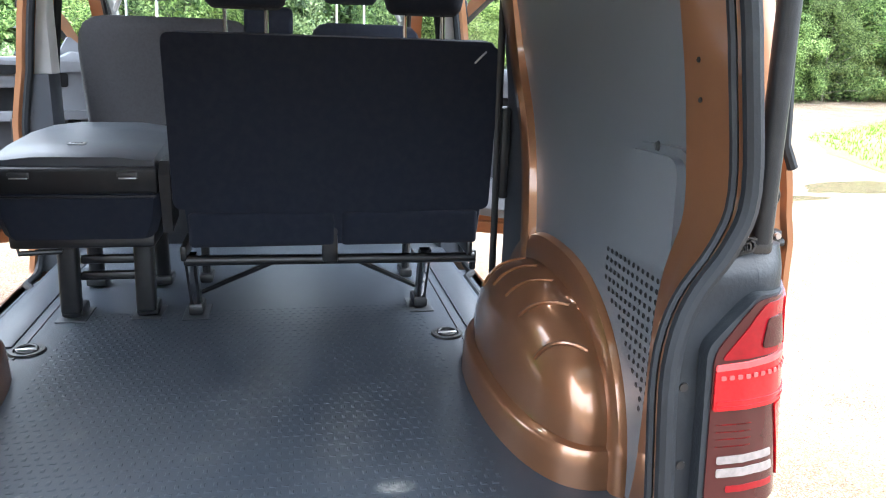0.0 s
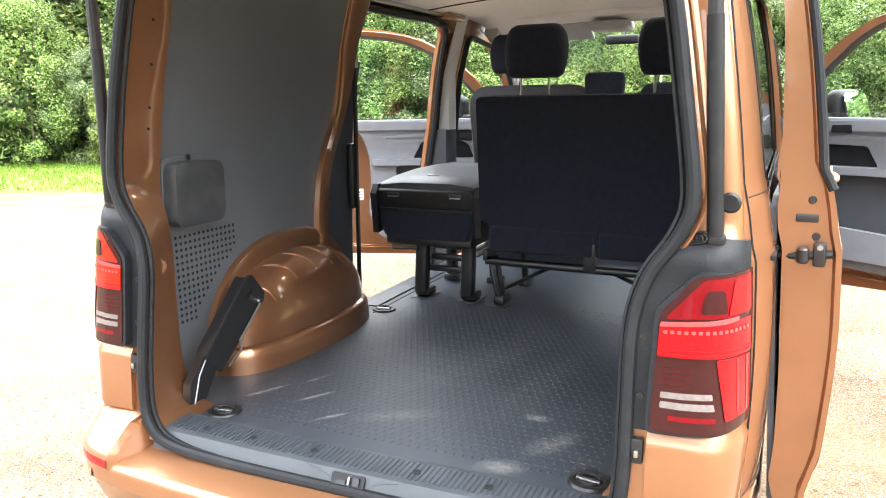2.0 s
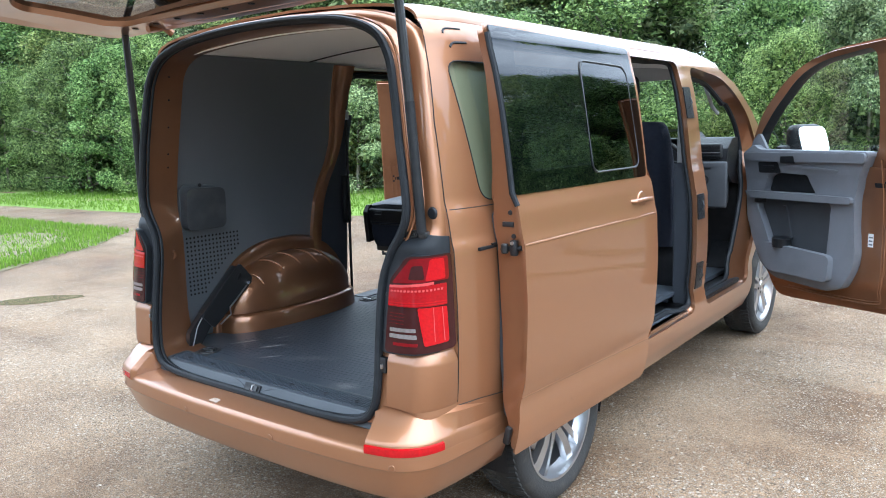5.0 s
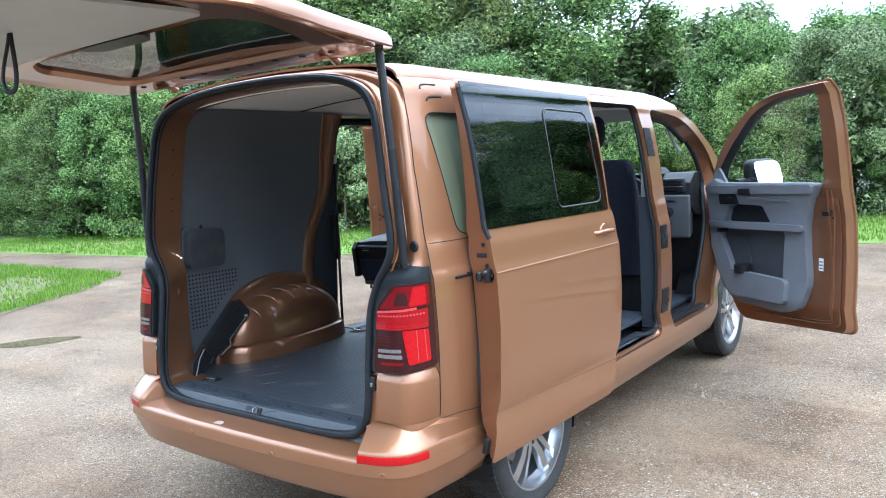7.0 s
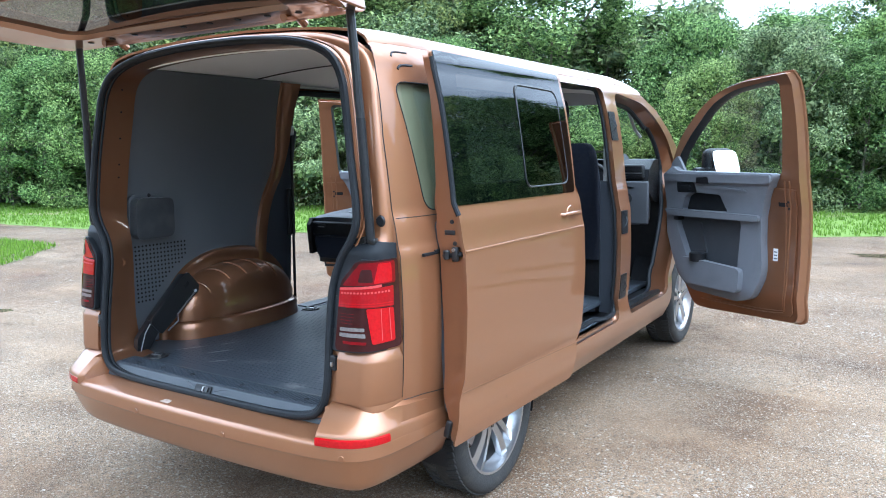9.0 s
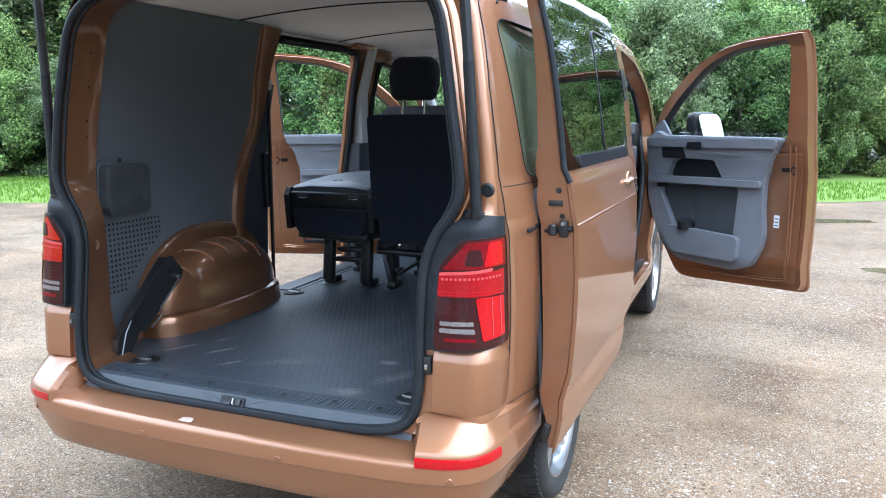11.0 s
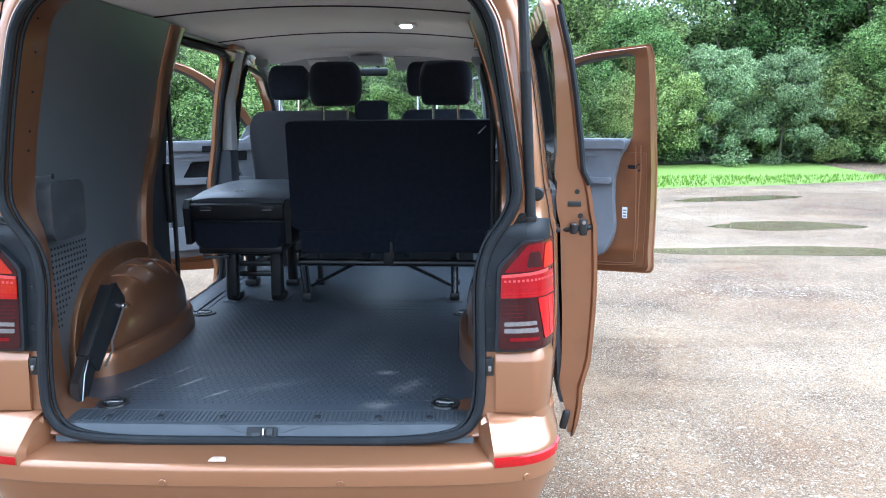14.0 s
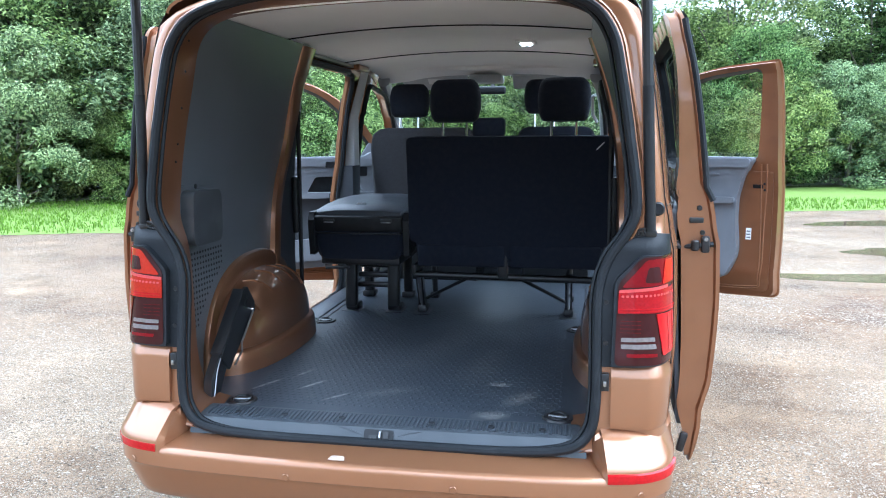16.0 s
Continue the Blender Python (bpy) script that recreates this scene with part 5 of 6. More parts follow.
# ---- wheels ----
def wheel(x, y, s):
    w = new("wheel")
    w.parent = van
    w.matrix_basis = pose(x, y, 0.345, 0, 0, 0 if s > 0 else 180)
    w["label"] = "alloy wheel with five double spokes and a black tyre"
    R = 0.345
    part("tyre", lathe([(0.250, 0.080), (0.262, 0.100), (0.295, 0.112), (0.325, 0.107), (0.339, 0.094), (R, 0.078), (R, -0.078), (0.335, -0.10), (0.29, -0.112), (0.24, -0.09)], 64), TYRE, w)
    tread = bmesh.new()
    for k in range(72):
        a = 2 * math.pi * k / 72
        for side in (-1, 1):
            b = box((0.06, 0.02, 0.008), (side * 0.055, 0, R + 0.001), 0.002, 1, turn=(0, 0, side * 18))
            b.transform(Matrix.Rotation(a + (0.04 if side > 0 else 0), 4, "X"))
            join(b, tread)
    tagged(part("tread", tread, TYRE, w), kind="stuff")
    part("rim", lathe([(0.262, 0.092), (0.260, 0.100), (0.250, 0.098), (0.243, 0.066), (0.225, 0.045), (0.22, -0.08), (0.250, -0.085)], 64), ALLOY, w)
    for k in range(5):
        for d in (-1, 1):
            a = 2 * math.pi * k / 5
            sp = loft([[(0.072, d * 0.004, 0.05), (0.072, d * 0.040, 0.05), (0.04, d * 0.044, 0.05), (0.04, d * 0.002, 0.05)],
                       [(0.084, d * 0.010, 0.13), (0.078, d * 0.042, 0.13), (0.05, d * 0.046, 0.13), (0.05, d * 0.008, 0.13)],
                       [(0.086, d * 0.020, 0.205), (0.078, d * 0.056, 0.205), (0.05, d * 0.060, 0.205), (0.05, d * 0.018, 0.205)],
                       [(0.082, d * 0.026, 0.246), (0.072, d * 0.070, 0.246), (0.045, d * 0.072, 0.246), (0.045, d * 0.024, 0.246)]], closed=True, cap=True)
            sp.transform(Matrix.Rotation(a, 4, "X"))
            part("spoke", sp, ALLOY, w)
    part("hub_cap", lathe([(0.0, 0.085), (0.03, 0.084), (0.034, 0.078), (0.07, 0.072), (0.075, 0.04)], 32), ALLOY, w)
    part("brake_disc", lathe([(0.0, 0.01), (0.15, 0.01), (0.155, 0.0), (0.15, -0.015), (0, -0.015)], 32), STEEL, w)
    for k in range(5):
        a = 2 * math.pi * (k + 0.5) / 5
        part("wheel_bolt", lathe([(0.0, 0.078), (0.010, 0.078), (0.011, 0.06)], 8, m=pose(0, 0.052 * math.sin(a), 0.052 * math.cos(a))), BLACK_STEEL, w)


for y in WHEEL_Y:
    for s in (1, -1):
        wheel(s * 0.815, y, s)
        part("wheel_liner", loft([[(s * x, y + 0.40 * math.cos(a), 0.36 + 0.40 * math.sin(a)) for x in (0.72 if y < 2 else 0.62, 0.90)] for a in np.linspace(-0.3, math.pi + 0.3, 24)]), PLASTIC, van)

# ---- cab: dash, wheel, screen mirror ----
dash = part("dashboard", loft([[(x, 3.28 + 0.06 * (x / 0.8) ** 2, 0.95), (x, 3.20, 1.05), (x, 3.23, 1.18), (x, 3.33, 1.245), (x, 3.50, 1.25), (x, 3.66, 1.18), (x, 3.70, 0.9)] for x in np.linspace(-0.80, 0.80, 17)], cap=True), PLASTIC, van, "black dashboard", at=pose(0, 0, 0.165))
part("bulkhead", box((1.60, 0.04, 0.75), (0, 3.56, 0.85), 0.01), PLASTIC, van)
part("dash_lower", box((1.56, 0.22, 0.28), (0, 3.26, 0.93), 0.04, 3), DASH_GREY, dash)
part("fuse_cover", box((0.34, 0.03, 0.30), (0.66, 3.14, 0.95), 0.025, 3), DASH_GREY, dash, "grey lower dash panel")
part("light_switch", lathe([(0.0, 0.02), (0.02, 0.02), (0.024, 0.01), (0.035, 0.008), (0.037, 0)], 20, m=pose(0.68, 3.13, 0.98, 0, 0, -90)), PLASTIC, dash)
part("switch_bar", box((0.10, 0.01, 0.025), (0.68, 3.13, 1.055), 0.005), PLASTIC, dash)
part("coin_slot", box((0.07, 0.01, 0.016), (0.68, 3.13, 0.90), 0.004), PLASTIC, dash)
vent = part("air_vent", box((0.17, 0.03, 0.10), (0.69, 3.205, 1.165), 0.015, 3), BLACK_STEEL, dash)
for k in range(4):
    part("vent_slat", box((0.14, 0.01, 0.006), (0.69, 3.188, 1.135 + k * 0.02), 0.002), STEEL if k == 1 else PLASTIC, vent)
part("binnacle", loft([[(0.40 + 0.17 * c, 3.18 + 0.02 * sgn, 1.25 + 0.07 * max(0, q)) for c, q, sgn in ((-1, 0, 0), (-0.8, 0.8, 0), (0, 1, 0), (0.8, 0.8, 0), (1, 0, 0))], [(0.40 + 0.19 * c, 3.45, 1.24 + 0.06 * max(0, q)) for c, q in ((-1, 0), (-0.8, 0.8), (0, 1), (0.8, 0.8), (1, 0))]]), PLASTIC, dash)
sw = part("steering_wheel", tube([(0.185 * math.cos(a), 0.185 * math.sin(a), 0) for a in np.linspace(0, 2 * math.pi, 33)[:-1]], 0.016, 10, True), PLASTIC, van, "black steering wheel", at=pose(0.40, 3.05, 1.27, -52, 0, 0))
part("wheel_hub", box((0.14, 0.10, 0.05), (0, 0, -0.03), 0.03, 3), PLASTIC, sw)
part("wheel_spoke", box((0.34, 0.035, 0.015), (0, 0, -0.02), 0.006), PLASTIC, sw)
part("wheel_spoke", box((0.035, 0.18, 0.015), (0, -0.09, -0.02), 0.006), PLASTIC, sw)
mir = part("interior_mirror", box((0.20, 0.03, 0.055), (-0.02, 3.20, 1.80), 0.014, 3), PLASTIC, van, "black interior mirror")
part("mirror_stalk", tube([(-0.02, 3.22, 1.80), (-0.02, 3.26, 1.85), (-0.02, 3.25, 1.88)], 0.014, 8), PLASTIC, mir)
part("console_lamp", box((0.22, 0.22, 0.055), (-0.02, 2.90, 1.856), 0.018, 3), PILLAR_GREY, van, "pale overhead console")
for s in (1, -1):
    part("sun_visor", box((0.46, 0.19, 0.022), (s * 0.38, 2.975, 1.845), 0.009, 3, turn=(-24, 0, 0)), PILLAR_GREY, van, "pale grey sun visor")
part("warning_label", box((0.13, 0.07, 0.002), (-0.36, 2.935, 1.848), 0, turn=(-24, 0, 0)), WHITE, van)
part("header_rail", box((1.3, 0.10, 0.03), (0, 2.72, 1.915), 0.012, 3), HEADLINER, van)


# ---- seats ----
def head_rest(x, y, z, parent, mat, lean=-8, w=0.25, h=0.20):
    """Headrest on two chrome posts; z is its foot."""
    own = bmesh.new()
    loops = []
    for k in range(15):
        t = k / 14
        wid = w / 2 * (0.86 + 0.14 * math.sin(math.pi * min(1, t * 1.1) * 0.9)) * (1 - 0.5 * max(0, t - 0.85) / 0.15 * 0.25)
        th = 0.062 * (0.75 + 0.25 * math.sin(math.pi * t)) * (0.55 if k in (0, 14) else 1)
        ww = wid * (0.90 if k in (0, 14) else 1)
        loops.append([(ww * math.copysign(abs(math.cos(a)) ** 0.5, math.cos(a)), th * math.copysign(abs(math.sin(a)) ** 0.7, math.sin(a)), h * t) for a in np.linspace(0, 2 * math.pi, 25)[:-1]])
    loft(loops, closed=True, cap=True, bm=own)
    rest = part("headrest", own, mat, parent, "black headrest on chrome posts", at=pose(x, y, z, lean, 0, 0), sharp=60)
    for d in (-0.058, 0.058):
        part("post", tube([(d, 0, 0.02), (d, -0.004, -0.12)], 0.006, 8), CHROME, rest)
    return rest


# double bench, its back towards the load space
bench = thing("double_seat", "black fabric two-seat bench on a steel floor frame", "seat", "rear seats")
part("backrest", loft([[(x + 0.27, y, z) for x, y, z in row] for row in
     [[(sx * (w - (0.02 if q in (0, 7) else 0)), yy + dy, zz) for q, (sx, dy) in enumerate(((-1, 0.0), (-0.97, -0.045), (-0.4, -0.055), (0.4, -0.055), (0.97, -0.045), (1, 0.0), (0.9, 0.07), (-0.9, 0.07)))] for zz, yy, w in
      ((0.845, 1.44, 0.455), (0.87, 1.435, 0.465), (1.0, 1.428, 0.475), (1.2, 1.415, 0.487), (1.40, 1.405, 0.497), (1.455, 1.402, 0.495), (1.475, 1.405, 0.48), (1.48, 1.42, 0.46))]], closed=True, cap=True), FABRIC, bench, sharp=50)
part("back_panel", prism(rounded([(-0.22, 0.96), (0.755, 0.95), (0.765, 1.462), (-0.225, 1.476)], 0.03), 0.008, lambda u, v, w: Vector((u, 1.376 - 0.06 * (v - 1.2) - w, v)), 0.003), FABRIC, bench)
for x, wd in ((0.04, 0.44), (0.50, 0.44)):
    part("back_flap", box((wd, 0.03, 0.11), (x, 1.385, 0.895), 0.014, 3), FABRIC, bench)
    part("seat_cushion", box((0.46, 0.48, 0.14), (x, 1.70, 0.98), 0.05, 4), FABRIC_GREY, bench)
part("zip_tag", box((0.006, 0.004, 0.05), (0.70, 1.345, 1.43), 0.002, turn=(0, 45, 0)), STEEL, bench)
part("rear_tube", tube([(-0.20, 1.40, 0.795), (0.72, 1.40, 0.785)], 0.017, 12), BLACK_STEEL, bench)
part("front_tube", tube([(-0.20, 1.85, 0.82), (0.72, 1.85, 0.82)], 0.017, 12), BLACK_STEEL, bench)
part("hinge_block", box((0.05, 0.05, 0.12), (0.245, 1.40, 0.84), 0.01), BLACK_STEEL, bench)
part("side_rail", box((0.02, 0.48, 0.05), (-0.20, 1.62, 0.82), 0.008), BLACK_STEEL, bench)
part("side_rail", box((0.02, 0.48, 0.05), (0.70, 1.62, 0.82), 0.008), BLACK_STEEL, bench)
for x in (-0.19, 0.565):
    leg = part("leg", loft([[(x + dx, 1.46 + dy, 0.80), (x + dx * 0.9, 1.545 + dy, 0.60), (x + dx * 0.9, 1.55 + dy, 0.585)] for dx, dy in ((-0.018, -0.022), (0.018, -0.022), (0.018, 0.022), (-0.018, 0.022), (-0.018, -0.022))]), BLACK_STEEL, bench)
    part("leg_cover", tube([(x, 1.44, 0.79), (x, 1.53, 0.61)], 0.012, 8), CHROME, leg)
    part("foot", box((0.05, 0.10, 0.035), (x, 1.565, 0.588), 0.010), BLACK_STEEL, leg)
    part("lock_claw", tube([(x - 0.02, 1.53, 0.60), (x + 0.02, 1.53, 0.60)], 0.014, 8), BLACK_STEEL, leg)
    leg = part("leg", tube([(x, 1.85, 0.82), (x, 1.90, 0.59)], 0.016, 10), BLACK_STEEL, bench)
    part("foot", box((0.05, 0.10, 0.035), (x, 1.91, 0.588), 0.010), BLACK_STEEL, leg)
part("brace", tube([(-0.17, 1.56, 0.64), (0.08, 1.42, 0.785)], 0.009, 8), BLACK_STEEL, bench)
part("brace", tube([(0.55, 1.56, 0.64), (0.32, 1.42, 0.785)], 0.009, 8), BLACK_STEEL, bench)
for x in (0.02, 0.54):
    head_rest(x - 0.01, 1.395, 1.548, bench, FABRIC)
part("belt_buckle", box((0.02, 0.03, 0.07), (0.73, 1.46, 0.76), 0.006), BLACK_STEEL, bench)

for x in (-0.19, 0.565):
    part("floor_plate", box((0.085, 0.15, 0.004), (x, 1.56, 0.567), 0.0015, 1), PAD_GREY, van)
for x in (-0.575, -0.345):
    part("floor_plate", box((0.095, 0.14, 0.004), (x, 1.575, 0.567), 0.0015, 1), PAD_GREY, van)

# single seat, folded flat
single = thing("single_seat", "folded black fabric single seat with plastic back shell", "seat", "rear seats")
cx = -0.50
shell = part("back_shell", loft([[(cx + sx * w, y, z + dz) for sx, dz in ((-1, -0.02), (-0.93, 0.022), (-0.5, 0.034), (0.5, 0.034), (0.93, 0.022), (1, -0.02), (0.95, -0.07), (-0.95, -0.07))] for y, z, w in ((1.44, 1.075, 0.235), (1.455, 1.085, 0.242), (1.6, 1.10, 0.245), (1.8, 1.115, 0.235), (1.98, 1.12, 0.21), (2.0, 1.11, 0.20))], closed=True, cap=True), TRIM_BLACK, single, "folded seat back, black plastic")
part("back_face", box((0.47, 0.03, 0.085), (cx, 1.437, 1.04), 0.012, 3, turn=(8, 0, 0)), PLASTIC, shell)
part("release_handle", box((0.05, 0.03, 0.006), (cx - 0.02, 1.57, 1.132), 0.002), STEEL, shell)
part("release_recess", box((0.036, 0.020, 0.006), (cx - 0.02, 1.57, 1.133), 0.002), PLASTIC, shell)
for d in (-0.15, 0.15):
    lab = part("catch", box((0.06, 0.006, 0.018), (cx + d, 1.418, 1.058), 0.003), BLACK_STEEL, shell)
    part("catch_edge", box((0.05, 0.004, 0.004), (cx + d, 1.414, 1.050), 0.001), STEEL, lab)
part("seat_cushion", loft([[(cx + sx * w, 1.45 + dy, z) for sx, dy in ((-1, 0.0), (-0.9, -0.02), (0.9, -0.02), (1, 0.0), (1, 0.5), (-1, 0.5))] for z, w in ((0.86, 0.20), (0.875, 0.215), (0.93, 0.235), (0.99, 0.24), (1.01, 0.235))], closed=True, cap=True), FABRIC, single)
part("cushion_band", box((0.45, 0.012, 0.008), (cx, 1.428, 0.992), 0.003), PLASTIC, single)
for d in (-0.243, 0.255):
    part("recliner_cover", loft([[(cx + d + q * 0.014, 1.40 + 0.02, 0.88), (cx + d + q * 0.016, 1.405, 1.06), (cx + d + q * 0.014, 1.43, 1.10), (cx + d + q * 0.014, 1.56, 1.10), (cx + d + q * 0.014, 1.56, 0.90)] for q in (-1, -0.6, 0.6, 1)], cap=True), PLASTIC, single)
part("seat_base", box((0.42, 0.46, 0.05), (cx, 1.68, 0.85), 0.012), BLACK_STEEL, single)
for d in (-0.075, 0.155):
    leg = part("leg", box((0.062, 0.05, 0.27), (cx + d, 1.55, 0.72), 0.014, 3, turn=(-6, 0, 0)), PLASTIC, single)
    part("foot", box((0.07, 0.09, 0.035), (cx + d, 1.58, 0.588), 0.010), BLACK_STEEL, leg)
    leg = part("leg", box((0.05, 0.05, 0.27), (cx + d, 1.88, 0.72), 0.014, 3, turn=(6, 0, 0)), PLASTIC, single)
    part("foot", box((0.07, 0.09, 0.035), (cx + d, 1.90, 0.588), 0.010), BLACK_STEEL, leg)
for k in range(3):
    part("cross_bar", box((0.18, 0.03, 0.028), (cx + 0.04, 1.58 + 0.02 * k, 0.70 + 0.05 * k), 0.008), BLACK_STEEL, single)
part("side_bar", tube([(cx - 0.20, 1.50, 0.835), (cx - 0.20, 1.50, 0.80), (cx - 0.08, 1.52, 0.80)], 0.009, 8), BLACK_STEEL, single)


def cab_seat(x, w, label, cloth):
    st = thing("cab_seat", label, "seat", "cab seats")
    y = 2.52
    part("backrest", loft([[(x + sx * ww, yy + dy, z) for sx, dy in ((-1, 0.0), (-0.92, -0.055), (-0.5, -0.075), (0.5, -0.075), (0.92, -0.055), (1, 0.0), (0.9, 0.08), (-0.9, 0.08))] for z, yy, ww in
         ((0.78, y + 0.10, w * 0.92), (0.95, y + 0.07, w), (1.25, y, w), (1.40, y - 0.045, w * 0.985), (1.46, y - 0.06, w * 0.955), (1.50, y - 0.065, w * 0.90), (1.525, y - 0.06, w * 0.80), (1.533, y - 0.05, w * 0.66))], closed=True, cap=True), cloth, st, sharp=60)
    part("seat_cushion", box((2 * w, 0.50, 0.16), (x, y + 0.33, 0.86), 0.05, 4), cloth, st)
    part("pedestal", box((2 * w * 0.85, 0.40, 0.27), (x, y + 0.33, 0.645), 0.02), PLASTIC, st)
    return st


seat = cab_seat(-0.36, 0.36, "grey fabric double passenger seat in the cab", FABRIC_GREY)
head_rest(-0.45, 2.44, 1.60, seat, FABRIC, w=0.25)
part("middle_back", box((0.20, 0.09, 0.12), (0.05, 2.45, 1.53), 0.025, 3), FABRIC, seat)
seat = cab_seat(0.46, 0.25, "dark fabric driver seat in the cab", FABRIC)
head_rest(0.39, 2.44, 1.615, seat, FABRIC, w=0.25)

# black folding bracket leaning on a wheel housing
br = thing("folding_bracket", "black steel folding bracket with silver wire leaning on wheel housing", "bracket")
d0, d1 = Vector((-0.655, 0.205, 0.665)), Vector((-0.648, 0.435, 0.868))
axis = d1 - d0
mid = (d0 + d1) / 2
lean = math.degrees(math.atan2(axis.y, axis.z))
at_ = Matrix.Translation(mid) @ pose(0, 0, 0, -lean, 0, 0)
half = axis.length / 2


def plate(outline, x, depth, bev=0.004):
    """A plate in the bracket's own side plane: u across, v along."""
    return prism(rounded(outline, 0.012, 3), depth, lambda u, v, w: Vector((x + w, u, v)), bev)


part("channel", plate([(-0.050, -half), (0.036, -half), (0.056, half - 0.02), (0.045, half + 0.01), (-0.058, half + 0.012), (-0.066, half - 0.03)], 0.0, 0.012), BLACK_STEEL, br, at=at_)
part("channel_flange", box((0.045, 0.010, 2 * half - 0.01), (-0.012, 0.046, 0), 0.003, turn=(-4, 0, 0)), BLACK_STEEL, br, at=at_)
part("channel_flange", box((0.045, 0.010, 2 * half - 0.02), (-0.012, -0.058, 0), 0.003, turn=(2, 0, 0)), BLACK_STEEL, br, at=at_)
part("silver_wire", tube([(0.020, 0.040, half - 0.03), (0.022, 0.036, 0.0), (0.022, 0.034, -0.03), (0.020, 0.062, -0.05), (0.018, 0.05, -0.12)], 0.004, 8), STEEL, br, at=at_)
part("pivot", lathe([(0.0, 0.01), (0.009, 0.01), (0.011, 0.0)], 12, m=pose(0.014, 0.036, half - 0.03)), CHROME, br, at=at_)
part("slot", box((0.006, 0.02, 0.035), (0.011, -0.02, half - 0.04), 0.003), PLASTIC, br, at=at_)
foot = part("lower_leg", prism(rounded([(0.095, 0.569), (0.155, 0.569), (0.255, 0.70), (0.175, 0.72), (0.10, 0.64)], 0.012, 3), 0.03, lambda u, v, w: Vector((-0.675 + w, u, v)), 0.004), BLACK_STEEL, br)
part("leg_wire", tube([(-0.642, 0.11, 0.575), (-0.642, 0.14, 0.66), (-0.642, 0.17, 0.70)], 0.0025, 8), STEEL, foot)


# ---- outdoors ----
def ground_material():
    m = material("gravel_ground", (0.40, 0.335, 0.255), 0.95)
    n, l = m.node_tree.nodes, m.node_tree.links
    b = n["Principled BSDF"]
    co = n.new("ShaderNodeTexCoord")
    def noise_at(scale, detail=6):
        t = n.new("ShaderNodeTexNoise")
        t.inputs["Scale"].default_value, t.inputs["Detail"].default_value = scale, detail
        l.new(co.outputs["Object"], t.inputs["Vector"])
        return t.outputs["Fac"]
    def ramp(src, rows):
        r = n.new("ShaderNodeValToRGB")
        while len(r.color_ramp.elements) < len(rows):
            r.color_ramp.elements.new(0.5)
        for e, (p, c) in zip(r.color_ramp.elements, rows):
            e.position, e.color = p, (*c, 1)
        l.new(src, r.inputs[0])
        return r.outputs[0]
    def mix(fac, a, c, kind="MIX"):
        x = n.new("ShaderNodeMix")
        x.data_type, x.blend_type = "RGBA", kind
        if isinstance(fac, float):
            x.inputs[0].default_value = fac
        else:
            l.new(fac, x.inputs[0])
        l.new(a, x.inputs[6])
        l.new(c, x.inputs[7])
        return x.outputs[2]
    big = ramp(noise_at(0.35, 8), [(0.32, (0.136, 0.075, 0.039)), (0.43, (0.200, 0.134, 0.081)), (0.54, (0.247, 0.178, 0.117)), (0.68, (0.298, 0.231, 0.164))])
    mid = ramp(noise_at(1.5, 9), [(0.33, (0.58, 0.51, 0.43)), (0.45, (0.88, 0.84, 0.79)), (0.53, (1.0, 0.98, 0.95)), (0.66, (1.15, 1.14, 1.12))])
    grain = ramp(noise_at(150, 4), [(0.30, (0.38, 0.35, 0.31)), (0.70, (1.52, 1.51, 1.49))])

    def pebbles(scale, share, patch):
        """Colour and cover of the stones set in the sand at one size."""
        v = n.new("ShaderNodeTexVoronoi")
        v.inputs["Scale"].default_value = scale
        l.new(co.outputs["Object"], v.inputs["Vector"])
        tint = n.new("ShaderNodeSeparateColor")
        l.new(v.outputs["Color"], tint.inputs[0])
        col = ramp(tint.outputs[0], [(0.05, (0.085, 0.063, 0.042)), (0.30, (0.180, 0.139, 0.096)), (0.62, (0.29, 0.237, 0.174)), (0.90, (0.42, 0.36, 0.285))])
        body = n.new("ShaderNodeMapRange")
        body.inputs[1].default_value, body.inputs[2].default_value = 0.52, 0.42
        l.new(v.outputs["Distance"], body.inputs[0])
        some = n.new("ShaderNodeSeparateColor")
        l.new(v.outputs["Color"], some.inputs[0])
        pick = n.new("ShaderNodeMapRange")
        pick.inputs[1].default_value, pick.inputs[2].default_value = 1 - share - 0.02, 1 - share + 0.02
        l.new(some.outputs[1], pick.inputs[0])
        where = n.new("ShaderNodeMapRange")
        where.inputs[1].default_value, where.inputs[2].default_value = 0.33, 0.55
        l.new(noise_at(patch, 4), where.inputs[0])
        a, b_ = n.new("ShaderNodeMath"), n.new("ShaderNodeMath")
        a.operation = b_.operation = "MULTIPLY"
        l.new(body.outputs[0], a.inputs[0])
        l.new(pick.outputs[0], a.inputs[1])
        l.new(a.outputs[0], b_.inputs[0])
        l.new(where.outputs[0], b_.inputs[1])
        return col, b_.outputs[0]
    fine = ramp(noise_at(14, 8), [(0.30, (0.84, 0.81, 0.77)), (0.52, (1.0, 0.99, 0.97)), (0.72, (1.08, 1.07, 1.06))])
    # faint wheel tracks that run across the car park
    lane = n.new("ShaderNodeMapping")
    lane.inputs["Scale"].default_value, lane.inputs["Rotation"].default_value = (0.22, 2.1, 1.0), (0, 0, 0.12)
    l.new(co.outputs["Object"], lane.inputs[0])
    ruts = n.new("ShaderNodeTexNoise")
    ruts.inputs["Scale"].default_value, ruts.inputs["Detail"].default_value, ruts.inputs["Roughness"].default_value = 1.0, 7, 0.62
    l.new(lane.outputs[0], ruts.inputs["Vector"])
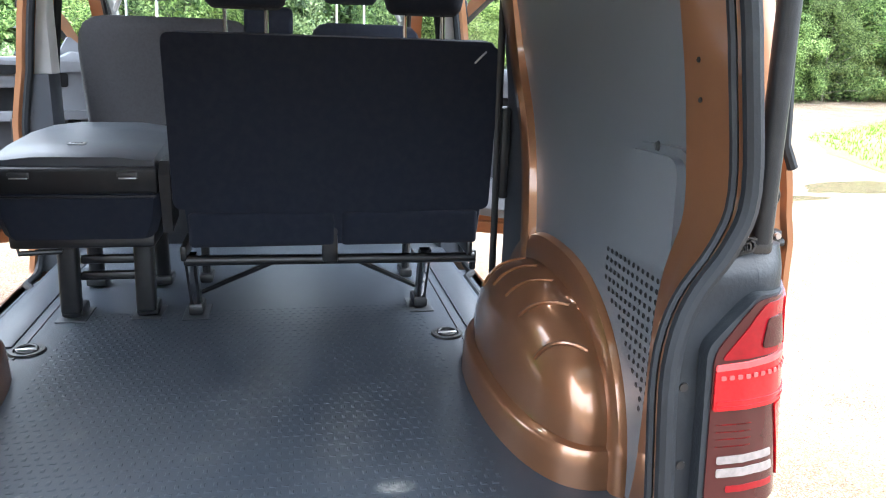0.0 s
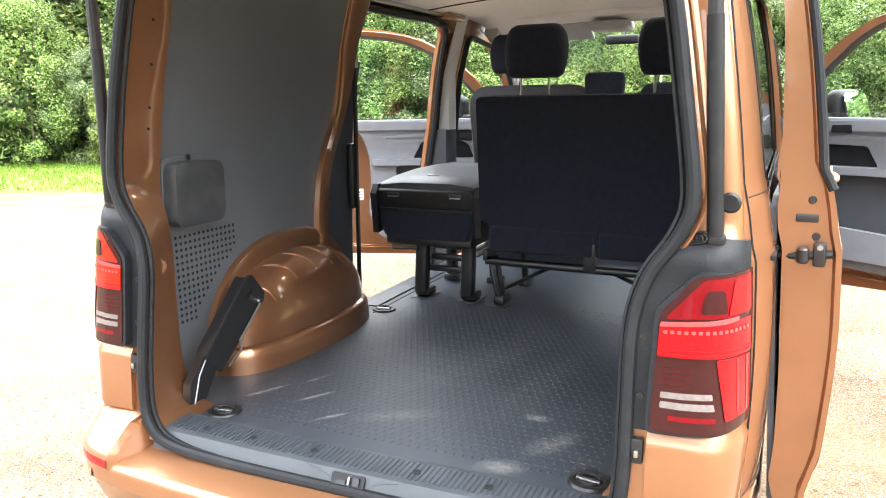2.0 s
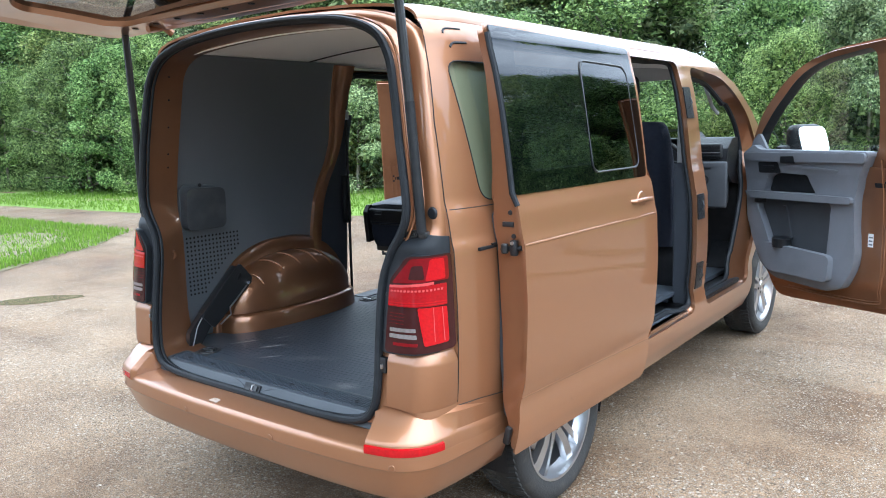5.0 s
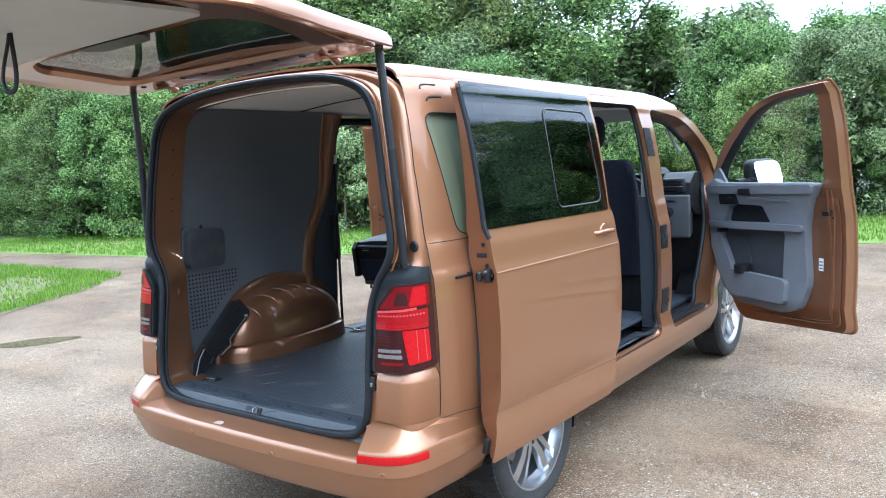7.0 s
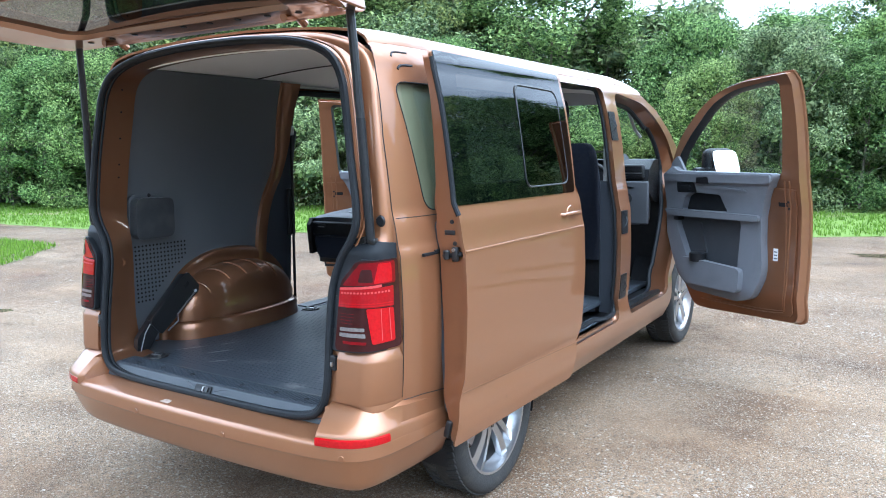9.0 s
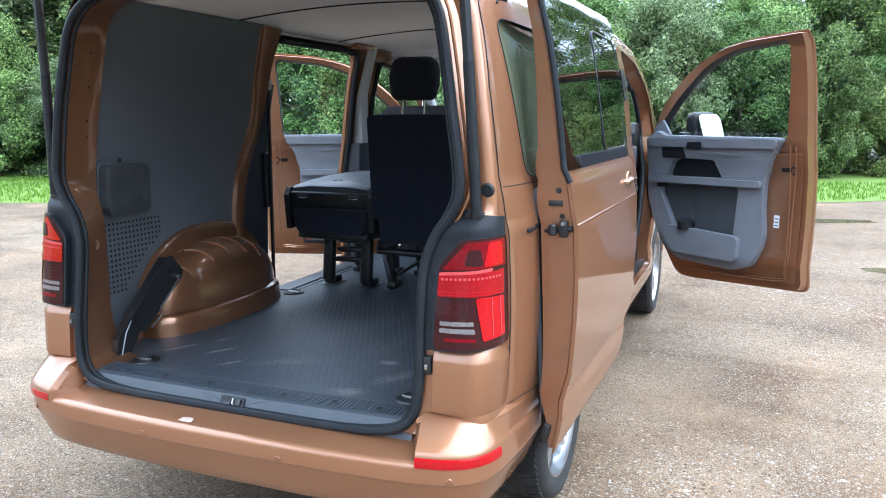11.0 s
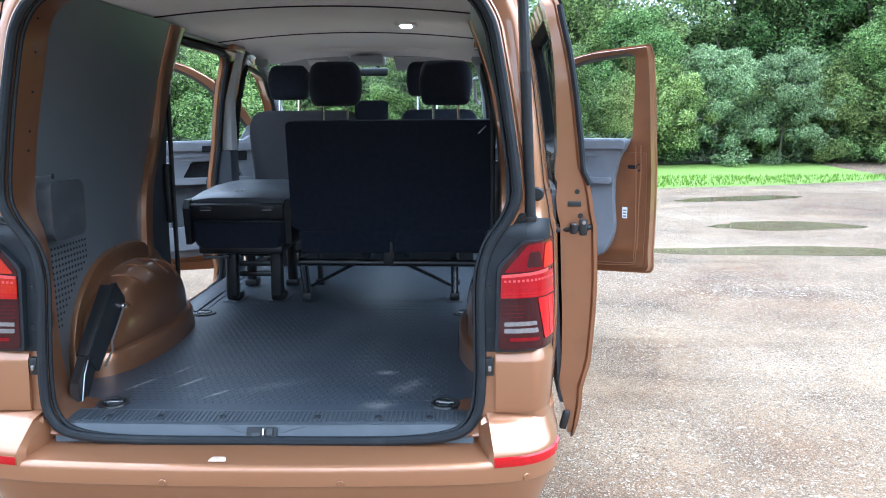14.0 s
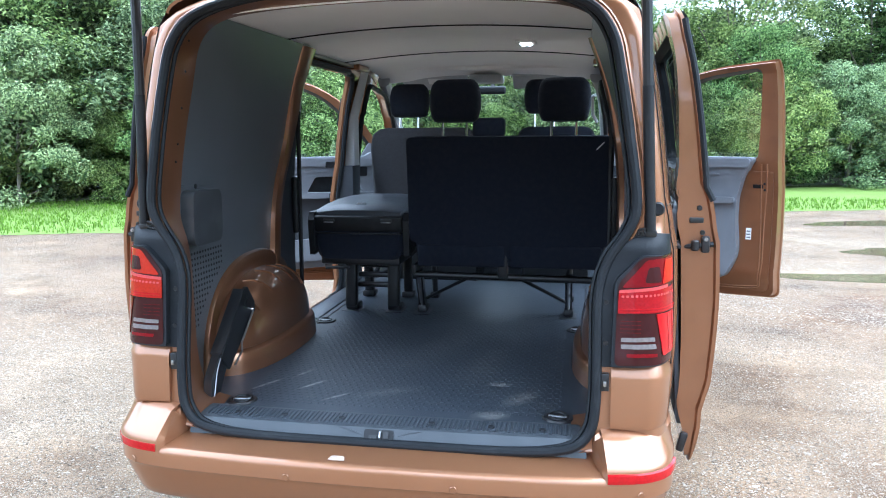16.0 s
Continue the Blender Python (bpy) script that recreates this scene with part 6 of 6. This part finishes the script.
    track = ramp(ruts.outputs["Fac"], [(0.34, (0.66, 0.60, 0.53)), (0.44, (0.94, 0.92, 0.89)), (0.62, (1.06, 1.06, 1.05))])
    c = mix(1.0, mix(1.0, mix(1.0, big, mid, "MULTIPLY"), track, "MULTIPLY"), mix(1.0, grain, fine, "MULTIPLY"), "MULTIPLY")
    cover = None
    for scale, share, patch in ((190, 0.66, 1.3), (105, 0.42, 0.9), (60, 0.24, 0.7)):
        col, fac = pebbles(scale, share, patch)
        c = mix(fac, c, col)
        if cover is None:
            cover = fac
        else:
            add = n.new("ShaderNodeMath")
            add.operation = "ADD"
            l.new(cover, add.inputs[0])
            l.new(fac, add.inputs[1])
            cover = add.outputs[0]
    l.new(c, b.inputs["Base Color"])
    bp = n.new("ShaderNodeBump")
    bp.inputs["Strength"].default_value, bp.inputs["Distance"].default_value = 1.0, 0.016
    l.new(cover, bp.inputs["Height"])
    l.new(bp.outputs[0], b.inputs["Normal"])
    return m


def leaf_material(name, dark, light, trans=0.35):
    m = bpy.data.materials.new(name)
    m.use_nodes = True
    n, l = m.node_tree.nodes, m.node_tree.links
    b = n["Principled BSDF"]
    g = n.new("ShaderNodeNewGeometry")
    r = n.new("ShaderNodeValToRGB")
    r.color_ramp.elements[0].color, r.color_ramp.elements[1].color = (*dark, 1), (*light, 1)
    r.color_ramp.elements[0].position, r.color_ramp.elements[1].position = 0.25, 0.9
    l.new(g.outputs["Random Per Island"], r.inputs[0])
    inf = n.new("ShaderNodeObjectInfo")
    hs = n.new("ShaderNodeHueSaturation")
    mr = n.new("ShaderNodeMapRange")
    mr.inputs[3].default_value, mr.inputs[4].default_value = 0.75, 1.3
    wrap = n.new("ShaderNodeMath")
    wrap.operation = "MULTIPLY_ADD"
    wrap.inputs[1].default_value, wrap.inputs[2].default_value = 7.3, 0.0
    part_ = n.new("ShaderNodeMath")
    part_.operation = "FRACT"
    hue = n.new("ShaderNodeMapRange")
    hue.inputs[3].default_value, hue.inputs[4].default_value = 0.488, 0.516
    l.new(inf.outputs["Random"], wrap.inputs[0])
    l.new(wrap.outputs[0], part_.inputs[0])
    l.new(part_.outputs[0], hue.inputs[0])
    l.new(hue.outputs[0], hs.inputs["Hue"])
    l.new(inf.outputs["Random"], mr.inputs[0])
    l.new(mr.outputs[0], hs.inputs["Value"])
    l.new(r.outputs[0], hs.inputs["Color"])
    l.new(hs.outputs[0], b.inputs["Base Color"])
    b.inputs["Roughness"].default_value = 0.6
    b.inputs["Specular IOR Level"].default_value = 0.25
    tr, mx, out = n.new("ShaderNodeBsdfTranslucent"), n.new("ShaderNodeMixShader"), n["Material Output"]
    l.new(hs.outputs[0], tr.inputs[0])
    mx.inputs[0].default_value = trans
    l.new(b.outputs[0], mx.inputs[1])
    l.new(tr.outputs[0], mx.inputs[2])
    l.new(mx.outputs[0], out.inputs[0])
    return m


GRAVEL = ground_material()
LEAF = leaf_material("shrub_leaves", (0.038, 0.078, 0.022), (0.335, 0.455, 0.155), 0.40)
LEAF_GREY = leaf_material("grey_green_leaves", (0.062, 0.102, 0.046), (0.395, 0.48, 0.235), 0.38)
LEAF_PALE = leaf_material("willow_leaves", (0.072, 0.112, 0.03), (0.425, 0.49, 0.165), 0.40)
GRASS = leaf_material("grass_blades", (0.115, 0.19, 0.02), (0.235, 0.35, 0.04))
LAWN = material("lawn", (0.115, 0.18, 0.022), 0.9, spots=[((0.13, 0.205, 0.028), 0.8, 0.4, 0.7), ((0.22, 0.20, 0.10), 0.5, 0.60, 0.75)], bump=0.5, bump_size=40)
LAWN_PATCHY = material("patchy_lawn", (0.155, 0.135, 0.085), 0.95, spec=0.1, spots=[((0.12, 0.145, 0.035), 1.3, 0.38, 0.56), ((0.11, 0.09, 0.055), 18, 0.5, 0.62), ((0.23, 0.205, 0.16), 60, 0.52, 0.6)], bump=0.5, bump_size=40)
BARK = material("bark", (0.15, 0.13, 0.10), 0.9, bump=0.6, bump_size=30, spots=[((0.24, 0.22, 0.18), 8, 0.4, 0.7)])
SHADED_EARTH = material("shaded_earth", (0.06, 0.055, 0.035), 0.95, bump=0.5, bump_size=20, spots=[((0.05, 0.08, 0.025), 1.2, 0.45, 0.6)])
WATER = material("puddle_water", (0.105, 0.080, 0.050), 0.05, spec=0.2, spots=[((0.13, 0.10, 0.066), 2.0, 0.4, 0.7)])
STONE = material("loose_stones", (0.38, 0.32, 0.25), 0.9, spots=[((0.20, 0.16, 0.12), 6, 0.4, 0.7), ((0.45, 0.41, 0.36), 11, 0.55, 0.7)])

rng = np.random.default_rng(5)
def ground_z(x, y):
    return 0.010 * noise.noise((x * 0.5, y * 0.5, 0)) + 0.004 * noise.noise((x * 1.7, y * 1.7, 3)) - 0.012


# one ground sheet, finer near the van
gx = np.concatenate([[-400, -120, -60, -35], np.linspace(-22, 22, 89), [35, 60, 120, 400]])
loops = []
for y in np.concatenate([[-400, -120, -60, -35], np.linspace(-22, 24, 93), [40, 70, 130, 400]]):
    loops.append([(x, y, ground_z(x, y)) for x in gx])
gr = part("ground", loft(loops), GRAVEL)
tagged(gr, "pale sandy gravel car park with puddles", "ground", kind="structure")


def ragged(points, step=0.5, amp=0.25):
    out = []
    for i, p in enumerate(points):
        a, b = Vector(p), Vector(points[(i + 1) % len(points)])
        k = max(1, min(60, int((b - a).length / step)))
        nrm = Vector((-(b - a).y, (b - a).x)).normalized()
        for j in range(k):
            q = a.lerp(b, j / k)
            out.append(tuple(q + nrm * amp * noise.noise((q.x * 0.9, q.y * 0.9, 7)) + nrm * amp * 0.5 * noise.noise((q.x * 3, q.y * 3, 9))))
    return out


def lawn(points, label, mat=LAWN):
    bm = sheet(ragged(points), [], lambda u, v: Vector((u, v, ground_z(u, v) + 0.007)), 1.0, 1.0)
    tagged(part("grass", bm, mat), label, "grass", kind="structure")


STRIP = [(-60, 4.0), (-12, 6.9), (-8.1, 8.1), (-3.5, 9.7), (1.0, 11.5), (4.7, 13.3), (8.0, 14.0), (10.5, 15.0), (11, 24), (-11, 20), (-60, 20)]
LEFT = [(-40, 5.4), (-14.2, 5.0), (-9.7, 5.0), (-8.4, 3.65), (-7.5, 2.0), (-11, 0.3), (-20, -1.5), (-40, -2)]
RIGHT = [(9.2, 11.2), (8.4, 9.2), (7.6, 7.0), (9.5, 3.5), (40, 2), (40, 22), (24, 18.5), (14, 14.6)]
lawn(STRIP, "mown green grass verge below the hedge")
lawn(LEFT, "patchy green lawn beside the gravel track", LAWN_PATCHY)
lawn(RIGHT, "green lawn beside the gravel drive")


def inside(p, poly):
    c, n_ = False, len(poly)
    for i in range(n_):
        (x1, y1), (x2, y2) = poly[i], poly[i - 1]
        if (y1 > p[1]) != (y2 > p[1]) and p[0] < (x2 - x1) * (p[1] - y1) / (y2 - y1) + x1:
            c = not c
    return c


def edge_gap(p, a, b):
    """How far a place lies from an edge."""
    p, a, b = Vector(p), Vector(a), Vector(b)
    k = max(0.0, min(1.0, (p - a).dot(b - a) / (b - a).length_squared))
    return (p - a.lerp(b, k)).length


def blades(poly, count, lo, hi, label):
    vs, fs = [], []
    while len(fs) < count:
        x, y = rng.uniform(lo[0], hi[0]), rng.uniform(lo[1], hi[1])
        if not inside((x, y), poly):
            continue
        if poly is LEFT and min(edge_gap((x, y), poly[i], poly[i - 1]) for i in range(len(poly))) > 0.35 + 0.5 * rng.random() and noise.noise((x * 0.55, y * 0.9, 12)) > rng.uniform(-0.35, -0.05) and rng.random() > 0.22:
            continue
        for _ in range(3):
            a, h, w = rng.uniform(0, 6.28), rng.uniform(0.03, 0.085), rng.uniform(0.006, 0.012)
            px, py = x + rng.normal(0, 0.03), y + rng.normal(0, 0.03)
            k = len(vs)
            vs += [(px - w * math.cos(a), py - w * math.sin(a), 0.01), (px + w * math.cos(a), py + w * math.sin(a), 0.01), (px + rng.normal(0, 0.02), py + rng.normal(0, 0.02), 0.02 + h)]
            fs.append((k, k + 1, k + 2))
    me = bpy.data.meshes.new("grass_blades")
    me.from_pydata(vs, [], fs)
    me.materials.append(GRASS)
    tagged(new("grass_blades", me), label, "grass", kind="stuff")


blades(STRIP, 45000, (-22, 5), (10.5, 16), "short green grass blades on the verge")
blades(LEFT, 19000, (-16, -1), (-7, 5.2), "short green grass blades on the lawn")
blades(RIGHT, 12000, (7.5, 3), (18, 17), "short green grass blades on the lawn")

# loose stones
vs, fs = [], []
for k in range(60000):
    x, y = rng.uniform(-7, 8), rng.uniform(-4.5, 11)
    if rng.random() < 0.6:
        x, y = rng.uniform(0.6, 5.5), rng.uniform(-2, 7)
    if noise.noise((x * 0.8, y * 0.8, 2)) < rng.uniform(-0.3, 0.4):
        continue
    r = rng.uniform(0.003, 0.009) * (1.9 if rng.random() < 0.05 else 1)
    i = len(vs)
    for q in range(5):
        a = q * 1.2566 + rng.uniform(-0.3, 0.3)
        vs.append((x + r * math.cos(a) * rng.uniform(0.8, 1.4), y + r * math.sin(a) * rng.uniform(0.8, 1.4), ground_z(x, y) - 0.002))
    vs.append((x, y, ground_z(x, y) + r * 0.45))
    fs += [(i + q, i + (q + 1) % 5, i + 5) for q in range(5)]
me = bpy.data.meshes.new("gravel_stones")
me.from_pydata(vs, [], fs)
me.materials.append(STONE)
tagged(new("gravel_stones", me), "loose pale gravel stones on the ground", "gravel", kind="stuff")


def puddle(x, y, rx, ry, turn):
    pts = []
    for k in range(48):
        a = 2 * math.pi * k / 48
        f = 1 + 0.28 * noise.noise((math.cos(a) * 1.3 + x, math.sin(a) * 1.3 + y, 4)) + 0.12 * noise.noise((math.cos(a) * 4 + x, math.sin(a) * 4, 1))
        u, v = rx * f * math.cos(a), ry * f * math.sin(a)
        c, s_ = math.cos(turn), math.sin(turn)
        pts.append((x + c * u - s_ * v, y + s_ * u + c * v))
    bm = bmesh.new()
    lo = [bm.verts.new((px, py, ground_z(px, py) + 0.003)) for px, py in pts]
    mid_ = bm.verts.new((x, y, ground_z(x, y) + 0.005))
    for k in range(48):
        bm.faces.new((lo[k], lo[(k + 1) % 48], mid_))
    tagged(part("puddle", bm, WATER), "shallow muddy brown puddle on the gravel", "puddle", "puddles", kind="structure")


for row in ((5.4, 11.3, 1.3, 0.35, 0.3), (4.9, 8.0, 0.95, 0.42, 0.0), (4.2, 6.1, 1.6, 0.28, -0.05), (6.6, 6.6, 0.9, 0.3, 0.2), (-5.35, 1.5, 0.40, 0.18, 0.9), (-6.6, -0.6, 0.7, 0.3, 0.6), (2.4, 9.7, 0.8, 0.22, 0.2)):
    puddle(*row)


def leaves(clumps, per, size, flat=0.5):
    """Many small pointed leaves round clump centres; rows of clumps: x, y, z, radius."""
    n_ = len(clumps) * per
    c = np.repeat(np.array(clumps), per, 0)
    d = rng.normal(size=(n_, 3))
    d /= np.linalg.norm(d, axis=1)[:, None]
    rad = c[:, 3] * (rng.uniform(0.05, 1.0, n_) ** 0.45 + 0.25 * rng.uniform(0, 1, n_) ** 4)
    p = c[:, :3] + d * rad[:, None] * (1, 1, 0.85)
    nrm = d * 0.45 + rng.normal(size=(n_, 3)) * 0.55 + (0, 0, flat)
    nrm /= np.linalg.norm(nrm, axis=1)[:, None]
    t = np.cross(nrm, rng.normal(size=(n_, 3)))
    t /= np.linalg.norm(t, axis=1)[:, None]
    b = np.cross(nrm, t)
    s = size * rng.uniform(0.6, 1.4, n_)[:, None]
    leaf = np.stack([p - t * s * 0.7 - b * s * 0.5, p + t * s * 1.3, p - t * s * 0.6 + b * s * 0.55 + nrm * s * 0.2], 1)
    return leaf.reshape(-1, 3)


def leaf_mesh(name, pts, mat):
    n_ = len(pts) // 3
    me = bpy.data.meshes.new(name)
    me.vertices.add(len(pts))
    me.vertices.foreach_set("co", pts.ravel())
    me.loops.add(len(pts))
    me.loops.foreach_set("vertex_index", np.arange(len(pts)))
    me.polygons.add(n_)
    me.polygons.foreach_set("loop_start", np.arange(0, len(pts), 3))
    me.update(calc_edges=True)
    me.validate()
    me.materials.append(mat)
    return me


def plant(name, label, category, height, width, clumps, per, size, mat, low=0.1, trunk=0.10):
    """A shrub or tree: tapered stem, limbs, and a crown of leaf clumps."""
    root = thing(name, label, category, category + "s round the car park")
    rows = []
    for _ in range(clumps):
        z = low + (1 - low) * rng.uniform(0, 1) ** 0.85
        prof = math.sin(math.pi * min(1, max(0.0, (z - low) / (1 - low) * (0.82 if low > 0 else 0.67) + (0.15 if low > 0 else 0.30)))) ** 0.6
        a, r = rng.uniform(0, 6.283), width * prof * rng.uniform(0.35, 1.0) ** 0.6
        cr = rng.uniform(0.20, 0.50) * (height / 5) ** 0.4 * (1.18 if height > 5 else 1.0)
        rows.append((r * math.cos(a), r * math.sin(a), max(cr * 0.6, z * height), cr))
    core = [(r[0] * 0.45, r[1] * 0.45, r[2] * 0.92, r[3] * 1.1) for r in rows]
    crown = new("crown", leaf_mesh("crown", np.concatenate([leaves(rows, per, size), leaves(core, 44, 0.075)]), mat))
    crown.parent = root
    crown["kind"] = "stuff"
    stem = bmesh.new()
    base = [(0.10 * math.sin(t * 4), 0.08 * math.cos(t * 3), height * 0.85 * t) for t in np.linspace(0, 1, 8)]
    loops = [[(x + trunk * (1 - 0.8 * k / 7) * math.cos(a), y + trunk * (1 - 0.8 * k / 7) * math.sin(a), z - (0.1 if k == 0 else 0)) for a in np.linspace(0, 6.283, 9)[:-1]] for k, (x, y, z) in enumerate(base)]
    loft(loops, closed=True, bm=stem)
    for row in rows[:: max(1, clumps // 14)]:
        z0 = min(row[2] * 0.6, height * 0.6)
        tube([(0, 0, z0), (row[0] * 0.5, row[1] * 0.5, (z0 + row[2]) / 2 + 0.1), row[:3]], trunk * 0.28, 5, bm=stem)
    part("trunk", stem, BARK, root)
    # thin bare twigs among the leaves
    if per > 300:
        sprigs = bmesh.new()
        for row in rows[::2]:
            a, e = rng.uniform(0, 6.283), rng.uniform(-0.2, 0.9)
            tip = Vector(row[:3]) + row[3] * 1.15 * Vector((math.cos(a), math.sin(a), e))
            tube([Vector(row[:3]) * 0.97, Vector(row[:3]).lerp(tip, 0.5) + Vector((0.05, -0.04, 0.06)), tip], 0.006, 3, bm=sprigs)
        part("twigs", sprigs, BARK, root)["kind"] = "stuff"
    return root


shrubs = [plant("shrub", "dense green hedge shrub at the edge of the verge", "shrub", h, w, c, 470, 0.032, m, 0.0, 0.05)
          for h, w, c, m in ((3.6, 1.7, 66, LEAF), (4.6, 1.9, 78, LEAF), (3.0, 1.9, 62, LEAF_PALE), (4.0, 1.9, 70, LEAF_GREY))]
trees = [plant("tree", "leafy green tree behind the hedge", "tree", h, w, c, 460, 0.042, m, 0.06, 0.08)
         for h, w, c, m in ((7.2, 2.5, 108, LEAF), (8.2, 2.6, 108, LEAF_PALE), (6.2, 2.3, 95, LEAF))]
LINE = [(-30, 9.2), (-24, 9.8), (-17.5, 10.6), (-11.6, 12.6), (-9.5, 13.7), (-2, 16.4), (6.2, 19.6), (10, 20.5), (15, 20.5), (22, 22.5), (26, 22)]
BACK = [(26, 22), (32, 2), (27, -18), (8, -24), (-12, -24), (-30, -18), (-36, 0), (-30, 9.2)]


def along(line, step):
    out = []
    for a, b in zip(line, line[1:]):
        a, b = Vector(a), Vector(b)
        k = max(1, round((b - a).length / step))
        nrm = Vector((-(b - a).y, (b - a).x)).normalized()
        out += [(a.lerp(b, j / k), nrm) for j in range(k)]
    return out


used = {}


def place(kinds, p, scale, wide=1.0):
    src = kinds[int(rng.integers(len(kinds)))]
    m = pose(p.x, p.y, -0.03, 0, 0, float(rng.uniform(0, 360))) @ Matrix.Diagonal((wide * scale * float(rng.uniform(0.9, 1.15)), wide * scale * float(rng.uniform(0.9, 1.15)), scale, 1))
    if src.name not in used:
        used[src.name] = True
        src.matrix_basis = m
        return
    ob = copy_thing(src, pose(0, 0, 0))
    ob.matrix_basis = m


for p, nrm in along(LINE, 1.7):
    place(shrubs, p + nrm * float(rng.uniform(-0.3, 0.9)), float(rng.uniform(0.7, 1.05)))
for p, nrm in along(LINE, 4.6):
    place(shrubs, p + nrm * float(rng.uniform(1.8, 3.0)), float(rng.uniform(1.0, 1.35)) * (1.0 if p.x < -8.5 else 0.82), 1.1)
for p, nrm in along(LINE, 3.3):
    tall = 1.2 if p.x < -9 or p.x > 9 else 1.0 if p.x < -4.5 else 0.82 if p.x < 4 else 0.86
    place(trees, p + nrm * float(rng.uniform(3.2, 5.5)), tall * float(rng.uniform(0.85, 1.15)), 1.18)
far = [plant("tree", "leafy green tree added out of view round the car park", "tree", h, w, c, 110, 0.13, LEAF, 0.05, 0.14) for h, w, c in ((6.0, 2.6, 70), (7.5, 2.8, 80))]
# a dense wood behind the hedge
deep_wood = [plant("tree", "dense green tree in the wood behind the hedge", "tree", h, w, c, 180, 0.10, m, 0.0, 0.10) for h, w, c, m in ((5.2, 2.6, 80, LEAF), (5.8, 2.7, 85, LEAF_GREY))]
for p, nrm in along(LINE, 2.6):
    place(deep_wood, p + nrm * float(rng.uniform(5.5, 7.5)), float(rng.uniform(0.85, 1.05)) * (1.35 if p.x < -9 else 1.0), 1.15)
# unseen trees close the ring: tall for door reflections, low to let skylight in
for p, nrm in along(BACK, 3.6):
    place(far, p + nrm * float(rng.uniform(0, 2)), float(rng.uniform(0.9, 1.3)) * (1.4 if p.x > 20 and p.y > 8 else 0.8))
# earth under the hedge, with the shade there put into its dark colour
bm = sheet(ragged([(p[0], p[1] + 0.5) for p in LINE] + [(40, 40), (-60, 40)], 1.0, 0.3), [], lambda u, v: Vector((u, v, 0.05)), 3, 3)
tagged(part("hedge_floor", bm, SHADED_EARTH), "earth and litter under the hedge, shade put into its colour", "earth", kind="structure")
